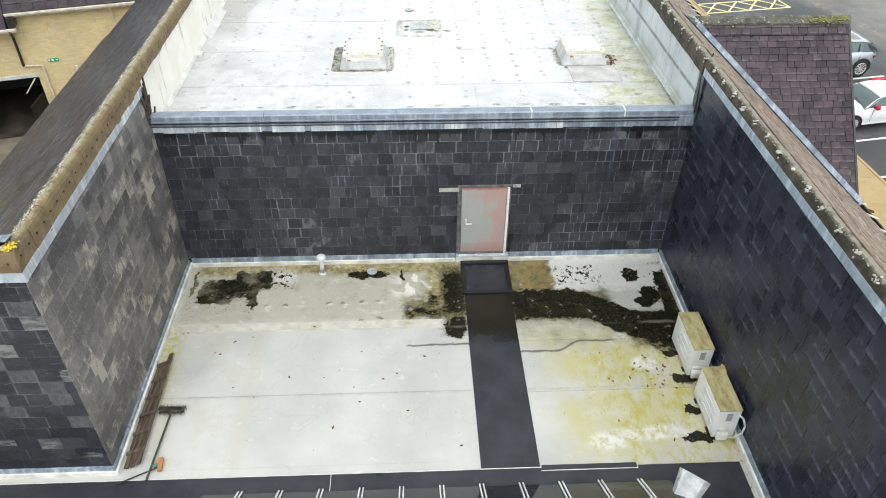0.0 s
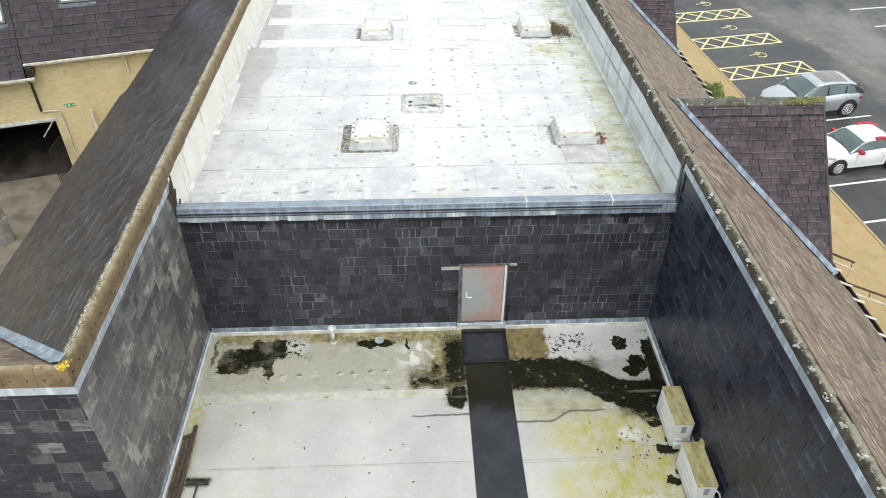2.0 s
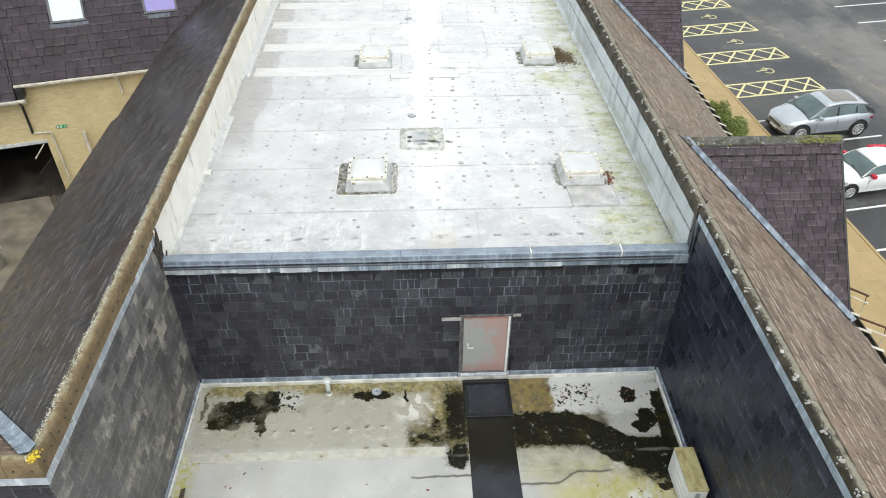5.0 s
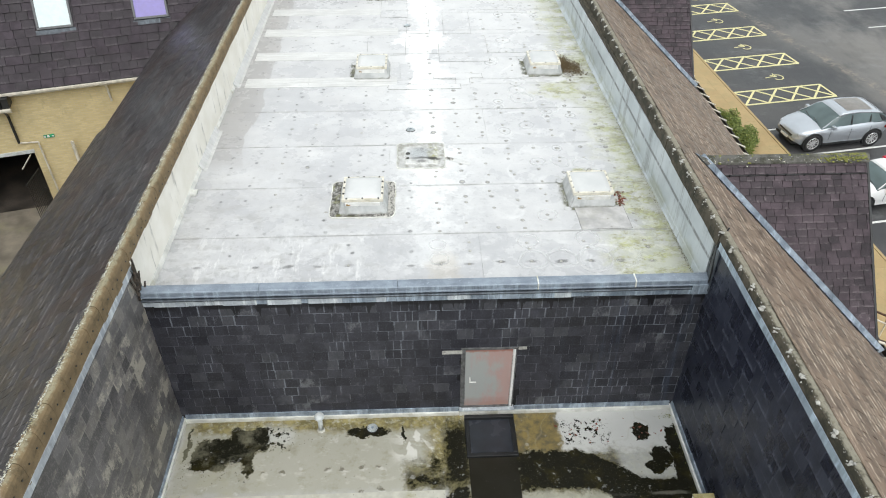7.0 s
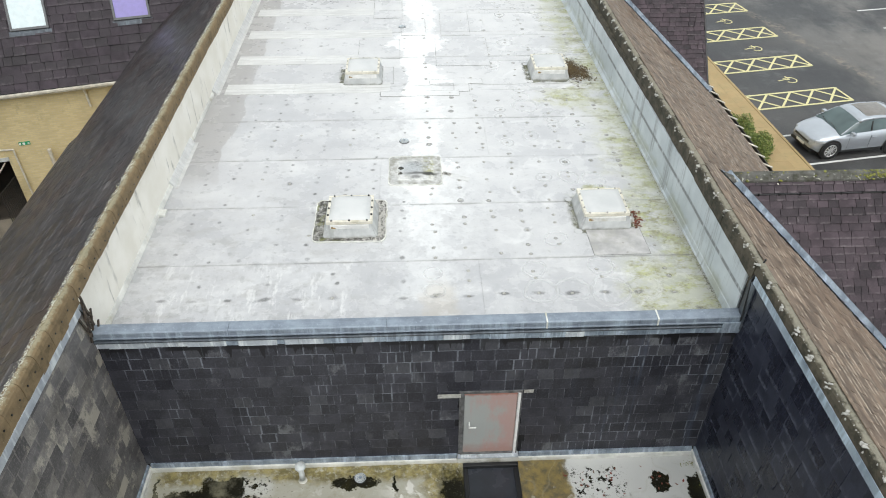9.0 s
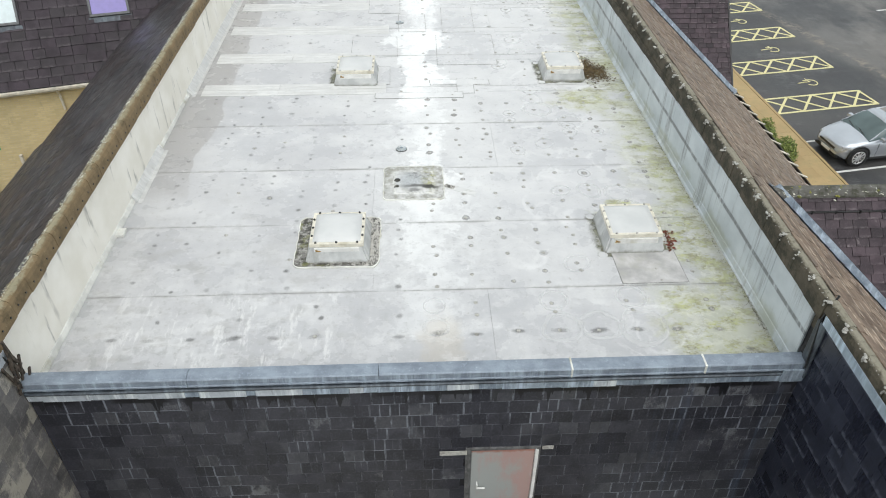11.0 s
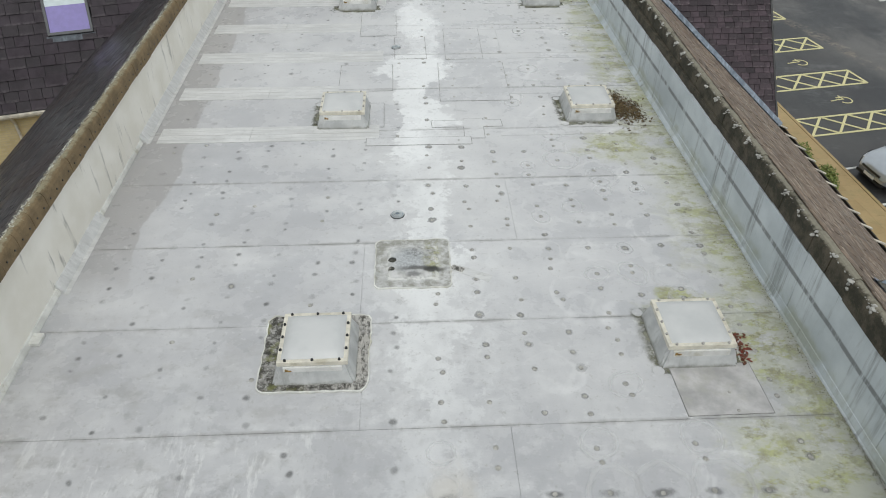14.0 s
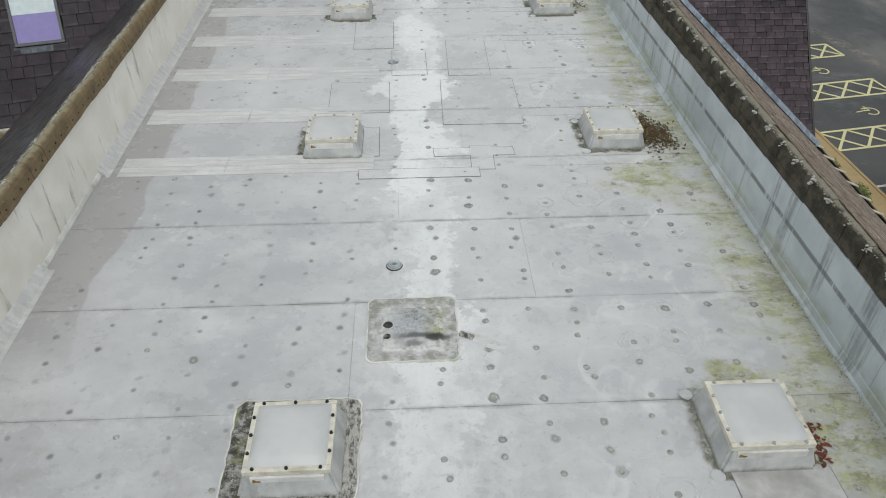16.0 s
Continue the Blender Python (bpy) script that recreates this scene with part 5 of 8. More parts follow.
# the front wing's own slope, meeting the first in a lead valley
roof_f = thing("roof_front", Matrix(), "short brown slate slope behind the return wall", "slate roof", kind="structure")
bm = bmesh.new()
run = XL - 0.08 - EAVE_L[0]
prism(bm, [(YN + 0.08, RIDGE_L - 0.02), (YN + 0.08 + run, EAVE_L[1]), (YN + 0.08 + run, EAVE_L[1] - 0.16), (YN + 0.3, RIDGE_L - 0.5)], "x", -16, XL - 0.2)
part("deck", bm, M_UNDERLAY, roof_f)
bm = bmesh.new()
a, b = Vector((XL - 0.1, YN + 0.1, RIDGE_L + 0.015)), Vector((XL - 0.1 - run, YN + 0.1 + run, EAVE_L[1] + 0.03))
side = Vector((0.075, 0.075, 0))
a, b = a + Vector((0, 0, 0.035)), b + Vector((0, 0, 0.035))
pts = [a + side + Vector((0, 0, 0.06)), a, a - side + Vector((0, 0, 0.06))]
ends = [p + (b - a) for p in pts]
top = [bm.verts.new(p) for p in pts + ends]
bot = [bm.verts.new(p - Vector((0, 0, 0.02))) for p in pts + ends]
for q in ((0, 1, 4, 3), (1, 2, 5, 4)):
    bm.faces.new([top[i] for i in q])
    bm.faces.new([bot[i] for i in q[::-1]])
part("valley_lead", bm, M_LEAD, roof_f, "blue-grey lead valley")
part("gable_wall", boxed(-16, EAVE_L[0] + 0.4, YN, YN + 0.3, YARD, 4.1), M_BRICK, roof_f)

roof_r = thing("roof_right", Matrix(), "steep weathered brown slate roof falling to the car park", "slate roof", kind="structure")
bm = bmesh.new()
prism(bm, [(XR + 0.1, RIDGE_R - 0.02), (XR + 0.3, RIDGE_R - 0.5), (EAVE_R[0], EAVE_R[1] - 0.16), EAVE_R], "y", YBACK, YEND)
part("deck", bm, M_UNDERLAY, roof_r)
part("eaves_wall", boxed(EAVE_R[0] - 0.75, EAVE_R[0] - 0.45, YBACK, YEND, GROUND, 0.4), M_BRICK, roof_r)
bm = bmesh.new()
prism(bm, [(9.1, 0.12), (9.42, 0.12), (9.45, 0.3), (9.42, 0.3), (9.4, 0.15), (9.12, 0.15)], "y", YBACK, YEND)
part("gutter", bm, plain("grimy_gutter", (0.045, 0.038, 0.032), 0.6, vary=0.3, scale=4), roof_r, "grimy dark trough gutter")
bm = boxed(0, 0.4, -0.035, 0.035, 0, 0.025, m=Matrix.Rotation(radians(24), 4, "Y"))
bracket = part("gutter_bracket", bm, M_GUTTER, roof_r, "white gutter bracket")
bracket.matrix_basis = Matrix.Translation((9.08, YBACK + 0.31, 0.5))
for k in range(1, 68):
    piece("gutter_bracket", bracket.data, roof_r, Matrix.Translation((9.08, YBACK + 0.31 + 0.565 * k, 0.5)))

# cross gables on the car park side
GX, GHALF, GZ0, GZ1 = 8.72, 2.72, 0.85, 3.93


def cross_gable(yc, label):
    g = thing("cross_gable", Matrix(), label, "gable roof", "gables on the car park side", kind="structure")
    bm = bmesh.new()
    prism(bm, [(yc, GZ1 - 0.02), (yc + GHALF, GZ0 - 0.02), (yc + GHALF, GZ0 - 0.16), (yc, GZ1 - 0.2), (yc - GHALF, GZ0 - 0.16), (yc - GHALF, GZ0 - 0.02)], "x", XR + 0.6, GX)
    part("deck", bm, M_UNDERLAY, g)
    bm = bmesh.new()
    prism(bm, [(yc, GZ1 - 0.25), (yc + GHALF - 0.2, GZ0 - 0.05), (yc + GHALF - 0.2, GROUND), (yc - GHALF + 0.2, GROUND), (yc - GHALF + 0.2, GZ0 - 0.05)], "x", GX - 0.45, GX - 0.15)
    part("gable_wall", bm, M_BRICK, g)
    slope = math.atan2(GZ1 - GZ0, GHALF)
    for sgn in (-1, 1):
        d = Vector((0, sgn * math.cos(slope), -math.sin(slope)))
        n = Vector((0, sgn * math.sin(slope), math.cos(slope)))
        o = Vector((GX, yc, GZ1))
        m = Matrix(((1, d.x, n.x, o.x), (0, d.y, n.y, o.y), (0, d.z, n.z, o.z), (0, 0, 0, 1)))
        part("verge", boxed(-0.005, 0.045, 0, GHALF / math.cos(slope) + 0.02, -0.16, 0.04, bevel=0.008, m=m), M_CAR_DARK, g, "dark verge trim")
        # lead valley between this slope and the main roof
        a = Vector((XR + 0.1 + (RIDGE_R - GZ1) / math.tan(SR), yc, GZ1))
        b = Vector((XR + 0.1 + (RIDGE_R - GZ0) / math.tan(SR), yc + sgn * GHALF, GZ0))
        b = a + (b - a) * 1.02
        bm = bmesh.new()
        s1, s2 = Vector((0.1, 0, 0.09)), Vector((-0.1, 0, 0.14))
        up = Vector((0, 0, 0.035))
        pts = [a + s1 + Vector((0, -sgn * 0.0, 0)) + up, a + up, a + s2 + up * 0.5]
        top = [bm.verts.new(p) for p in pts + [p + (b - a) for p in pts]]
        bot = [bm.verts.new(v.co - Vector((0, 0, 0.025))) for v in top]
        for q in ((0, 1, 4, 3), (1, 2, 5, 4)):
            bm.faces.new([top[i] for i in q])
            bm.faces.new([bot[i] for i in q[::-1]])
        part("valley_lead", bm, M_LEAD, g, "blue-grey lead valley")
        if sgn < 0:
            bm = bmesh.new()
            yy, zz = yc - 0.42 * math.cos(slope), GZ1 - 0.42 * math.sin(slope) + 0.05
            rod(bm, (XR + 1.25, yy, zz), (GX, yy, zz), 0.014)
            for k in range(8):
                rod(bm, (XR + 1.4 + 0.4 * k, yy, zz - 0.03), (XR + 1.4 + 0.4 * k, yy, zz + 0.02), 0.02)
            part("cable", bm, M_RUBBER, g, "black cable below the ridge")
    k, x = 0, XR + 0.72
    rng = random.Random(int(yc * 7))
    while x < GX:
        x1 = min(x + 0.45, GX + 0.05)
        bm = bmesh.new()
        prism(bm, [(yc - 0.13, GZ1 - 0.09), (yc - 0.125, GZ1 - 0.055), (yc - 0.06, GZ1 + 0.04), (yc, GZ1 + 0.065), (yc + 0.06, GZ1 + 0.04), (yc + 0.125, GZ1 - 0.055), (yc + 0.13, GZ1 - 0.09), (yc, GZ1 + 0.02)], "x", x + 0.004, x1)
        part("ridge_tile", bm, M_RIDGE_GREY, g)
        x = x1
        k += 1
    moss, crust = ([], []), ([], [])
    for k in range(520):
        x = rng.uniform(XR + 1.0, GX + 0.03) if rng.random() < 0.12 else min(GX - abs(rng.gauss(0, 0.55)), GX + 0.03)
        yy = rng.gauss(-0.03, 0.05)
        crumb(moss, x, yc + yy, GZ1 + 0.055 - abs(yy) * 0.7, rng.uniform(0.012, 0.035), rng, 0.6)
    for k in range(420):
        x = rng.uniform(XR + 0.8, GX + 0.03)
        if math.sin(x * 9 + yc) + math.sin(x * 23) < 0.2:
            continue
        yy = rng.gauss(-0.05, 0.045)
        crumb(crust, x, yc + yy, GZ1 + 0.053 - abs(yy) * 0.75, rng.uniform(0.008, 0.024), rng, 0.4)
    crumbs("moss", moss, M_MOSS, g, "yellow-green moss cushions on the ridge")
    crumbs("lichen_crust", crust, M_LICHEN, g, "white lichen spots on the ridge")
    return g


gable_a = cross_gable(3.36, "purple slate cross gable with a mossy ridge")
gable_b = cross_gable(15.75, "purple slate cross gable farther along the roof")

# ---- ridge tiles along the two walls ----
TILE = 0.46


def mono_ridge(name, material, side, leg, axis="y"):
    """One ridge tile: an upright leg over the wall face, a rounded top and a short sloping leg; the profile grows away from the wall."""
    out = [(0.0, -leg), (0.012, -0.08), (0.03, -0.03), (0.06, -0.004), (0.1, 0.006), (0.13, -0.008), (0.19, -0.05), (0.185, -0.075), (0.13, -0.035), (0.1, -0.022), (0.06, -0.035), (0.04, -0.08), (0.028, -leg)]
    bm = bmesh.new()
    prism(bm, [(side * x, z) for x, z in out], axis, 0.004, TILE - 0.004)
    bmesh.ops.recalc_face_normals(bm, faces=bm.faces)
    me = bpy.data.meshes.new(name)
    bm.to_mesh(me)
    bm.free()
    me.materials.append(material)
    return me


def screw_mesh():
    bm = bmesh.new()
    rod(bm, (-0.004, 0, 0), (0.006, 0, 0), 0.014, n=8)
    me = bpy.data.meshes.new("screw")
    bm.to_mesh(me)
    bm.free()
    me.materials.append(M_RUBBER)
    return me


tile_l, tile_r, tile_f, screw = mono_ridge("ridge_tile", M_RIDGE_TAN, -1, 0.37), mono_ridge("ridge_tile", M_RIDGE_DARK, 1, 0.18), mono_ridge("ridge_tile", M_RIDGE_TAN, 1, 0.37, "x"), screw_mesh()
tile_l_roof, tile_r_roof = mono_ridge("ridge_tile", M_RIDGE_TAN, -1, 0.26), mono_ridge("ridge_tile", M_RIDGE_DARK, 1, 0.31)
rng = random.Random(11)
lichen, lumps = ([], []), ([], [])


n_l = int((YEND - YN) / TILE)
for k in range(n_l):
    y0 = YN + TILE * k
    t = piece("ridge_tile", tile_l if y0 < -0.1 else tile_l_roof, roof_l, Matrix.Translation((XL + 0.018 + rng.gauss(0, 0.004), y0, RIDGE_L + rng.gauss(0, 0.004))))
    for dy in (0.11, 0.34):
        piece("screw", screw, t, Matrix.Translation((0.0, dy, -0.17)))
    for j in range(100 if y0 < 14 else 40):
        crumb(lichen, XL - 0.112 + rng.gauss(0, 0.02), y0 + rng.uniform(0, TILE), RIDGE_L + 0.002, rng.uniform(0.004, 0.01) if rng.random() < 0.9 else rng.uniform(0.01, 0.016), rng, 0.3)
for k in range(12):
    t = piece("ridge_tile", tile_f, roof_f, Matrix.Translation((XL + 0.016 - TILE * (k + 1), YN - 0.02, RIDGE_L)))
    for dx in (0.11, 0.34):
        piece("screw", screw, t, Matrix.Translation((dx, 0.0, -0.2)) @ Matrix.Rotation(radians(90), 4, "Z"))
n_r = int((YEND - YBACK) / TILE)
for k in range(n_r):
    y0 = YBACK + TILE * k
    piece("ridge_tile", tile_r if y0 < 0.0 else tile_r_roof, roof_r, Matrix.Translation((XR - 0.022 + rng.gauss(0, 0.005), y0, RIDGE_R + rng.gauss(0, 0.006))))
    for j in range(14):
        if rng.random() < 0.55:
            crumb(lumps, XR + rng.gauss(0.012, 0.012), y0 + rng.uniform(0, TILE), RIDGE_R - 0.018 + rng.gauss(0, 0.006), rng.uniform(0.004, 0.012), rng)
    for j in range(rng.randint(3, 9)):
        w = rng.gauss(0.008, 0.018)
        crumb(lumps, XR + w, y0 + rng.gauss(0, 0.025), RIDGE_R - 0.006 - max(0.0, 0.03 - w) * 0.9, rng.uniform(0.012, 0.034), rng)
    for j in range(rng.randint(0, 4)):
        d = abs(rng.gauss(0, 0.04))
        crumb(lumps, XR - 0.02, y0 + rng.gauss(0, 0.012 + 0.015 * (1 - min(1, d * 8))), RIDGE_R - 0.03 - d, rng.uniform(0.008, 0.017), rng, 1.6)
crumbs("lichen_crust", lichen, M_LICHEN, roof_l, "white and yellow lichen crust")
crumbs("mortar_lumps", lumps, M_MORTAR, roof_r, "white mortar lumps at the ridge joints")
store = ([], [])
for k in range(60):
    crumb(store, XL - 0.05 + rng.gauss(0, 0.035), YN + 0.05 + rng.gauss(0, 0.05), RIDGE_L + 0.015, rng.uniform(0.008, 0.02), rng)
crumbs("orange_lichen", store, M_YELLOW_LICHEN, roof_l, "bright orange lichen on the corner tile")
# pale lead flashings under the ridge tiles
for k in range(12):
    y0, y1 = YN + 0.43 * k - (0.017 if k == 0 else 0), YN + 0.43 * (k + 1)
    part("flashing", boxed(XL - 0.02, XL + 0.02 + 0.002 * (k % 2), y0, min(y1, 0) - 0.004, 3.98, 4.13), M_LEAD_PALE, wall_left)
for k in range(6):
    part("flashing", boxed(XL + 0.02 - 1.2 * (k + 1), XL + (0.03 if k == 0 else 0.018) - 1.2 * k, YN - 0.021 - 0.002 * (k % 2), YN + 0.02, 3.98, 4.13), M_LEAD_PALE, wall_return)
for k in range(14):
    part("flashing", boxed(XR - 0.032 - 0.002 * (k % 2), XR - 0.024, -1.2 * (k + 1), -1.2 * k - 0.004, 4.2, 4.34), M_LEAD_BLUE, wall_right)

# white upstands and lead strips at the foot of the walls
skirt = thing("base_flashing", Matrix(), "white upstand and lead strip along the foot of the walls", "flashing", kind="structure")
for x0, x1 in ((XL + 0.08, DX0 - 0.07), (DX1 + 0.07, XR - 0.08)):
    part("upstand", boxed(x0, x1, -0.075, -0.012, 0.0, 0.1, bevel=0.012), M_UPSTAND, skirt)
    x = x0
    while x < x1 - 0.05:
        xe = min(x + 1.45, x1)
        part("lead_strip", boxed(x, xe - 0.004, -0.045, -0.008, 0.104, 0.205), M_LEAD, skirt)
        x = xe
part("threshold_upstand", boxed(DX0 - 0.066, DX1 + 0.066, -0.085, 0.02, 0.0, 0.15, bevel=0.012), M_UPSTAND, skirt)
part("upstand", boxed(XL + 0.012, XL + 0.078, YN - 0.07, 0.0, 0.0, 0.1, bevel=0.012), M_UPSTAND, skirt)
part("lead_strip", boxed(XL + 0.008, XL + 0.04, YN, -0.02, 0.104, 0.17), M_LEAD, skirt)
part("upstand", boxed(-14, XL + 0.008, YN - 0.075, YN - 0.012, 0.0, 0.1, bevel=0.012), M_UPSTAND, skirt)
part("lead_strip", boxed(-14, XL + 0.04, YN - 0.045, YN - 0.008, 0.104, 0.18), M_LEAD, skirt)
part("upstand", boxed(XR - 0.078, XR - 0.012, YBACK, 0.0, 0.0, 0.1, bevel=0.012), M_UPSTAND, skirt)
part("lead_strip", boxed(XR - 0.045, XR - 0.008, YBACK, -0.02, 0.104, 0.2), M_LEAD, skirt)

# ---- door ----
door = thing("door_1", Matrix(), "faded red metal door, closed, with white edge trim", "door", kind="structure")
part("door_leaf", boxed(DX0 + 0.035, DX1 - 0.05, -0.01, 0.04, DZ0 + 0.045, DZ1 - 0.03, bevel=0.004), M_DOOR, door)
bm = box(bmesh.new(), DX0 - 0.05, DX0 - 0.019, -0.016, 0.06, DZ0, DZ1 + 0.02, bevel=0.003)
box(bm, DX0 - 0.02, DX0 + 0.03, -0.03, 0.06, DZ0, DZ1 + 0.02, bevel=0.005)
box(bm, DX0 + 0.031, DX1 + 0.03, -0.03, 0.06, DZ1 - 0.026, DZ1 + 0.02, bevel=0.005)
box(bm, DX0 + 0.031, DX1 - 0.047, -0.03, 0.06, DZ0, DZ0 + 0.04, bevel=0.005)
box(bm, DX1 + 0.005, DX1 + 0.03, -0.03, 0.06, DZ0, DZ1 - 0.027, bevel=0.005)
part("door_frame", bm, plain("grimy_grey_frame", (0.14, 0.14, 0.14), 0.6, vary=0.3, scale=8), door, "dark grimy frame")
part("edge_trim", boxed(DX1 - 0.045, DX1 + 0.003, -0.05, 0.04, DZ0 + 0.05, DZ1 - 0.03, bevel=0.006), M_WHITE_PAINT, door, "white edge strip")
bm = bmesh.new()
rod(bm, (DX0 + 0.13, -0.01, 1.09), (DX0 + 0.13, -0.06, 1.09), 0.011)
rod(bm, (DX0 + 0.13, -0.06, 1.1), (DX0 + 0.13, -0.06, 1.0), 0.013)
rod(bm, (DX0 + 0.12, -0.06, 1.0), (DX0 + 0.25, -0.06, 1.0), 0.013)
part("handle", bm, M_WHITE_PLASTIC, door, "white lever handle")
part("sill", boxed(DX0 - 0.06, DX1 + 0.06, -0.1, 0.024, 0.152, DZ0 - 0.005, bevel=0.006), M_LEAD_PALE, door)
for x0, x1, z0, z1 in ((-0.42, -0.03, 1.78, 1.87), (1.04, 1.2, 1.86, 1.93)):
    part("lintel_patch", boxed(x0, x1, -0.028, -0.014, z0, z1, bevel=0.004), M_MORTAR, door, "pale cement patch beside the frame")

# ---- walkway mats ----
part_mat = part("walkway_mat", boxed(0.06, 1.0, -5.19, -1.1, 0.003, 0.014, bevel=0.003), M_BLACK_FELT)
tagged(part_mat, "black rubber walkway strip leading to the door", "walkway mat")
cross = thing("walkway_mat", Matrix(), "black rubber walkway strip across the roof, white seams", "walkway mat")
for x0, x1 in ((-13.5, -2.305), (-2.295, 4.2)):
    part("strip", boxed(x0, x1, -6.15, -5.215, 0.003, 0.014, bevel=0.003), M_BLACK_FELT, cross)
part("patch", boxed(1.02, 2.54, -5.26, -5.17, 0.0155, 0.02), M_BLACK_FELT, cross)
bm = bmesh.new()
for d in ((-2.304, -2.296, -6.15, -5.215, 0.004, 0.016), (0.055, 1.01, -5.214, -5.2, 0.003, 0.018), (1.01, 2.55, -5.275, -5.262, 0.015, 0.0185), (2.542, 2.553, -5.262, -5.17, 0.015, 0.0185),
          (-13, -0.2, -5.212, -5.2, 0.002, 0.009)):
    box(bm, *d)
part("seam_line", bm, M_UPSTAND, cross, "white sealant line")
tray = thing("door_mat_tray", Matrix(), "wet black rubber door mat tray below the door", "door mat")
part("base", boxed(0.05, 1.02, -1.09, -0.17, 0.002, 0.035, bevel=0.006), M_TRAY, tray)
bm = bmesh.new()
for d in ((0.03, 1.04, -1.12, -1.04, 0.0, 0.065), (0.03, 0.12, -1.039, -0.231, 0.0, 0.06), (0.95, 1.04, -1.039, -0.231, 0.0, 0.06), (0.03, 1.04, -0.23, -0.15, 0.0, 0.11)):
    box(bm, *d, bevel=0.015)
part("rim", bm, M_RUBBER, tray)

# ---- vent pipe and drains ----
vent = thing("vent_pipe", Matrix.Translation((-2.86, -0.33, 0)), "short grey plastic vent pipe with a domed cap", "vent pipe")
bm = bmesh.new()
rod(bm, (0, 0, 0), (0, 0, 0.4), 0.05, n=20)
shade(part("pipe", bm, M_GREY_PLASTIC, vent))
bm = bmesh.new()
rod(bm, (0, 0, 0.37), (0, 0, 0.4), 0.07, 0.1, n=20)
rod(bm, (0, 0, 0.4), (0, 0, 0.44), 0.1, 0.095, n=20)
rod(bm, (0, 0, 0.44), (0, 0, 0.48), 0.095, 0.05, n=20)
part("cap", bm, M_GREY_PLASTIC, vent)
bm = bmesh.new()
rod(bm, (0, 0, 0), (0, 0, 0.03), 0.08, 0.055, n=20)
part("collar", bm, M_UPSTAND, vent)


def outlet(x, y, z, r, label):
    e = thing("roof_outlet", Matrix.Translation((x, y, z)), label, "drain", "roof outlets")
    bm = bmesh.new()
    rod(bm, (0, 0, 0), (0, 0, 0.01), r * 1.15, r * 1.08, n=28)
    part("flange", bm, M_CAR_DARK, e)
    for k, q in enumerate((0.95, 0.7, 0.45)):
        n = 28
        ring = [[(r * w * math.cos(2 * math.pi * i / n), r * w * math.sin(2 * math.pi * i / n)) for i in range(n)] for w in (q - 0.08, q + 0.07)]
        part("grate_ring", band(ring[0], ring[1], 0.008, 0.022 + 0.008 * k), M_GREY_PLASTIC, e, "pale grey grate ring")
    bm = bmesh.new()
    for k in range(14):
        box(bm, r * 0.2, r * 0.98, -r * 0.05, r * 0.05, 0.01, 0.026, m=Matrix.Rotation(2 * math.pi * k / 14, 4, "Z"))
    rod(bm, (0, 0, 0.012), (0, 0, 0.04), r * 0.2, r * 0.15, n=14)
    part("grate", bm, M_LEAD, e, "grey slotted grate")
    return e


outlet(-1.83, -0.33, 0.002, 0.1, "round drain outlet in dark slime on the white roof")
outlet(-0.955, 6.29, ROOF + 0.002, 0.1, "round black slotted drain outlet in grey felt")
outlet(-1.03, 13.0, ROOF + 0.002, 0.1, "round black slotted drain outlet in grey felt")


# ---- rooflights ----
def apron_material():
    g = Mat("grimy_lead_apron", 0.55)
    n = g.noise(9, 7.0, 0.78)
    x, y, z = g.xyz(g.obj)
    c = g.mix(g.step(n, 0.42, 0.62), (0.04, 0.037, 0.028), (0.4, 0.39, 0.37))
    c = g.mix(g.mul(g.mul(g.step(g.add(x, g.mul(n, 0.3)), 0.3, 0.65), g.step(g.noise(14, 6.0, 0.78, stretch=(1.5, 0.5, 1)), 0.56, 0.44)), 0.75), c, (0.55, 0.53, 0.49))
    c = g.mix(g.mul(g.mul(g.step(g.noise(4, 5.0, 0.7), 0.5, 0.62), g.step(x, 0.0, -0.4)), 0.7), c, (0.17, 0.18, 0.05))
    c = g.mix(g.mul(g.step(g.noise(17, 5.0, 0.75), 0.6, 0.66), 0.7), c, (0.62, 0.61, 0.57))
    g.colour(c).bump(n, 0.4, 0.01)
    return g.m


def stained_apron_material():
    """Felt round a kerb: algae and grime that thin out towards its outer edge."""
    g = Mat("stained_felt_apron", 0.55)
    x, y, z = g.xyz(g.obj)
    far = g.high(g.op("ABSOLUTE", x), g.op("ABSOLUTE", y))
    n = g.noise(7, 7.0, 0.78)
    c = g.mix(g.step(n, 0.38, 0.62), (0.1, 0.1, 0.055), (0.34, 0.34, 0.26))
    g.colour(c)
    fade = g.mul(g.step(g.add(far, g.mul(g.sub(n, 0.5), 0.25)), 0.66, 0.52), g.step(g.noise(3.1, 5.0, 0.7), 0.36, 0.58))
    g.put(g.mul(fade, 0.8), g.bsdf.inputs["Alpha"])
    return g.m


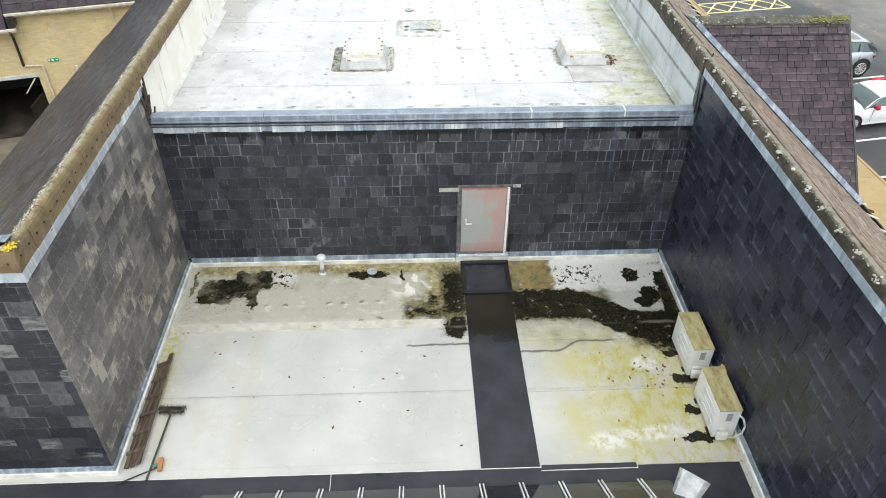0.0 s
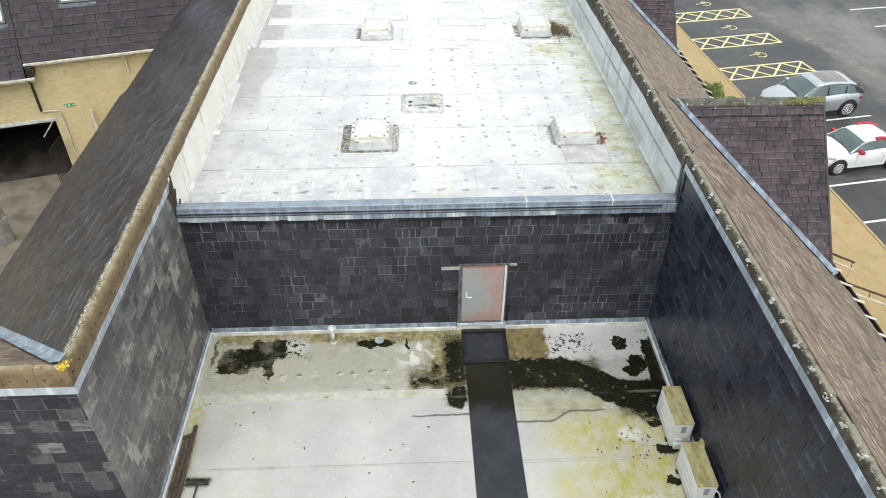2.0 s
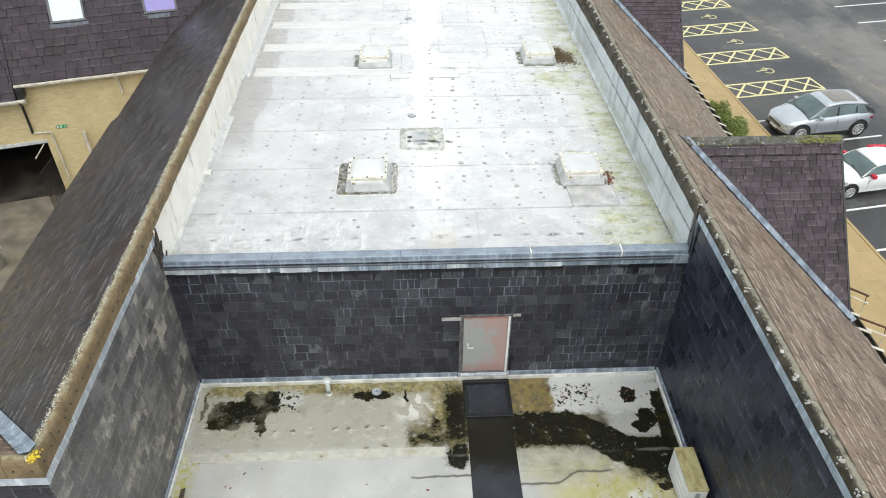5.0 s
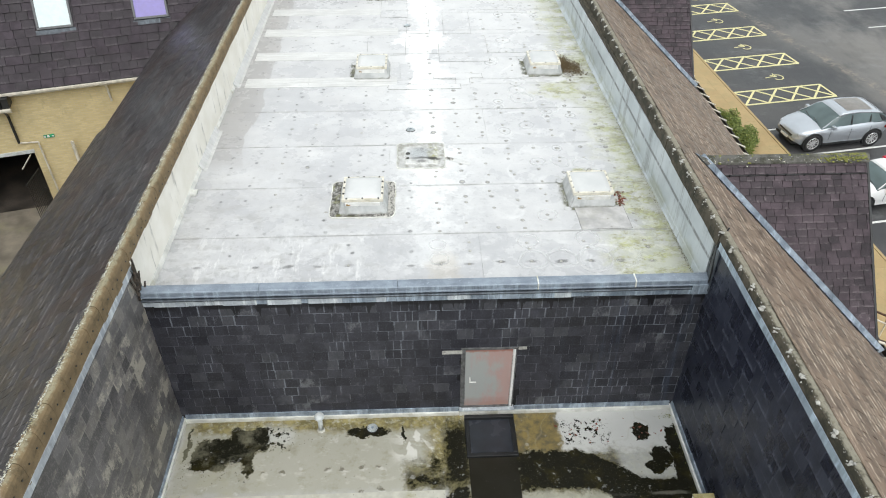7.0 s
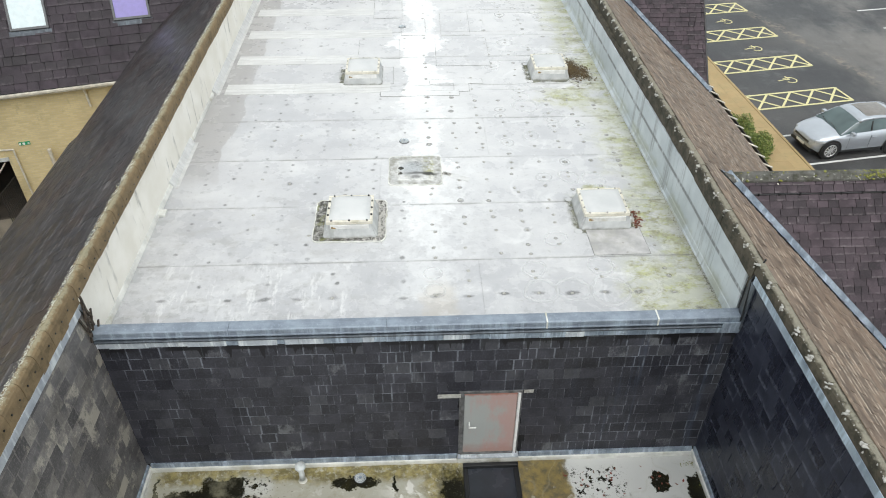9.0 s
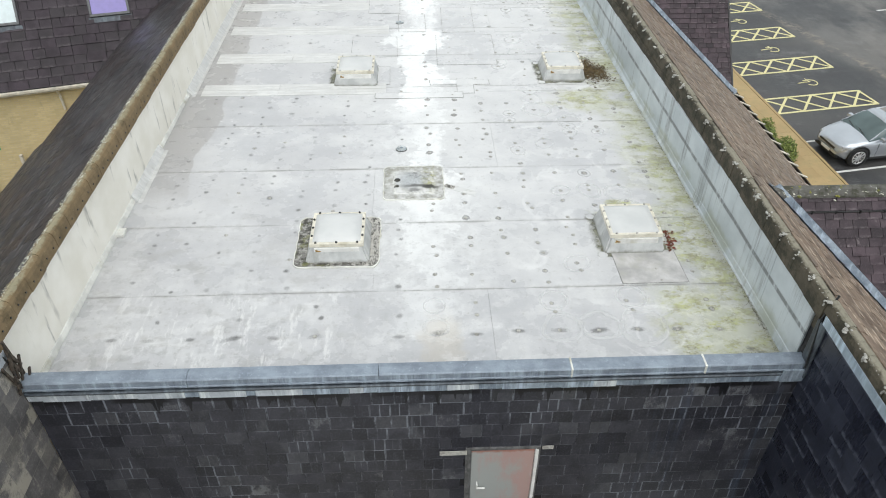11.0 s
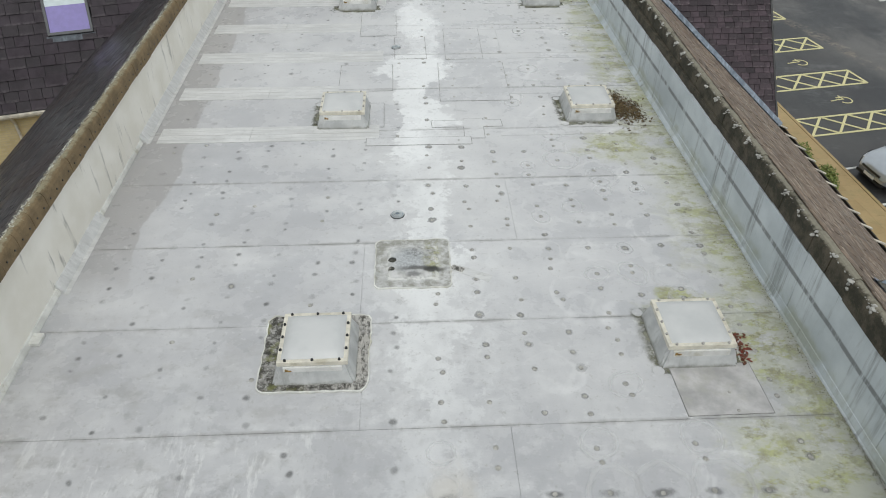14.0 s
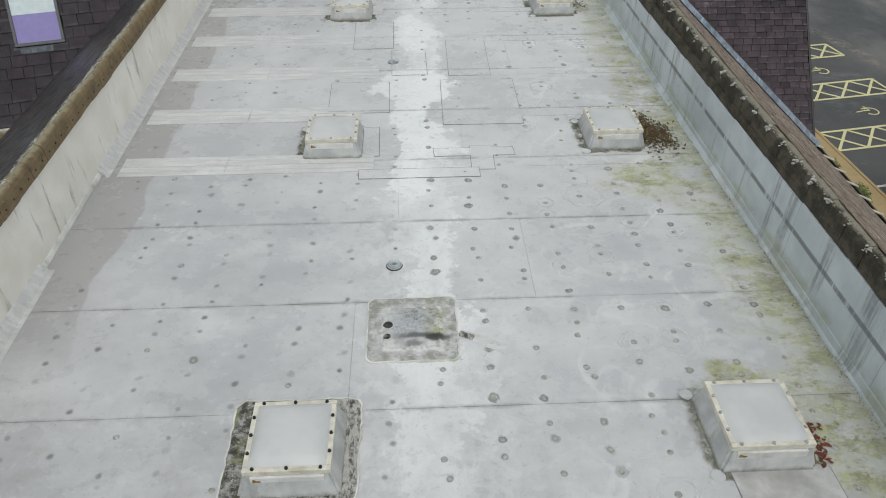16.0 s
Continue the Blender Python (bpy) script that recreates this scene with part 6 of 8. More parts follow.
def kerb_material():
    """Grey coated felt with grimy runs, darker at the foot."""
    g = Mat("felted_kerb", 0.55)
    x, y, z = g.xyz(g.obj)
    c = g.mix(g.step(g.noise(4, 5.0), 0.3, 0.7), (0.4, 0.41, 0.41), (0.57, 0.58, 0.575))
    run = g.step(g.noise(7, 5.0, 0.7, stretch=(1, 1, 0.15)), 0.52, 0.68)
    c = g.mix(g.mul(run, 0.45), c, (0.22, 0.22, 0.2))
    foot = g.step(g.add(z, g.mul(g.sub(g.noise(6, 5.0, 0.75), 0.5), 0.14)), 0.06, 0.0)
    c = g.mix(g.mul(foot, 0.7), c, (0.15, 0.15, 0.11))
    g.colour(c).bump(g.noise(25, 4.0), 0.25, 0.006)
    return g.m


M_APRON, M_STAINED_APRON, M_KERB = apron_material(), stained_apron_material(), kerb_material()


def rooflight(x, y, label, apron):
    """A domed rooflight on a splayed kerb."""
    e = thing("rooflight", Matrix.Translation((x, y, ROOF + 0.002)), label, "rooflight", "domed rooflights")
    b0, b1, h = (0.52 if apron else 0.5), 0.415, 0.3
    puff = 0.085 if apron else 0.055
    if apron:
        cut = (-0.7, 0.66, -0.62, 0.7)
        part("apron", slab(wavy(*cut, 0.005, 3), 0.0, 0.02), M_APRON, e, "grimy lead apron with white edge")
        part("apron_edge", band(wavy(*cut, 0.005, 3, -0.004), wavy(*cut, 0.008, 3, 0.012), 0.0, 0.026), M_UPSTAND, e, "white sealant bead")
    else:
        part("apron", slab(wavy(-0.68, 0.58, -0.6, 0.62, 0.02, int(x * 10 + y)), -0.0015, 0.003), M_STAINED_APRON, e, "stained felt round the kerb")
        for cx, cy in ((-0.53, -0.53), (0.53, -0.53), (-0.53, 0.53), (0.53, 0.53)):
            bm = bmesh.new()
            rod(bm, (cx, cy, 0), (cx, cy, 0.004), 0.08, 0.074, n=18)
            part("corner_patch", bm, M_UPPER, e)
    bm = bmesh.new()
    lo = [bm.verts.new((sx * b0, sy * b0, 0.0)) for sx, sy in ((-1, -1), (1, -1), (1, 1), (-1, 1))]
    hi = [bm.verts.new((sx * b1, sy * b1, h)) for sx, sy in ((-1, -1), (1, -1), (1, 1), (-1, 1))]
    for i in range(4):
        j = (i + 1) % 4
        bm.faces.new((lo[i], lo[j], hi[j], hi[i]))
    bm.faces.new(hi)
    bmesh.ops.bevel(bm, geom=[ed for ed in bm.edges if abs(ed.verts[0].co.z - ed.verts[1].co.z) > 0.1], offset=0.03, segments=2, affect="EDGES")
    part("kerb", bm, M_KERB, e, "grey felted splayed kerb")
    bm = bmesh.new()
    f = 0.432
    for d in ((-f, f, -f, -f + 0.055), (-f, f, f - 0.055, f), (-f, -f + 0.055, -f + 0.056, f - 0.056), (f - 0.055, f, -f + 0.056, f - 0.056)):
        box(bm, *d, h - 0.035, h + 0.035, bevel=0.01)
    part("frame", bm, M_CREAM, e, "yellowed white plastic frame")
    n = 14
    bm = bmesh.new()
    g = 0.385
    rows = [[bm.verts.new((g * (2 * i / n - 1), g * (2 * j / n - 1),
                           h + 0.03 + puff * (max(0.0, (1 - (2 * i / n - 1) ** 4) * (1 - (2 * j / n - 1) ** 4)) ** 0.6))) for i in range(n + 1)] for j in range(n + 1)]
    for j in range(n):
        for i in range(n):
            bm.faces.new((rows[j][i], rows[j][i + 1], rows[j + 1][i + 1], rows[j + 1][i]))
    shade(part("dome", bm, M_DOME, e, "milky pillow-shaped dome"))
    bm = bmesh.new()
    box(bm, -0.36, 0.36, -f - 0.022, -f + 0.02, h - 0.135, h - 0.04, bevel=0.006)
    part("vent_strip", bm, M_WHITE_PLASTIC, e, "white vent strip")
    bm = bmesh.new()
    prism(bm, [(-0.34, h - 0.11), (-0.31, h - 0.105), (-0.28, h - 0.112), (-0.25, h - 0.1), (-0.27, h - 0.08), (-0.29, h - 0.085), (-0.32, h - 0.06), (-0.335, h - 0.065)], "y", -f - 0.025, -f - 0.0225)
    part("rust_stain", bm, M_RUST, e)
    me = None
    for k in range(3):
        for sx, sy in ((-0.33 + 0.33 * k, -f + 0.028), (-0.33 + 0.33 * k, f - 0.028), (-f + 0.028, -0.22 + 0.22 * k), (f - 0.028, -0.22 + 0.22 * k)):
            if me is None:
                bm = bmesh.new()
                rod(bm, (0, 0, 0), (0, 0, 0.02), 0.02, 0.015, n=8)
                me = part("bolt", bm, M_RUBBER if apron else M_MORTAR, e)
                me.matrix_basis = Matrix.Translation((sx, sy, h + 0.036))
            else:
                piece("bolt", me.data, e, Matrix.Translation((sx, sy, h + 0.036)))
    return e


rooflight(-1.96, 3.26, "white domed rooflight with a grimy lead apron on felt", True)
rooflight(2.88, 3.34, "white domed rooflight with moss beside its kerb", False)
rooflight(-2.02, 9.65, "white domed rooflight on a coated lap strip", False)
rooflight(2.83, 9.75, "white domed rooflight with brown moss beside it", False)
rooflight(-2.05, 15.9, "white domed rooflight far along the roof", False)
rooflight(2.8, 16.05, "white domed rooflight far along the roof", False)

# ---- repairs on the upper roof ----
for k in range(8):
    y0 = 8.73 + 1.757 * k - 0.02 * (k % 2)
    for x0, x1 in ((XL + 0.22, -3.75 + 0.1 * (k % 3)), (-3.745 + 0.1 * (k % 3), -1.32 - 0.25 * (k % 2))):
        part("repair_strip", boxed(x0, x1, y0, y0 + 0.56, ROOF + 0.001, ROOF + 0.007, bevel=0.002), M_STRIP, upper, "pale coated strip over a lap")
    part("repair_strip", boxed(1.0 + 0.25 * (k % 3), 4.1, y0 + 0.06, y0 + 0.32, ROOF + 0.001, ROOF + 0.006, bevel=0.002), M_UPPER, upper)
M_DULL_FELT = plain("dull_felt", (0.49, 0.48, 0.475), 0.45, vary=0.16, scale=3, dirt=(0.4, 0.395, 0.35))
M_SEAM_DIRT = plain("dirty_seam", (0.27, 0.265, 0.255), 0.6, vary=0.3, scale=9)
for k, (x0, x1, y0, y1) in enumerate(((-0.1, 1.37, 10.25, 12.1), (0.1, 0.97, 12.3, 14.1), (0.3, 0.7, 8.72, 9.48), (-0.3, 1.05, 9.15, 9.42), (-1.53, -1.25, 9.2, 10.2),
                                      (2.51, 3.53, 2.09, 2.9), (-2.22, -1.1, 10.75, 12.05), (-1.05, -0.35, 12.35, 13.6), (-1.55, 0.42, 8.5, 8.78), (-1.9, -1.05, 13.7, 15.3))):
    z = ROOF + 0.0022 + 0.0003 * k
    part("felt_patch", slab(corners(x0, x1, y0, y1, -0.004), z, z + 0.0035), M_DULL_FELT if k == 5 else M_UPPER, upper, "square felt patch")
    part("patch_edge", band(corners(x0, x1, y0, y1, -0.0035), corners(x0, x1, y0, y1, 0.006), z, z + 0.0028), M_SEAM_DIRT, upper, "dirty edge of a felt patch")


def old_patch_material():
    g = Mat("mossy_old_patch", 0.7)
    n = g.noise(5, 6.0, 0.7)
    c = g.mix(g.step(n, 0.3, 0.62), (0.4, 0.4, 0.385), (0.6, 0.6, 0.595))
    w = g.wobble(0.07, 7)
    c = g.mix(g.mul(g.step(g.noise(7, 6.0, 0.75, stretch=(0.6, 1.4, 1)), 0.5, 0.66), 0.45), c, (0.27, 0.265, 0.22))
    ox, oy = g.op("ABSOLUTE", g.add(w[0], 0.72)), g.op("ABSOLUTE", g.sub(w[1], 5.05))
    frame_dirt = g.high(ox, oy)
    c = g.mix(g.mul(g.mul(g.step(frame_dirt, 0.32, 0.46), g.step(g.noise(6, 6.0, 0.75), 0.42, 0.6)), 0.62), c, (0.19, 0.185, 0.14))
    # pale sealant ridges round the raised middle
    ridge = g.mul(g.step(g.op("ABSOLUTE", g.sub(frame_dirt, 0.36)), 0.035, 0.01), g.step(g.noise(5, 5.0, 0.7), 0.4, 0.55))
    c = g.mix(g.mul(ridge, 0.75), c, (0.72, 0.72, 0.69))
    c = g.mix(g.mul(g.spot(w, -0.78, 5.1, 0.26, 0.26, 0.5), 0.7), c, g.mix(g.step(g.noise(30, 5.0, 0.75), 0.42, 0.6), (0.27, 0.29, 0.31), (0.47, 0.5, 0.52)))
    moss = g.mul(g.spot(w, -0.42, 5.18, 0.13, 0.4, 0.5), g.step(g.noise(9, 6.0, 0.75), 0.42, 0.6))
    c = g.mix(g.mul(moss, 0.75), c, g.mix(g.step(g.noise(12, 5.0, 0.75), 0.4, 0.62), (0.12, 0.12, 0.045), (0.36, 0.36, 0.13)))
    c = g.mix(g.mul(g.mul(g.spot(w, -0.62, 5.28, 0.2, 0.17, 0.5), g.step(g.noise(16, 6.0, 0.8), 0.47, 0.58)), 0.7), c, (0.13, 0.13, 0.125))
    c = g.mix(g.mul(g.spot(w, -0.58, 4.9, 0.34, 0.05, 0.6), 0.8), c, (0.07, 0.07, 0.065))
    c = g.mix(g.mul(g.spot(w, -0.43, 4.87, 0.13, 0.06, 0.5), 0.85), c, (0.03, 0.03, 0.026))
    c = g.mix(g.mul(g.spot(w, -0.72, 4.78, 0.1, 0.04, 0.5), 0.7), c, (0.12, 0.12, 0.12))
    g.colour(c).bump(n, 0.5, 0.02)
    return g.m


old = thing("old_vent_base", Matrix.Translation((-0.72, 5.05, ROOF + 0.002)), "mossy grey felt patch over a removed roof vent", "roof patch")
M_PATCH = old_patch_material()
bm = slab(wavy(-0.55, 0.55, -0.55, 0.55, 0.005, 6), 0.0, 0.018)
raised = wavy(-0.38, 0.38, -0.32, 0.36, 0.012, 7)
lo, hi = [bm.verts.new((x, y, 0.018)) for x, y in raised], [bm.verts.new((x * 0.88, y * 0.86, 0.045)) for x, y in raised]
for i in range(len(raised)):
    bm.faces.new((lo[i], lo[(i + 1) % len(lo)], hi[(i + 1) % len(lo)], hi[i]))
bm.faces.new(hi)
part("pad", bm, M_PATCH, old)
bm = band(wavy(-0.55, 0.55, -0.55, 0.55, 0.005, 6, -0.004), wavy(-0.55, 0.55, -0.55, 0.55, 0.006, 6, 0.012), 0.0, 0.022)
part("sealed_edge", bm, M_UPSTAND, old, "white sealed edge")
for x, y, r in ((-0.3, 0.04, 0.08), (-0.31, -0.16, 0.06)):
    bm = bmesh.new()
    rod(bm, (x, y, 0.0), (x, y, 0.05), r, r * 0.7, n=16)
    part("old_fixing", bm, M_GRIME, old)
bm = box(bmesh.new(), 0.0, 0.62, -0.075, 0.075, 0.0, 0.006, bevel=0.002, m=Matrix.Translation((0.58, -0.1, 0)) @ Matrix.Rotation(radians(-28), 4, "Z"))
part("lap_tail", bm, M_STRIP, old)
bm = box(bmesh.new(), 0.0, 0.2, -0.05, 0.05, 0.006, 0.009, m=Matrix.Translation((0.57, -0.1, 0)) @ Matrix.Rotation(radians(-28), 4, "Z"))
part("tail_grime", bm, M_APRON, old)


def mark_material(name, colour, strength):
    """A soft stain that thins out towards its rim."""
    g = Mat(name, 0.4)
    x, y, z = g.xyz(g.obj)
    d = g.op("SQRT", g.add(g.mul(x, x), g.mul(y, y)))
    d = g.add(d, g.mul(g.sub(g.noise(14, 4.0), 0.5), 0.7))
    g.colour(colour)
    strength = g.add(g.mul(g.random(), strength * 1.1), strength * 0.3)
    g.put(g.mul(g.step(d, 0.95, 0.2), strength), g.bsdf.inputs["Alpha"])
    return g.m


def ring_material():
    """A pale tide ring round a fixing."""
    g = Mat("tide_ring", 0.4)
    x, y, z = g.xyz(g.obj)
    d = g.op("SQRT", g.add(g.mul(x, x), g.mul(y, y)))
    d = g.add(d, g.mul(g.sub(g.noise(3.2, 3.0, 0.55), 0.5), 0.5))
    g.colour((0.78, 0.78, 0.78))
    g.put(g.mul(g.mul(g.step(d, 0.6, 0.8), g.step(d, 0.97, 0.84)), g.add(g.mul(g.random(), 0.2), 0.2)), g.bsdf.inputs["Alpha"])
    return g.m


def crater_material():
    """A fixing head under the coating: pale crown, dark ring, faint pale rim."""
    g = Mat("fixing_crater", 0.4)
    x, y, z = g.xyz(g.obj)
    d = g.op("SQRT", g.add(g.mul(x, x), g.mul(y, y)))
    d = g.add(d, g.mul(g.sub(g.noise(24, 4.0), 0.5), 1.0))
    g.colour(g.mix(g.step(d, 0.3, 0.45), (0.74, 0.74, 0.72), g.mix(g.step(d, 0.6, 0.85), (0.24, 0.24, 0.23), (0.6, 0.6, 0.6))))
    g.put(g.mul(g.step(d, 1.0, 0.75), g.add(g.mul(g.random(), 0.5), 0.25)), g.bsdf.inputs["Alpha"])
    return g.m


M_MARK, M_HALO, M_CRATER = mark_material("fixing_stain", (0.2, 0.2, 0.195), 0.42), ring_material(), crater_material()


def disc_mesh(name, r0, r1, material):
    """A thin disc or ring, one unit across."""
    n, verts, faces = 18, [], []
    for r in (r0, r1):
        verts += [(r * math.cos(2 * math.pi * k / n), r * math.sin(2 * math.pi * k / n), 0) for k in range(n)]
    faces = [(k, (k + 1) % n, n + (k + 1) % n, n + k) for k in range(n)]
    if r0 < 0.01:
        faces = [(n + k, n + (k + 1) % n, k) for k in range(n)]
    return mesh_from(name, verts, faces, material)


stain_disc = disc_mesh("fixing_stain", 0.004, 1.0, M_MARK)
crater_disc = disc_mesh("fixing_stain", 0.004, 1.0, M_CRATER)
ring_disc = disc_mesh("tide_ring", 0.004, 1.0, M_HALO)
bm = bmesh.new()
rod(bm, (0, 0, 0), (0, 0, 0.01), 0.035, 0.012, n=10)
fix_mesh = bpy.data.meshes.new("fixing")
bm.to_mesh(fix_mesh)
bm.free()
fix_mesh.materials.append(M_MORTAR)
rng = random.Random(21)
count = 0
COLUMNS = [-5.06 + 0.583 * c for c in range(16)]
for k in range(10):
    for c, x in enumerate(COLUMNS):
        if k == 0:
            rows = (0.91, 1.28, 1.5) if c % 2 else (0.91,)
        else:
            rows = ((0.1, 0.39, 0.86, 1.07, 1.5), (0.36, 0.57, 1.07, 1.28, 1.52), (0.12, 0.57, 0.86, 1.3, 1.52))[(c + k) % 3]
        for off in rows:
            y = (0.19 if k == 0 else SEAMS[k]) + off
            px, py = x + rng.gauss(0, 0.022), y + rng.gauss(0, 0.025)
            if rng.random() < 0.12 or (abs(px + 1.94) < 0.8 and abs(py - 3.2) < 0.85) or (abs(px + 0.72) < 0.62 and abs(py - 5.05) < 0.62) or (abs(px - 2.88) < 0.62 and abs(py - 3.3) < 0.68):
                continue
            if py > 8.6 and rng.random() < 0.4:
                continue
            if py > 8.6 and abs((py - 8.73) % 1.757 - 0.28) < 0.34 and px < -1.3:
                continue
            r = rng.uniform(0.042, 0.064) if rng.random() < 0.85 else rng.uniform(0.06, 0.085)
            wide = off == 0.91 and k == 0
            turn, long = (rng.gauss(0, 0.12), rng.uniform(1.7, 2.7)) if wide else (rng.uniform(0, 6), rng.uniform(0.85, 1.25))
            r = r * 1.25 if wide else r
            piece("fixing_stain", stain_disc if wide or x < -0.6 or rng.random() < 0.45 else crater_disc, upper, Matrix.Translation((px, py, ROOF + 0.0045)) @ Matrix.Rotation(turn, 4, "Z") @ Matrix.Diagonal((r * long, r, 1, 1)))
            if (px > -0.7 or rng.random() < 0.12) and count < 250:
                piece("fixing", fix_mesh, upper, Matrix.Translation((px, py, ROOF + 0.002)))
                count += 1
            if px > 0.9 and px < 3.3 and py > 2.2 and rng.random() < 0.16:
                r2 = rng.uniform(0.16, 0.3)
                piece("tide_ring", ring_disc, upper, Matrix.Translation((px, py, ROOF + 0.0038)) @ Matrix.Rotation(rng.uniform(0, 6), 4, "Z") @ Matrix.Diagonal((r2, r2 * rng.uniform(0.75, 1.0), 1, 1)))
# the joined tide rings left by the puddle behind the roof edge
for px, py, r in ((1.4, 1.17, 0.36), (1.97, 1.19, 0.36), (2.6, 1.13, 0.44), (3.2, 1.2, 0.36), (1.37, 1.76, 0.27), (2.56, 1.8, 0.3), (-0.44, 1.7, 0.2), (-0.43, 1.25, 0.24), (3.0, 4.6, 0.3), (2.0, 7.9, 0.4), (2.6, 7.3, 0.35)):
    piece("tide_ring", ring_disc, upper, Matrix.Translation((px, py, ROOF + 0.0038)) @ Matrix.Rotation(px * 3, 4, "Z") @ Matrix.Diagonal((r, r * 0.92, 1, 1)))


def scatter(name, spots, size, z, material, seed, label, flat=True, wild=0.3):
    """Many small leaves or crumbs, joined: spots are (x, y, rx, ry, count)."""
    rng = random.Random(seed)
    verts, faces = [], []
    shape = [(0, -0.5, 0), (0.22, -0.1, 0.05), (0.16, 0.3, 0.02), (0, 0.5, 0.08), (-0.17, 0.28, 0.06), (-0.22, -0.12, 0.0)]
    for x, y, rx, ry, n in spots:
        for k in range(n):
            s = rng.uniform(*size)
            m = Matrix.Translation((x + rng.gauss(0, rx), y + rng.gauss(0, ry), z + rng.uniform(0.003, 0.012))) @ Euler((rng.gauss(0, wild), rng.gauss(0, wild), rng.uniform(0, 6.3))).to_matrix().to_4x4() @ Matrix.Scale(s, 4)
            b = len(verts)
            verts += [m @ Vector(c) for c in shape]
            faces += [(b, b + 1, b + 2, b + 3), (b, b + 3, b + 4, b + 5)]
    ob = new(name, mesh_from(name, verts, faces, material))
    return tagged(ob, label, "leaves" if "leaf" in name or "leaves" in name else "debris", kind="stuff")


scatter("fallen_leaves", [(3.2, -3.35, 0.45, 0.3, 34), (-2.2, -3.0, 0.9, 0.6, 12), (-4.6, -2.7, 0.4, 0.5, 7), (3.0, -4.6, 0.4, 0.3, 3), (-0.1, -4.55, 0.2, 0.2, 1), (3.3, -0.6, 0.5, 0.2, 18), (2.3, -0.5, 0.35, 0.15, 12)], (0.04, 0.085), 0.003, M_LEAF_RED, 31, "scattered dead red-brown leaves on the white roof")
scatter("fallen_leaves", [(3.53, 3.2, 0.06, 0.15, 55), (3.5, 3.0, 0.04, 0.06, 16)], (0.04, 0.09), ROOF + 0.004, M_LEAF_RED, 32, "dead leaves caught beside a rooflight kerb")
scatter("moss_debris", [(3.5, 9.9, 0.11, 0.3, 900), (3.75, 9.65, 0.12, 0.25, 400), (3.4, 16.2, 0.2, 0.2, 90)], (0.03, 0.08), ROOF + 0.004, leaf_material("brown_moss", (0.07, 0.04, 0.02), (0.14, 0.1, 0.03)), 33, "clump of brown moss and debris beside a rooflight")
scatter("moss_crumbs", [(4.08, 0.42, 0.16, 0.07, 900), (4.33, 1.4, 0.03, 0.5, 600), (4.26, 5.0, 0.025, 1.5, 500), (4.2, 9.0, 0.03, 2.0, 300)], (0.008, 0.022), ROOF + 0.004, leaf_material("dark_moss", (0.04, 0.035, 0.02), (0.1, 0.09, 0.03)), 34, "dark moss crumbs along the foot of the parapet")
scatter("debris_specks", [(2.6, -3.2, 0.9, 0.8, 130), (2.9, -2.0, 0.8, 0.3, 110), (-0.6, -1.7, 0.4, 0.35, 80), (-2.8, -2.2, 1.6, 0.5, 60), (-3.6, -0.55, 0.5, 0.15, 110), (-5.4, -1.2, 0.06, 0.7, 70), (-2.6, -4.0, 1.8, 0.6, 45), (3.6, -4.6, 0.3, 0.3, 60)], (0.01, 0.028), 0.002, leaf_material("dark_grit", (0.03, 0.027, 0.015), (0.09, 0.07, 0.03)), 36, "dark grit and moss specks over the white roof")
scatter("moss_crumbs", [(4.28, -1.0, 0.03, 0.5, 60), (4.28, -5.0, 0.05, 0.6, 140), (4.2, -0.25, 0.1, 0.04, 50)], (0.012, 0.04), 0.003, M_MOSS, 35, "green moss at the foot of the slate wall")


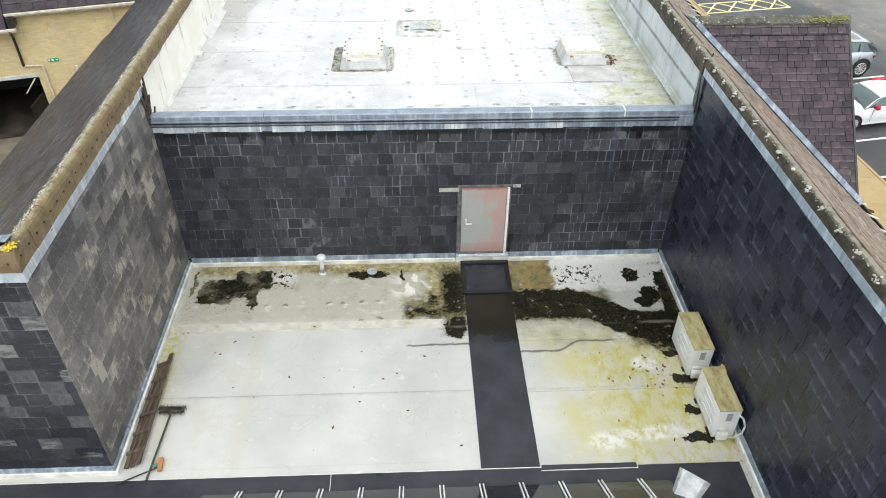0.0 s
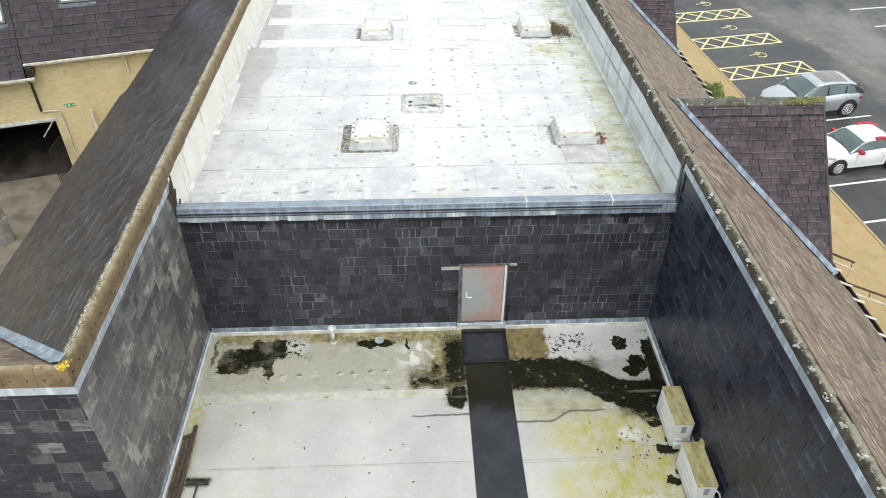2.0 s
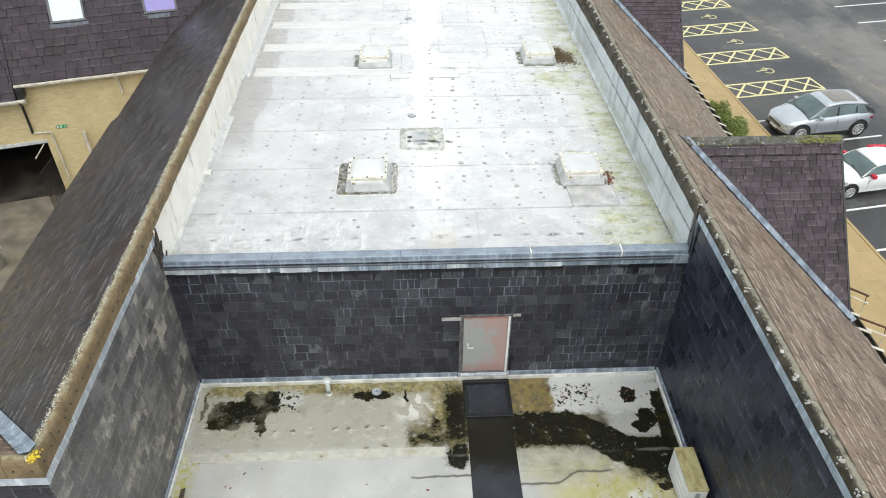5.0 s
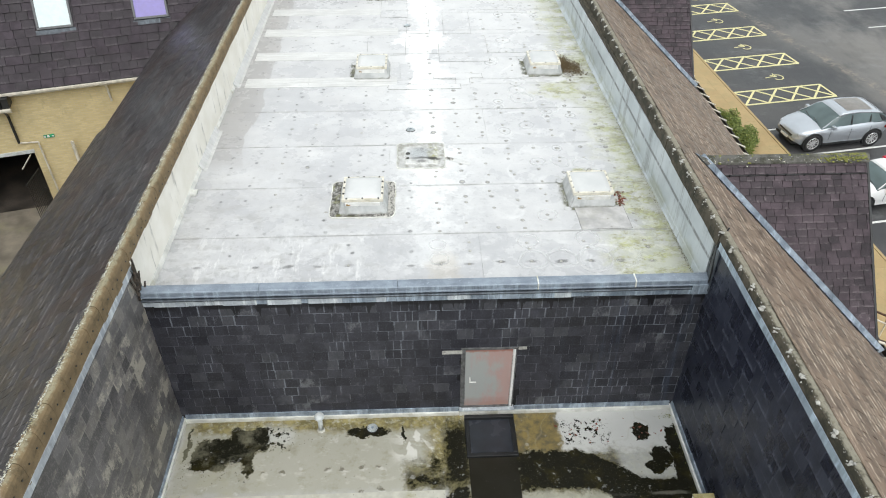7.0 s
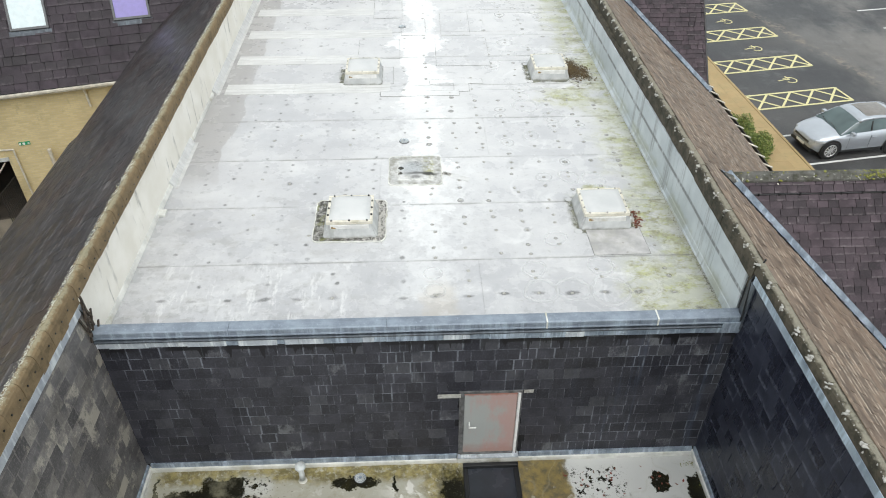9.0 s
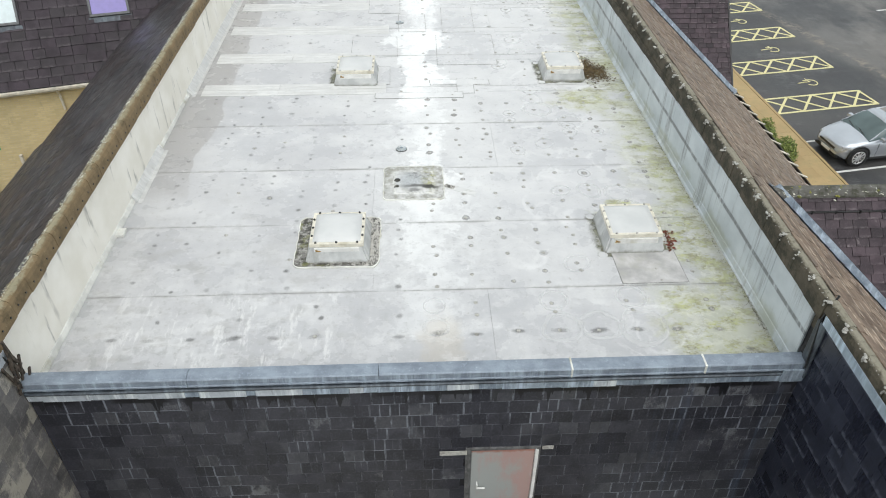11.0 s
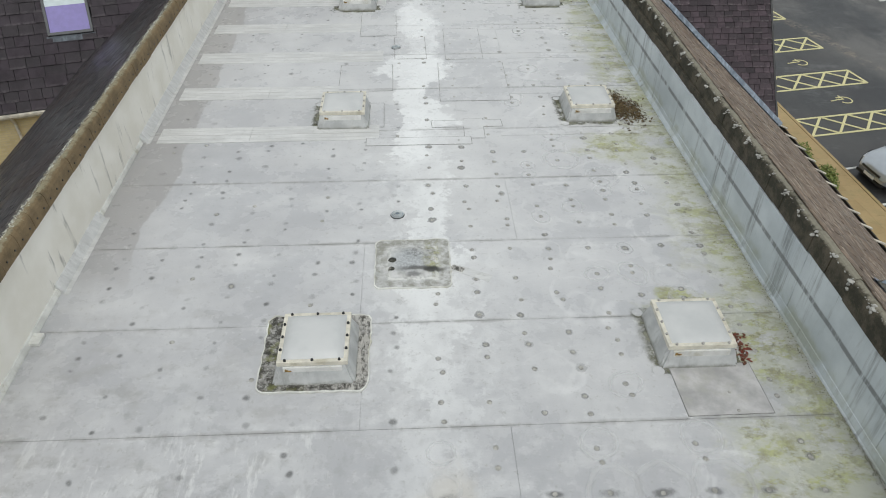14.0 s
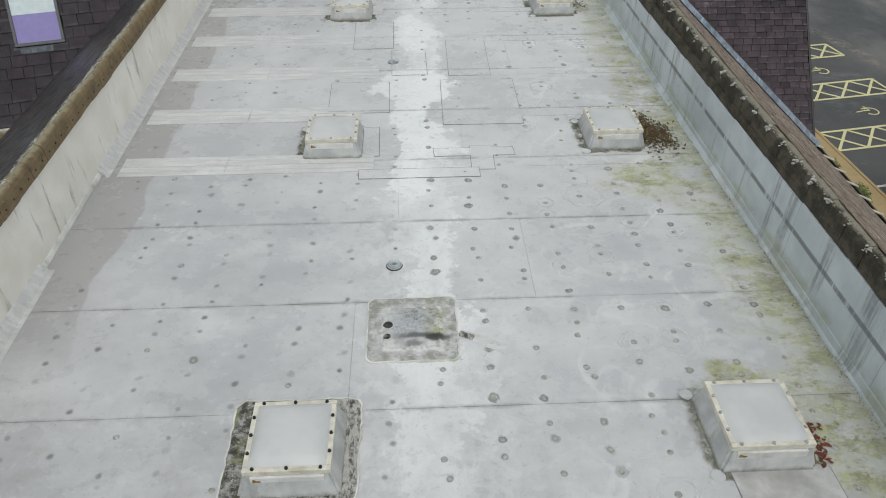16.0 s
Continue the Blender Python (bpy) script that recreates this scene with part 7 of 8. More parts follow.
# ---- air conditioning units ----
def ac_unit(y, label):
    e = thing("air_conditioner", Matrix.Translation((4.07, y, 0.03)), label, "air conditioner", "outdoor units beside the wall")
    w, l, h = 0.36, 0.93, 0.65
    part("casing", boxed(-w / 2, w / 2, -l / 2, l / 2, 0, h, bevel=0.015), M_AC, e)
    part("top_panel", boxed(-w / 2 - 0.006, w / 2 + 0.006, -l / 2 - 0.006, l / 2 + 0.006, h, h + 0.022, bevel=0.006), M_AC_TOP, e, "algae-stained yellow-brown top")
    bm = bmesh.new()
    for k in range(13):
        box(bm, -w / 2 - 0.014, -w / 2 - 0.004, -l / 2 + 0.12 + 0.045 * k, -l / 2 + 0.135 + 0.045 * k, 0.08, h - 0.08)
    for k in range(4):
        box(bm, -w / 2 - 0.016, -w / 2 - 0.003, -l / 2 + 0.1, -l / 2 + 0.7, 0.08 + 0.145 * k, 0.095 + 0.145 * k)
    part("fan_grille", bm, M_AC, e, "white fan guard")
    bm = bmesh.new()
    rod(bm, (-w / 2 - 0.001, -0.06, h / 2), (-w / 2 - 0.006, -0.06, h / 2), 0.24, n=28)
    part("fan", bm, M_AC, e, "white fan disc")
    part("cover_seam", boxed(-w / 2 - 0.004, -w / 2, -l / 2 + 0.02, l / 2 - 0.02, h - 0.06, h - 0.045), M_WHITE_PAINT, e)
    part("side_grille", boxed(-0.045, 0.05, -l / 2 - 0.006, -l / 2, h - 0.24, h - 0.06, bevel=0.003), plain("grey_louvre", (0.33, 0.35, 0.35), 0.5), e, "grey louvred panel")
    bm = box(bmesh.new(), -0.13, 0.05, -l / 2 - 0.085, -l / 2, 0.0, 0.17, bevel=0.03)
    part("valve_cover", bm, M_WHITE_PLASTIC, e, "white valve cover")
    bm = box(bmesh.new(), -0.12, 0.04, -l / 2 - 0.04, -l / 2, 0.175, 0.25, bevel=0.01)
    part("valve_cover", bm, M_WHITE_PLASTIC, e)
    for yy in (-0.3, 0.3):
        part("foot", boxed(-w / 2 - 0.03, w / 2 + 0.02, yy - 0.05, yy + 0.05, -0.028, -0.001, bevel=0.006), M_RUBBER, e, "black rubber foot block")
    return e


ac_unit(-2.95, "white outdoor air conditioning unit, algae-stained top, on rubber feet")
lower_ac = ac_unit(-4.28, "white outdoor air conditioning unit with a looped pipe")
bm = bmesh.new()
pts = [(0.15, -0.46, 0.55), (0.22, -0.5, 0.5), (0.27, -0.54, 0.36), (0.25, -0.56, 0.2), (0.14, -0.56, 0.1), (-0.03, -0.52, 0.08)]
for a, b in zip(pts, pts[1:]):
    rod(bm, a, b, 0.016)
shade(part("pipe", bm, M_WHITE_PLASTIC, lower_ac, "white insulated pipe loop"))
foam = thing("wall_bracket", Matrix.Translation((XR - 0.05, -3.76, 0.47)), "yellowed foam lump on the slate wall", "foam lump")
store = ([], [])
rng = random.Random(4)
for k in range(7):
    crumb(store, rng.gauss(0, 0.015), rng.gauss(0, 0.03), rng.gauss(0, 0.05), rng.uniform(0.045, 0.075), rng)
crumbs("lump", store, M_FOAM, foam, "yellowed foam")

# ---- ladder board and brooms by the side wall ----
lad = thing("roof_ladder", Matrix.Translation((-5.5, -3.85, 0.02)) @ Euler((0, radians(-24), radians(1.5))).to_matrix().to_4x4(), "rotten wooden roof ladder lying against the slate wall", "ladder")
for x in (-0.17, -0.06, 0.05, 0.16):
    part("rail", boxed(x - 0.042, x + 0.042, -1.15 + 0.1 * abs(x), 1.0 + (0.22 if abs(x) > 0.1 else 0.0), 0.0, 0.035, bevel=0.005), M_WOOD, lad)
for k in range(6):
    part("rung", boxed(-0.21, 0.24, -0.9 + 0.37 * k, -0.84 + 0.37 * k, 0.036, 0.07, bevel=0.005), M_WOOD, lad)
part("roof_hook", boxed(-0.232, -0.215, -1.1, 1.0, 0.0, 0.05), M_LEAD_DARK, lad)
broom = thing("broom", Matrix.Translation((-5.07, -3.9, 0.04)) @ Matrix.Rotation(radians(-2), 4, "Z"), "old broom with a mossy bristle head lying on the roof", "broom")
bm = bmesh.new()
rod(bm, (0, 0, 0.04), (-0.02, -1.35, 0.02), 0.017)
part("handle", bm, plain("mossy_broom_handle", (0.06, 0.06, 0.035), 0.7, vary=0.3, scale=9), broom, "dark green mossy handle")
part("head", boxed(-0.22, 0.2, -0.05, 0.05, 0.0, 0.07, bevel=0.03), M_GRIME, broom, "dark mossy broom head")
bm = bmesh.new()
rng = random.Random(8)
for k in range(160):
    x, z = rng.uniform(-0.25, 0.22), rng.uniform(0, 0.06)
    e = rng.choice((-1, 1, 1))
    rod(bm, (x, 0.03 * e, z), (x + rng.gauss(0, 0.03), e * (0.075 + rng.uniform(0, 0.03)), z + rng.gauss(0.005, 0.012)), 0.005, 0.002, n=3)
part("bristles", bm, leaf_material("dark_bristles", (0.025, 0.024, 0.014), (0.1, 0.1, 0.03)), broom, "matted mossy bristles")
broom2 = thing("hand_brush", Matrix.Translation((-5.0, -4.98, 0.02)) @ Matrix.Rotation(radians(8), 4, "Z"), "thin-handled brush with a faded orange head", "brush")
part("head", boxed(-0.035, 0.04, -0.1, 0.14, 0.0, 0.06, bevel=0.012), M_ORANGE_PLASTIC, broom2)
bm = bmesh.new()
rod(bm, (-0.03, -0.03, 0.03), (-0.62, -0.22, 0.015), 0.012)
part("handle", bm, M_RUBBER, broom2)
bm = bmesh.new()
rod(bm, (-0.1, 0.0, 0.03), (-0.04, 0.02, 0.04), 0.03)
part("collar", bm, plain("teal_plastic", (0.05, 0.2, 0.17), 0.5), broom2)

# ---- glazed ridge light behind the walkway ----
lan = thing("ridge_rooflight", Matrix.Translation((0, -5.57, 0.014)), "low dark-glazed ridge rooflight with white glazing bars", "rooflight")
bm = bmesh.new()
prism(bm, [(0.0, 0.0), (0.0, 0.09), (-0.56, 0.48), (-0.62, 0.48), (-1.18, 0.09), (-1.18, 0.0)], "x", -4.2, 2.95)
part("glazing", bm, M_DARK_GLASS, lan, "dark wet glazing")
slope = math.atan2(0.39, 0.56)
for k in range(11):
    for dx in (-0.028, 0.028):
        x = 2.48 - 0.612 * k + dx
        bm = box(bmesh.new(), x - 0.011, x + 0.011, -0.7, 0.03, 0.0, 0.03, bevel=0.004, m=Matrix.Translation((0, 0.0, 0.095)) @ Matrix.Rotation(-slope, 4, "X"))
        part("glazing_bar", bm, M_WHITE_PAINT, lan)
bm = bmesh.new()
bmesh.ops.create_cone(bm, cap_ends=True, segments=8, radius1=0.17, radius2=0.24, depth=0.5, matrix=Matrix.Translation((3.06, -0.36, 0.36)) @ Vector((0.5, 0.6, 0.6)).to_track_quat("Z", "Y").to_matrix().to_4x4())
part("end_cap", bm, plain("translucent_grey_plastic", (0.5, 0.52, 0.52), 0.25), lan, "pale grey plastic end cap")

# ---- neighbouring building across the yard ----
TURN = math.radians(15.4)
nb = thing("neighbour_building", Matrix.Translation((-15.555, 16.471, 0)) @ Matrix.Rotation(TURN, 4, "Z"), "buff brick building with steep purple slate roof and skylights", "building")
OPEN0, OPEN1, OPENZ = -6.0, -0.7, -3.24
bm = bmesh.new()
for d in ((-14, OPEN0, 0, 0.3, YARD, -0.6), (OPEN1, 16, 0, 0.3, YARD, -0.6), (OPEN0, OPEN1, 0, 0.3, OPENZ, -0.6)):
    box(bm, *d)
part("wall", bm, M_BRICK, nb, "buff yellow brick wall")
part("lintel", boxed(OPEN0 - 0.1, OPEN1 + 0.03, -0.06, 0.1, OPENZ, OPENZ + 0.14, bevel=0.01), M_GREY_PLASTIC, nb, "pale grey shutter box")
bm = bmesh.new()
for d in ((OPEN0, OPEN1, 5.0, 5.1, YARD, OPENZ), (OPEN0 - 0.1, OPEN0, 0.3, 5, YARD, OPENZ), (OPEN1, OPEN1 + 0.1, 0.3, 5, YARD, OPENZ), (OPEN0, OPEN1, 0.3, 5, OPENZ, OPENZ + 0.1)):
    box(bm, *d)
part("store_interior", bm, M_INSIDE, nb)
part("store_floor", boxed(OPEN0, OPEN1, 0.0, 5.0, YARD, YARD + 0.012), plain("dark_store_floor", (0.045, 0.036, 0.028), 0.7, vary=0.35, scale=1.5), nb, "dark brown store floor")
NSL = math.atan(1.5)
NZ = -0.5
bm = bmesh.new()
prism(bm, [(-0.25, NZ), (4.5, NZ + 4.75 * 1.5), (9.2, NZ), (9.2, NZ - 0.1), (-0.25, NZ - 0.1)], "x", -1.05, 16)
part("roof", bm, M_UNDERLAY, nb)
bm = bmesh.new()
prism(bm, [(-0.6, -1.0), (4.48, -1.0 + 5.08 * 1.5), (9.2, -1.0), (9.2, -1.1), (-0.6, -1.1)], "x", -14, -1.06)
part("roof", bm, M_UNDERLAY, nb)
for x0, x1, y, z in ((-1.05, 16, -0.36, -0.6), (-14, -0.74, -0.7, -1.08)):
    part("gutter", boxed(x0, x1, y, y + 0.11, z, z + 0.1, bevel=0.025), M_GUTTER, nb, "cream plastic gutter")
    part("fascia", boxed(x0, x1, y + 0.115, y + 0.14, z - 0.08, z + 0.08), M_GUTTER, nb)
part("soffit_end", boxed(-1.0, -0.76, -0.55, -0.001, -1.0, -0.62), M_CAR_DARK, nb)
pts = ((-1.0, -0.6, -1.08), (-1.08, -0.06, -1.5), (-1.08, -0.06, -2.72), (-0.4, -0.06, -2.78), (-0.36, -0.06, YARD))
bm = bmesh.new()
for a, b in zip(pts[:3], pts[1:3]):
    rod(bm, a, b, 0.05)
part("downpipe", bm, M_CAR_DARK, nb, "black downpipe")
bm = bmesh.new()
for a, b in zip(pts[2:], pts[3:]):
    rod(bm, a, b, 0.035)
part("downpipe", bm, M_GUTTER, nb, "cream pipe")
bm = bmesh.new()
rod(bm, (2.7, -0.3, -0.58), (2.7, -0.06, -0.9), 0.045)
rod(bm, (2.7, -0.06, -0.9), (2.72, -0.06, -1.45), 0.045)
part("downpipe", bm, M_GUTTER, nb)
sg = part("exit_sign", boxed(-0.16, 0.24, -0.03, -0.002, -2.68, -2.55, bevel=0.004), M_GREEN_SIGN, nb, "small green exit sign with white marks")
for d in ((-0.14, -0.07, -0.036, -0.031, -2.66, -2.57), (-0.02, 0.06, -0.036, -0.031, -2.66, -2.57), (0.15, 0.22, -0.036, -0.031, -2.64, -2.59)):
    part("sign_mark", boxed(*d), M_WHITE_PAINT, sg)
bm = bmesh.new()
rod(bm, (0.83, -0.2, YARD), (0.83, -0.2, -2.9), 0.07)
part("flue_pipe", bm, M_GUTTER, nb, "pale flue pipe")
gate = new("gate")
gate.parent = nb
gate.matrix_basis = Matrix.Translation((OPEN1 - 0.05, -0.1, YARD)) @ Matrix.Rotation(radians(165), 4, "Z")
for k in range(11):
    bm = bmesh.new()
    rod(bm, (0, 0.12 * k, 0), (0, 0.12 * k, 1.9), 0.014, n=6)
    part("gate_bar", bm, M_GATE, gate)
for z in (0.05, 0.95, 1.88):
    bm = bmesh.new()
    rod(bm, (0, 0, z), (0, 1.3, z), 0.02, n=6)
    part("gate_rail", bm, M_GATE, gate)
bm = bmesh.new()
rod(bm, (-1.35, -0.05, OPENZ - 0.65), (-0.85, -0.05, OPENZ - 0.05), 0.025)
part("shutter_arm", bm, M_GUTTER, nb)


def skylight(u, s, wide, tall, glass_split, low=0.0):
    """A roof window in the neighbour's slope, u along the eaves and s up the slope."""
    e = new("roof_window")
    e.parent = nb
    z0, y0 = (NZ, -0.25) if low == 0 else (-1.0, -0.6)
    e.matrix_basis = Matrix.Translation((u, y0, z0)) @ Matrix.Rotation(NSL, 4, "X") @ Matrix.Translation((0, s, 0.0))
    bm = bmesh.new()
    for d in ((0, wide, 0, 0.09), (0, wide, tall - 0.09, tall), (0, 0.08, 0.091, tall - 0.091), (wide - 0.08, wide, 0.091, tall - 0.091)):
        box(bm, *d, -0.02, 0.11, bevel=0.012)
    part("window_frame", bm, M_FRAME_GREY, e)
    cut = 0.09 + (tall - 0.18) * glass_split
    if glass_split > 0:
        part("blind", boxed(0.081, wide - 0.081, 0.092, cut, 0.06, 0.075), M_BLIND_LILAC, e, "lilac blind")
    part("blind", boxed(0.081, wide - 0.081, cut + 0.002, tall - 0.092, 0.06, 0.075), M_BLIND_SKY, e, "pale blind under painted sky reflection")
    part("sill_flashing", boxed(-0.06, wide + 0.06, -0.19, -0.01, 0.03, 0.055, bevel=0.006), M_LEAD_DARK, e, "lead apron below the frame")


skylight(0.77, 2.13, 1.29, 1.4, 0.0)
skylight(4.25, 2.13, 1.3, 1.4, 0.64)
skylight(-2.6, 2.2, 1.29, 1.4, 0.0, 1.0)

duct = thing("extract_duct", Matrix.Translation((-17.1, 11.3, YARD)), "galvanised steel extract duct in the yard", "duct")
bm = bmesh.new()
rod(bm, (0, 0, 0), (0, 0, 0.9), 0.32, n=20)
part("stack", bm, M_STEEL, duct)
bm = bmesh.new()
rod(bm, (0, 0, 0.9), (0, 0, 1.15), 0.55, 0.5, n=4)
part("base_hood", bm, M_STEEL, duct)
bm = bmesh.new()
rod(bm, (0, 0, 1.15), (0, 0, 1.9), 0.3, n=24)
rod(bm, (0, 0, 1.9), (0, 0, 1.98), 0.42, n=24)
rod(bm, (0, 0, 1.98), (0, 0, 2.15), 0.42, 0.2, n=24)
part("cowl", bm, M_STEEL, duct)


# ---- cars ----
M_ROOF_GLASS = plain("grey_glass_roof", (0.2, 0.185, 0.17), 0.12, 0.1, vary=0.05, relief=0)

def ring_at(x, half, z0, z1, shoulder, tuck):
    """Half a cross-section of a car body, from sill to centre line."""
    return [(x, half - tuck, z0), (x, half, z0 + 0.12), (x, half, z0 + (z1 - z0) * 0.55), (x, half - 0.015, z1 - shoulder), (x, half - 0.09, z1 - 0.01), (x, half * 0.5, z1 + 0.02), (x, 0, z1 + 0.03)]


def loft(rows, close=True):
    """A body skinned over half cross-sections, mirrored about y = 0."""
    bm = bmesh.new()
    full = [r + [(x, -y, z) for x, y, z in r[-2::-1]] for r in rows]
    vs = [[bm.verts.new(c) for c in r] for r in full]
    for a, b in zip(vs, vs[1:]):
        for i in range(len(a) - 1):
            bm.faces.new((a[i], a[i + 1], b[i + 1], b[i]))
        bm.faces.new((a[-1], a[0], b[0], b[-1]))
    if close:
        bm.faces.new(vs[0][::-1])
        bm.faces.new(vs[-1])
    bmesh.ops.recalc_face_normals(bm, faces=bm.faces)
    return bm


def wheel(parent, x, y, r, w):
    e = new("wheel")
    e.parent = parent
    e.matrix_basis = Matrix.Translation((x, y, r))
    bm = bmesh.new()
    n = 28
    prof = [(r * 0.68, -w / 2), (r * 0.95, -w / 2), (r, -w / 2 + 0.03), (r, w / 2 - 0.03), (r * 0.95, w / 2), (r * 0.68, w / 2)]
    vs = [[bm.verts.new((p * math.cos(2 * math.pi * k / n), o, p * math.sin(2 * math.pi * k / n))) for p, o in prof] for k in range(n)]
    for k in range(n):
        a, b = vs[k], vs[(k + 1) % n]
        for i in range(len(prof)):
            j = (i + 1) % len(prof)
            bm.faces.new((a[i], a[j], b[j], b[i]))
    bmesh.ops.recalc_face_normals(bm, faces=bm.faces)
    shade(part("tyre", bm, M_TYRE, e))
    bm = bmesh.new()
    sgn = 1 if y > 0 else -1
    o = sgn * w * 0.47
    for k in range(10):
        box(bm, 0.03, r * 0.66, -0.012, 0.012, -0.022, 0.022, m=Matrix.Translation((0, o, 0)) @ Matrix.Rotation(2 * math.pi * k / 10, 4, "Y"))
    rod(bm, (0, o - 0.025, 0), (0, o + 0.025, 0), 0.06, n=14)
    for k in range(24):
        a, b = 2 * math.pi * k / 24, 2 * math.pi * (k + 1) / 24
        rod(bm, (r * 0.66 * math.cos(a), o, r * 0.66 * math.sin(a)), (r * 0.66 * math.cos(b), o, r * 0.66 * math.sin(b)), 0.02, n=5)
    part("rim", bm, M_ALLOY, e, "silver spoked alloy rim")
    bm = bmesh.new()
    rod(bm, (0, -w * 0.2, 0), (0, w * 0.2, 0), r * 0.67, n=24)
    part("hub", bm, M_CAR_DARK, e)


def smooth_curve(points, x):
    for (x0, v0), (x1, v1) in zip(points, points[1:]):
        if x <= x1:
            t = (x - x0) / (x1 - x0)
            t = t * t * (3 - 2 * t)
            return v0 + (v1 - v0) * t
    return points[-1][1]


def car(m, label, spec):
    e = thing("car", m, label, "car", "parked cars")
    L, W, r, base, front = spec["length"], spec["width"], spec["wheel"], spec["base"], spec["front"]
    xs = [L * k / 26 for k in range(27)]
    rows = []
    for x in xs:
        half = smooth_curve([(0, W * 0.33), (0.14, W * 0.41), (0.5, W * 0.475), (1.2, W * 0.5), (L - 1.0, W * 0.5), (L - 0.25, W * 0.455), (L, W * 0.38)], x)
        z1 = smooth_curve(spec["belt"], x)
        z0 = smooth_curve([(0, 0.4), (0.4, 0.24), (L - 0.5, 0.26), (L, 0.45)], x)
        rows.append(ring_at(x, half, z0, z1, 0.1, 0.06))
    body = shade(part("body", loft(rows), spec["paint"], e))
    mod = body.modifiers.new("edge", "EDGE_SPLIT")
    mod.split_angle = radians(50)
    # cabin glass, roof skin and pillars
    cab = spec["cabin"]
    rows = []
    n = 16
    x0, x1 = cab[0][0], cab[-1][0]
    for k in range(n + 1):
        x = x0 + (x1 - x0) * k / n
        z = smooth_curve(cab, x)
        zb = smooth_curve(spec["belt"], x) - 0.03
        hb = W * 0.455
        rise = max(z - zb, 0.02)
        hr = hb - 0.36 * rise
        rows.append([(x, hb, zb), (x, hb - 0.02, zb + 0.05 * rise), (x, hr + 0.05, zb + rise * 0.86), (x, hr - 0.04, zb + rise * 0.96), (x, hr * 0.55, z), (x, 0, z + 0.01)])
    shade(part("glass", loft(rows), M_CAR_GLASS, e, "dark tinted windows"))
    top = [rr for rr in rows if spec["roof"][0] <= rr[0][0] <= spec["roof"][1]]
    skin = [[(x, y * 1.012, z + 0.012) for x, y, z in (rr[2], rr[3], rr[4], rr[5])] for rr in top]
    shade(part("roof_panel", loft(skin), spec["roof_paint"], e))
    if "roof_glass" in spec:
        g0, g1 = spec["roof_glass"]
        pane = [[(x, y * 0.86, z + 0.022) for x, y, z in (rr[3], rr[4], rr[5])] for rr in top if g0 <= rr[0][0] <= g1]
        part("roof_glass", loft(pane), M_ROOF_GLASS, e, "brown-grey glass roof panel")
    if "rail" in spec:
        for sgn in (-1, 1):
            bm = bmesh.new()
            pts = [(rr[3][0], sgn * (rr[3][1] + 0.03), rr[3][2] + 0.005) for rr in rows[7:-2]]
            for a, b in zip(pts, pts[1:]):
                rod(bm, a, b, 0.075, n=10)
            shade(part("roof_rail", bm, spec["rail"], e, "red roof rail stripe"))
    screen = (cab[0][0] + 0.05, spec["roof"][0] + 0.06, 0.09)
    for px0, px1, ww in [screen] + spec["pillars"]:
        for sgn in (-1, 1):
            bm = bmesh.new()
            zb, zt = smooth_curve(spec["belt"], px0) + 0.02, smooth_curve(cab, px1)
            rise = zt - zb
            hb, hr = W * 0.455, W * 0.455 - 0.36 * rise
            p, q = Vector((px0, sgn * (hb + 0.004), zb)), Vector((px1, sgn * (hr + 0.012), zb + rise * 0.93))
            d = Vector((ww / 2, 0, 0))
            o = Vector((0, sgn * 0.02, 0.01))
            vs = [bm.verts.new(c) for c in (p - d, p + d, q + d, q - d, p - d - o, p + d - o, q + d - o, q - d - o)]
            for f in BOX_FACES:
                bm.faces.new([vs[i] for i in f])
            bmesh.ops.recalc_face_normals(bm, faces=bm.faces)
            part("pillar", bm, spec["paint"] if px0 == screen[0] else spec["pillar_paint"], e)
    for x in (front, front + base):
        for sgn in (-1, 1):
            wheel(e, x, sgn * (W / 2 - 0.08), r, 0.22)
            bm = bmesh.new()
            arc = [math.radians(-8 + 196 * k / 16) for k in range(17)]
            loop = [(x + (r + 0.075) * math.cos(a), r + (r + 0.075) * math.sin(a)) for a in arc] + [(x + (r + 0.02) * math.cos(a), r + (r + 0.02) * math.sin(a)) for a in arc[::-1]]
            rims = [[bm.verts.new((px, sgn * (W / 2 + o), pz)) for px, pz in loop] for o in (-0.04, 0.018)]
            for i in range(34):
                j = (i + 1) % 34
                bm.faces.new((rims[0][i], rims[0][j], rims[1][j], rims[1][i]))
            for i in range(16):
                for q in rims:
                    bm.faces.new((q[i], q[i + 1], q[32 - i], q[33 - i]))
            bmesh.ops.recalc_face_normals(bm, faces=bm.faces)
            part("wheel_arch", bm, spec["arch"], e, "dark wheel arch trim")
            bm = bmesh.new()
            rod(bm, (x, sgn * (W / 2 - 0.16), r), (x, sgn * (W / 2 + 0.004), r), r + 0.03, n=26)
            part("wheel_well", bm, M_CAR_DARK, e)
    for sgn in (-1, 1):
        bm = box(bmesh.new(), -0.08, 0.08, -0.11, 0.1, -0.07, 0.07, bevel=0.03, m=Matrix.Translation((spec["mirror"], sgn * (W / 2 + 0.06), smooth_curve(spec["belt"], spec["mirror"]) + 0.06)))
        part("wing_mirror", bm, spec["mirror_paint"], e)
        bm = box(bmesh.new(), -0.17, 0.2, -0.07, 0.07, -0.05, 0.045, bevel=0.03, m=Matrix.Translation((0.3, sgn * W * 0.395, spec["lamp"] + 0.0)) @ Matrix.Rotation(sgn * 0.5, 4, "Z"))
        part("headlight", bm, M_LAMP_GLASS, e)
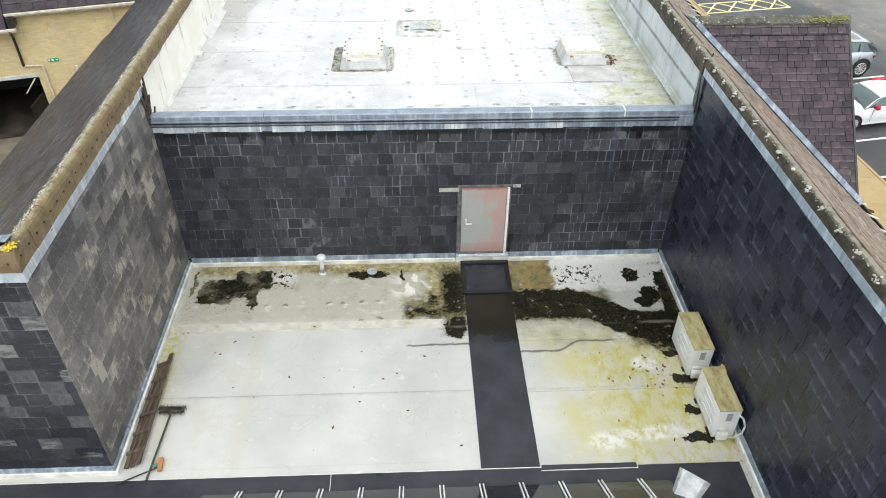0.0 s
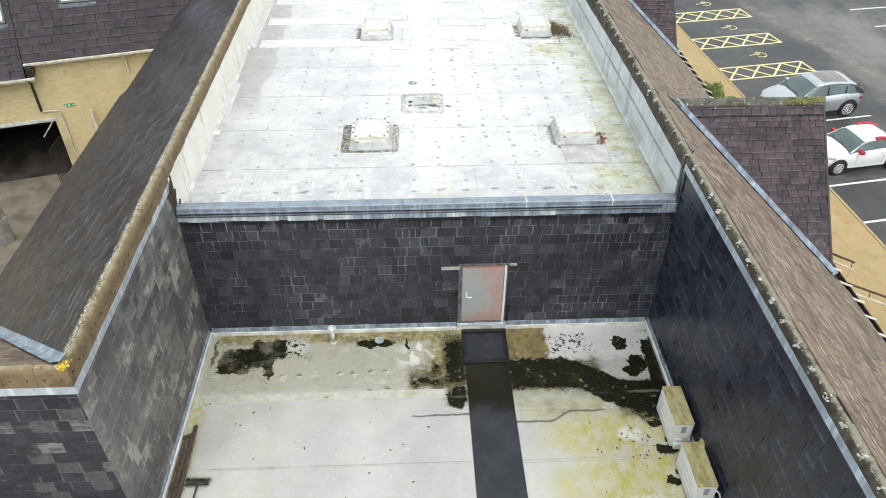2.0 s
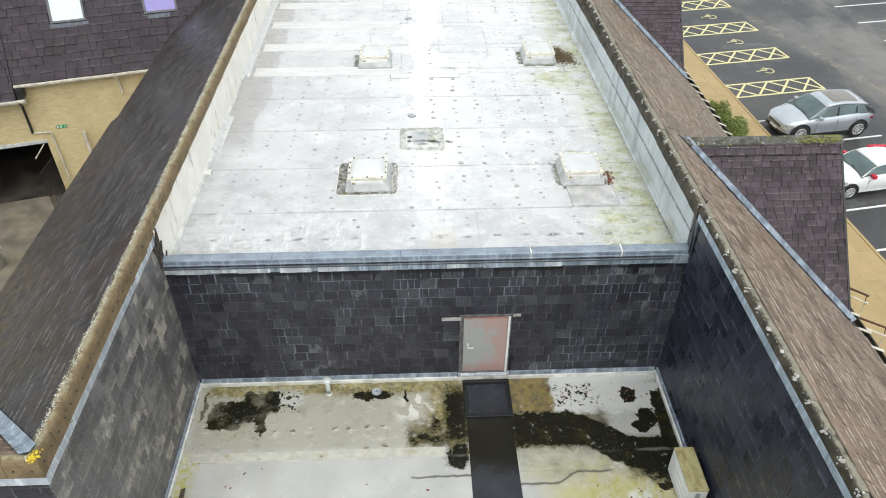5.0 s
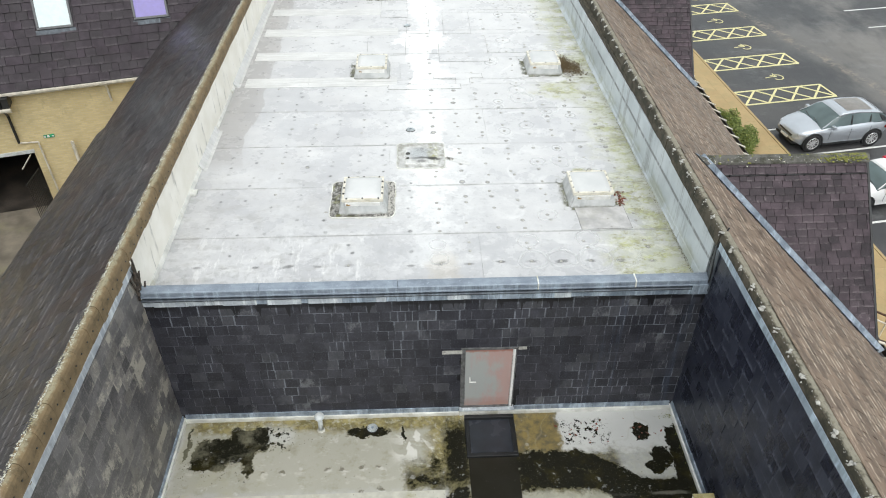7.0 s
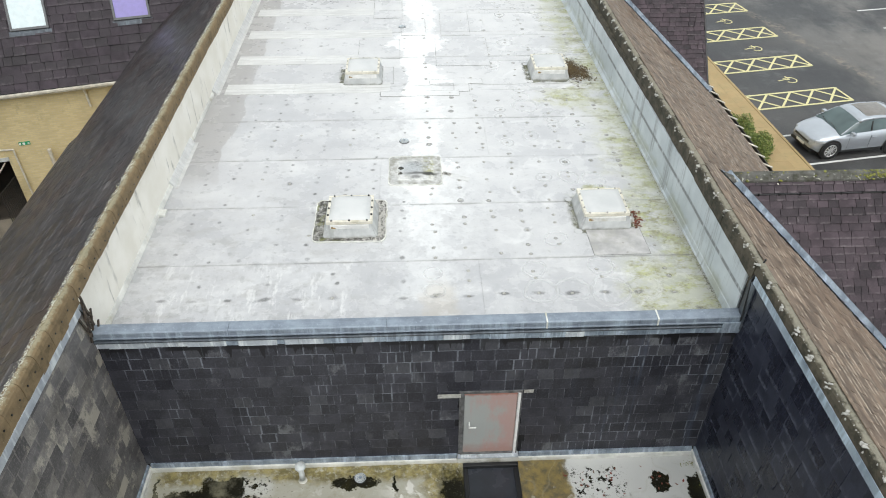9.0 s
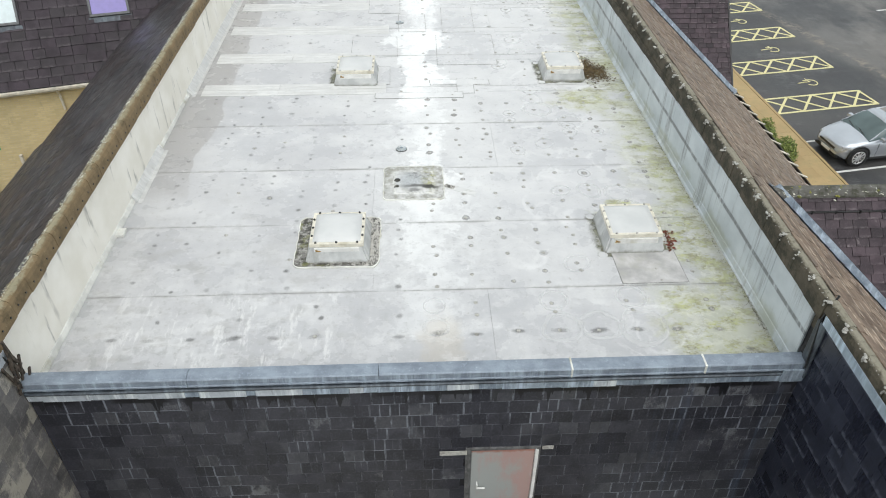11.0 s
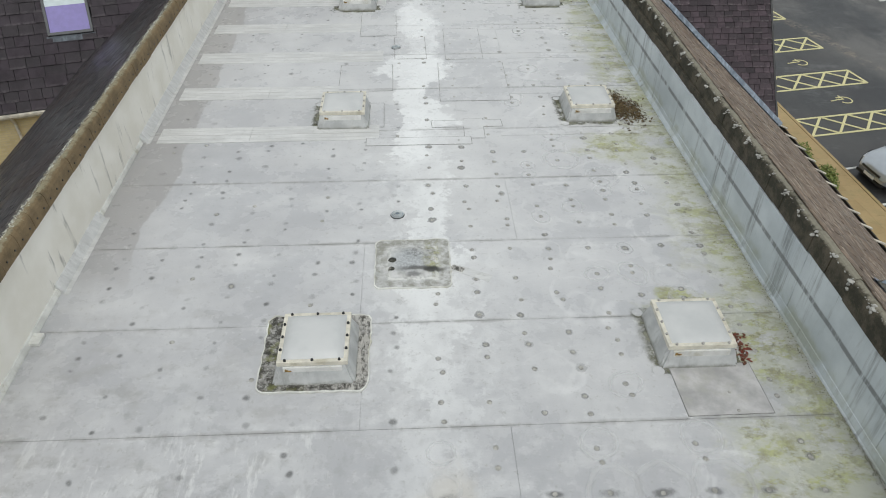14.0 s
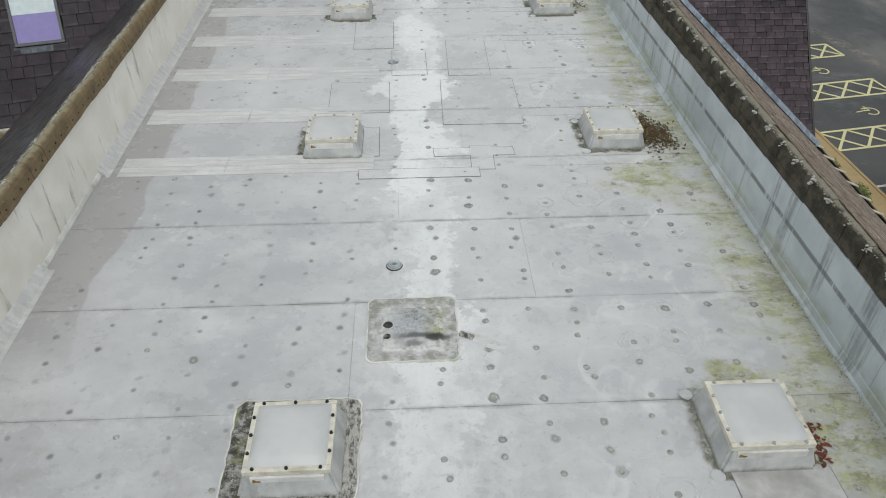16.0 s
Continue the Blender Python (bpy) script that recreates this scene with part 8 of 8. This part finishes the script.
        bm = box(bmesh.new(), -0.12, 0.05, -0.09, 0.09, -0.05, 0.05, bevel=0.03, m=Matrix.Translation((L - 0.14, sgn * W * 0.4, spec["lamp"] + 0.12)) @ Matrix.Rotation(sgn * -0.5, 4, "Z"))
        part("rear_light", bm, M_RED_LAMP, e)
        part("sill_trim", boxed(front + r + 0.08, front + base - r - 0.08, sgn * (W / 2 - 0.02) - 0.015, sgn * (W / 2 - 0.02) + 0.015, 0.25, 0.36, bevel=0.008), spec["sill"], e)
        part("door_handle", boxed(spec["mirror"] + 0.95, spec["mirror"] + 1.15, sgn * (W / 2 + 0.003) - 0.012, sgn * (W / 2 + 0.003) + 0.012, 0.82, 0.85, bevel=0.006), spec["paint"], e)
        for dx in spec["door_lines"]:
            bm = box(bmesh.new(), dx - 0.004, dx + 0.004, sgn * (W / 2 + 0.001) - 0.004, sgn * (W / 2 + 0.001) + 0.004, 0.36, smooth_curve(spec["belt"], dx) - 0.12)
            part("door_seam", bm, M_CAR_DARK, e)
    part("grille", boxed(-0.012, 0.06, -W * 0.25, W * 0.25, 0.55, 0.63, bevel=0.01), M_RUBBER, e, "black front grille")
    part("number_plate", boxed(-0.022, -0.012, -0.26, 0.26, 0.36, 0.47), M_WHITE_PAINT, e)
    part("bumper", boxed(-0.005, 0.2, -W * 0.36, W * 0.36, 0.26, 0.36, bevel=0.04), M_RUBBER, e)
    bm = bmesh.new()
    for y0 in (-0.45, 0.15):
        x0 = spec["cabin"][0][0] + 0.06
        zt = smooth_curve(spec["cabin"], x0 + 0.1) + 0.03
        rod(bm, (x0, y0, smooth_curve(spec["cabin"], x0) + 0.03), (x0 + 0.1, y0 + 0.5, zt), 0.012, n=5)
    part("wiper", bm, M_RUBBER, e)
    return e


SUV = dict(length=4.22, width=1.84, wheel=0.38, base=2.74, front=0.75, paint=M_SILVER, roof_paint=M_SILVER, pillar_paint=M_CAR_DARK, roof_glass=(2.0, 3.4), arch=M_CAR_DARK, mirror_paint=M_SILVER, sill=M_CAR_DARK,
           belt=[(0, 0.6), (0.12, 0.76), (0.4, 0.88), (1.05, 1.0), (1.7, 1.04), (3.3, 1.12), (3.95, 1.14), (4.22, 0.98)],
           cabin=[(1.0, 1.0), (1.72, 1.46), (2.05, 1.56), (2.6, 1.59), (3.3, 1.55), (3.8, 1.47), (4.1, 1.1)], roof=(1.66, 3.9),
           pillars=[(2.35, 2.35, 0.06), (3.2, 3.2, 0.06), (3.9, 3.64, 0.26)], mirror=1.45, lamp=0.72, door_lines=(1.42, 2.36, 3.25))
COUPE = dict(length=3.73, width=1.68, wheel=0.31, base=2.47, front=0.65, paint=M_CAR_WHITE, roof_paint=M_CAR_WHITE, rail=M_CAR_RED, pillar_paint=M_CAR_RED, arch=M_CAR_DARK, mirror_paint=M_CAR_RED, sill=M_CAR_WHITE,
             belt=[(0, 0.6), (0.16, 0.74), (0.5, 0.84), (1.05, 0.9), (1.6, 0.93), (2.8, 0.98), (3.4, 0.98), (3.73, 0.8)],
             cabin=[(0.98, 0.89), (1.55, 1.26), (1.85, 1.34), (2.3, 1.37), (2.75, 1.3), (3.2, 1.12), (3.5, 0.99)], roof=(1.5, 3.0),
             pillars=[(2.75, 2.45, 0.12), (3.2, 2.75, 0.2)], mirror=1.4, lamp=0.72, door_lines=(1.35, 2.55))
suv_m = Matrix.Translation((15.91, 16.34, GROUND)) @ Matrix.Rotation(math.radians(7.8), 4, "Z") @ Matrix.Translation((-0.89, 0.88, 0))
car(suv_m, "silver grey sport utility car parked nose to the kerb", SUV)
coupe_m = Matrix.Translation((15.82, 11.93, GROUND)) @ Matrix.Rotation(math.radians(9.5), 4, "Z") @ Matrix.Translation((-0.65, 0.8, 0))
car(coupe_m, "small white coupe with red mirrors and roof stripe", COUPE)


# ---- shrubs ----
def shrub(x, y, rx, ry, h, n, seed):
    e = thing("shrub", Matrix.Translation((x, y, GROUND + 0.06)), "clipped low green shrub beside the paving", "shrub", "shrubs along the path")
    rng = random.Random(seed)
    bm = bmesh.new()
    for k in range(7):
        a = rng.uniform(0, 6.3)
        rod(bm, (0.1 * math.cos(a), 0.1 * math.sin(a), 0), (rx * 0.6 * math.cos(a), ry * 0.6 * math.sin(a), h * 0.8), 0.02, 0.006, n=5)
    part("branches", bm, M_BARK, e)
    verts, faces = [], []
    bumps = [(rng.uniform(-0.7, 0.7), rng.uniform(-0.8, 0.8), rng.uniform(0.75, 1.15)) for k in range(9)]
    for k in range(n):
        bx, by, bs = rng.choice(bumps)
        a, b = rng.uniform(0, 6.3), math.acos(rng.uniform(-0.2, 1))
        rad = 0.5 * bs * rng.uniform(0.65, 1.3)
        c = Vector((rx * (bx + rad * math.sin(b) * math.cos(a)), ry * (by + rad * math.sin(b) * math.sin(a)), max(0.03, h * bs * (0.35 + 0.65 * math.cos(b)) * rng.uniform(0.6, 1.12))))
        m = Matrix.Translation(c) @ Euler((rng.uniform(-1, 1), rng.uniform(-1, 1), rng.uniform(0, 6.3))).to_matrix().to_4x4() @ Matrix.Scale(rng.uniform(0.06, 0.11), 4)
        i = len(verts)
        verts += [m @ Vector(p) for p in ((0, -0.5, 0), (0.25, 0, 0.05), (0, 0.5, 0), (-0.25, 0, 0.05))]
        faces.append((i, i + 1, i + 2, i + 3))
    ob = new("foliage", mesh_from("foliage", verts, faces, M_LEAF_GREEN))
    ob.parent = e
    return e


shrub(12.85, 18.2, 0.5, 0.7, 0.7, 5600, 41)
shrub(13.0, 16.75, 0.6, 0.9, 0.75, 7500, 42)
shrub(12.7, 9.0, 0.5, 0.6, 0.8, 2400, 43)

# ---- handrails beside the path ----
def handrail(x0, y0, x1, y1):
    e = thing("handrail", Matrix.Translation((x0, y0, GROUND + 0.085)), "low handrail with a rusty top rail and white posts", "handrail", "handrails beside the path")
    d = Vector((x1 - x0, y1 - y0, 0))
    bm = rod(bmesh.new(), (0.1, 0.2, 0.98), d + Vector((0.1, 0.2, 0.98)), 0.035)
    part("top_rail", bm, M_RUSTY, e, "rusty brown top rail")
    part("lower_rail", rod(bmesh.new(), (0, 0, 0.86), d + Vector((0, 0, 0.86)), 0.03), M_GUTTER, e, "white painted rail")
    for t in (0.05, 0.5, 0.95):
        p = d * t
        part("post", rod(bmesh.new(), p, p + Vector((0, 0, 0.86)), 0.024), M_GUTTER, e, "white painted post")
        part("bracket", rod(bmesh.new(), p + Vector((0, 0, 0.84)), p + Vector((0.1, 0.2, 0.98)), 0.014), M_RUSTY, e)
    return e


M_RUSTY = plain("rust_brown_rail", (0.1, 0.05, 0.03), 0.7, vary=0.3, scale=9)
handrail(11.7, 6.1, 12.83, 5.04)
handrail(11.97, 4.2, 13.3, 3.19)

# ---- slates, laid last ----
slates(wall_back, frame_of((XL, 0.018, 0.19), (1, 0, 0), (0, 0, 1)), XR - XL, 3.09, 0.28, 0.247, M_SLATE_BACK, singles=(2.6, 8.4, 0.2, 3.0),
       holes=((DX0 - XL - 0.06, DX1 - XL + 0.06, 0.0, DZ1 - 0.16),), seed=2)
slates(wall_left, frame_of((XL - 0.018, YN, 0.14), (0, 1, 0), (0, 0, 1)), -YN, 3.95, 0.28, 0.25, M_SLATE_LEFT, singles=(0.3, 4.9, 0.2, 3.8), seed=3)
slates(wall_return, frame_of((-13.0, YN + 0.018, 0.14), (1, 0, 0), (0, 0, 1)), 13.0 + XL, 3.95, 0.34, 0.25, M_SLATE_RETURN, singles=(4.5, 7.25, 0.2, 3.8), seed=4)
slates(wall_right, frame_of((XR + 0.018, 0.0, 0.16), (0, -1, 0), (0, 0, 1)), -YBACK, 4.08, 0.3, 0.25, M_SLATE_RIGHT, singles=(0.1, 4.8, 0.2, 3.8), seed=5, uneven=0.009, thick=0.013, gap=0.007)
LEN_L, LEN_R = math.hypot(XL - 0.08 - EAVE_L[0], RIDGE_L - EAVE_L[1]), math.hypot(EAVE_R[0] - XR - 0.1, RIDGE_R - EAVE_R[1])
slates(roof_l, frame_of((EAVE_L[0], 11.3, EAVE_L[1]), (0, -1, 0), (math.cos(SL), 0, math.sin(SL))), 11.3 - YN - 0.1, LEN_L - 0.05, 0.3, 0.22, M_SLATE_DARK_ROOF, seed=6,
       keep=lambda u, v: (LEN_L - v) * math.cos(SL) < (11.3 - u) - YN + 0.05)
slates(roof_l, frame_of((EAVE_L[0] + 0.32, YEND, EAVE_L[1] + 0.25), (0, -1, 0), (math.cos(SL), 0, math.sin(SL))), YEND - 11.31, LEN_L - 0.45, 0.3, 0.22, M_SLATE_DARK_ROOF, seed=7)
slates(roof_f, frame_of((XL - 0.15, YN + 0.08 + run, EAVE_L[1]), (-1, 0, 0), (0, -math.cos(SL), math.sin(SL))), 14 + XL - 0.15, LEN_L - 0.05, 0.3, 0.22, M_SLATE_BROWN, seed=8,
       keep=lambda u, v: (LEN_L - v) * math.cos(SL) < u + 0.2)


def clear_of_gables(u, v):
    """Main slates stop where a cross gable rises out of the slope."""
    z = EAVE_R[1] + v * math.sin(SR)
    y = YBACK + u
    for yc in (3.36, 15.75):
        if abs(y - yc) < GHALF * (GZ1 - z) / (GZ1 - GZ0) - 0.06:
            return False
    return True


slates(roof_r, frame_of((EAVE_R[0], YBACK, EAVE_R[1]), (0, 1, 0), (-math.cos(SR), 0, math.sin(SR))), YEND - YBACK, LEN_R - 0.05, 0.26, 0.18, M_SLATE_BROWN, seed=9, thick=0.012, gap=0.01, uneven=0.008, keep=clear_of_gables)
GSL = math.atan2(GZ1 - GZ0, GHALF)
GLEN = math.hypot(GHALF, GZ1 - GZ0)
for g, yc, sd in ((gable_a, 3.36, 12), (gable_b, 15.75, 13)):
    wide = GX - XR - 0.75
    slates(g, frame_of((XR + 0.75, yc - GHALF, GZ0), (1, 0, 0), (0, math.cos(GSL), math.sin(GSL))), wide, GLEN - 0.08, 0.22, 0.15, M_SLATE_PURPLE,
           singles=(0.9, wide, 1.6, GLEN), thick=0.014, gap=0.008, uneven=0.008, seed=sd, keep=lambda u, v: u > 0.3)
    slates(g, frame_of((GX, yc + GHALF, GZ0), (-1, 0, 0), (0, -math.cos(GSL), math.sin(GSL))), wide, GLEN - 0.08, 0.22, 0.15, M_SLATE_PURPLE, seed=sd + 5)
NLEN = math.hypot(4.75, 4.75 * 1.5)
WIN = ((2.0, 2.93, 2.2, 3.35), (5.48, 6.42, 2.2, 3.35))
slates(nb, Matrix.Translation((-1.05, -0.25, NZ)) @ Matrix.Rotation(NSL, 4, "X"), 17.0, NLEN, 0.42, 0.32, M_SLATE_FAR, singles=(0.0, 8.0, 0.0, 4.2), holes=WIN, seed=14, gap=0.014, uneven=0.024, thick=0.02)
slates(nb, Matrix.Translation((-14, -0.6, -1.0)) @ Matrix.Rotation(NSL, 4, "X"), 12.94, NLEN + 0.4, 0.42, 0.32, M_SLATE_FAR, holes=((11.6, 12.5, 2.25, 3.4),), seed=15, gap=0.014, uneven=0.024, thick=0.02)

# paving flags
rng = random.Random(17)
flag = mesh_from("flag", slate_corners(0.597, 0.597, 0.03, 0.0), BOX_FACES, M_PAVING)
count, verts, faces = 0, [], []
for j in range(-45, 45):
    for i in range(-9, 0):
        m = Matrix.Translation((-0.13 + 0.6 * i, 0.6 * j + 0.3 * (i % 2), 0.055 + rng.uniform(0, 0.004)))
        if i > -4 and -8 < j < 20 and count < 100:
            piece("flag", flag, pave, m)
            count += 1
        else:
            n = len(verts)
            verts += [m @ Vector(c) for c in slate_corners(0.597, 0.597, 0.03, 0.0)]
            faces += [tuple(n + q for q in f) for f in BOX_FACES]
ob = new("flags", mesh_from("flags", verts, faces, M_PAVING))
ob.parent = pave
tagged(ob, kind="stuff")
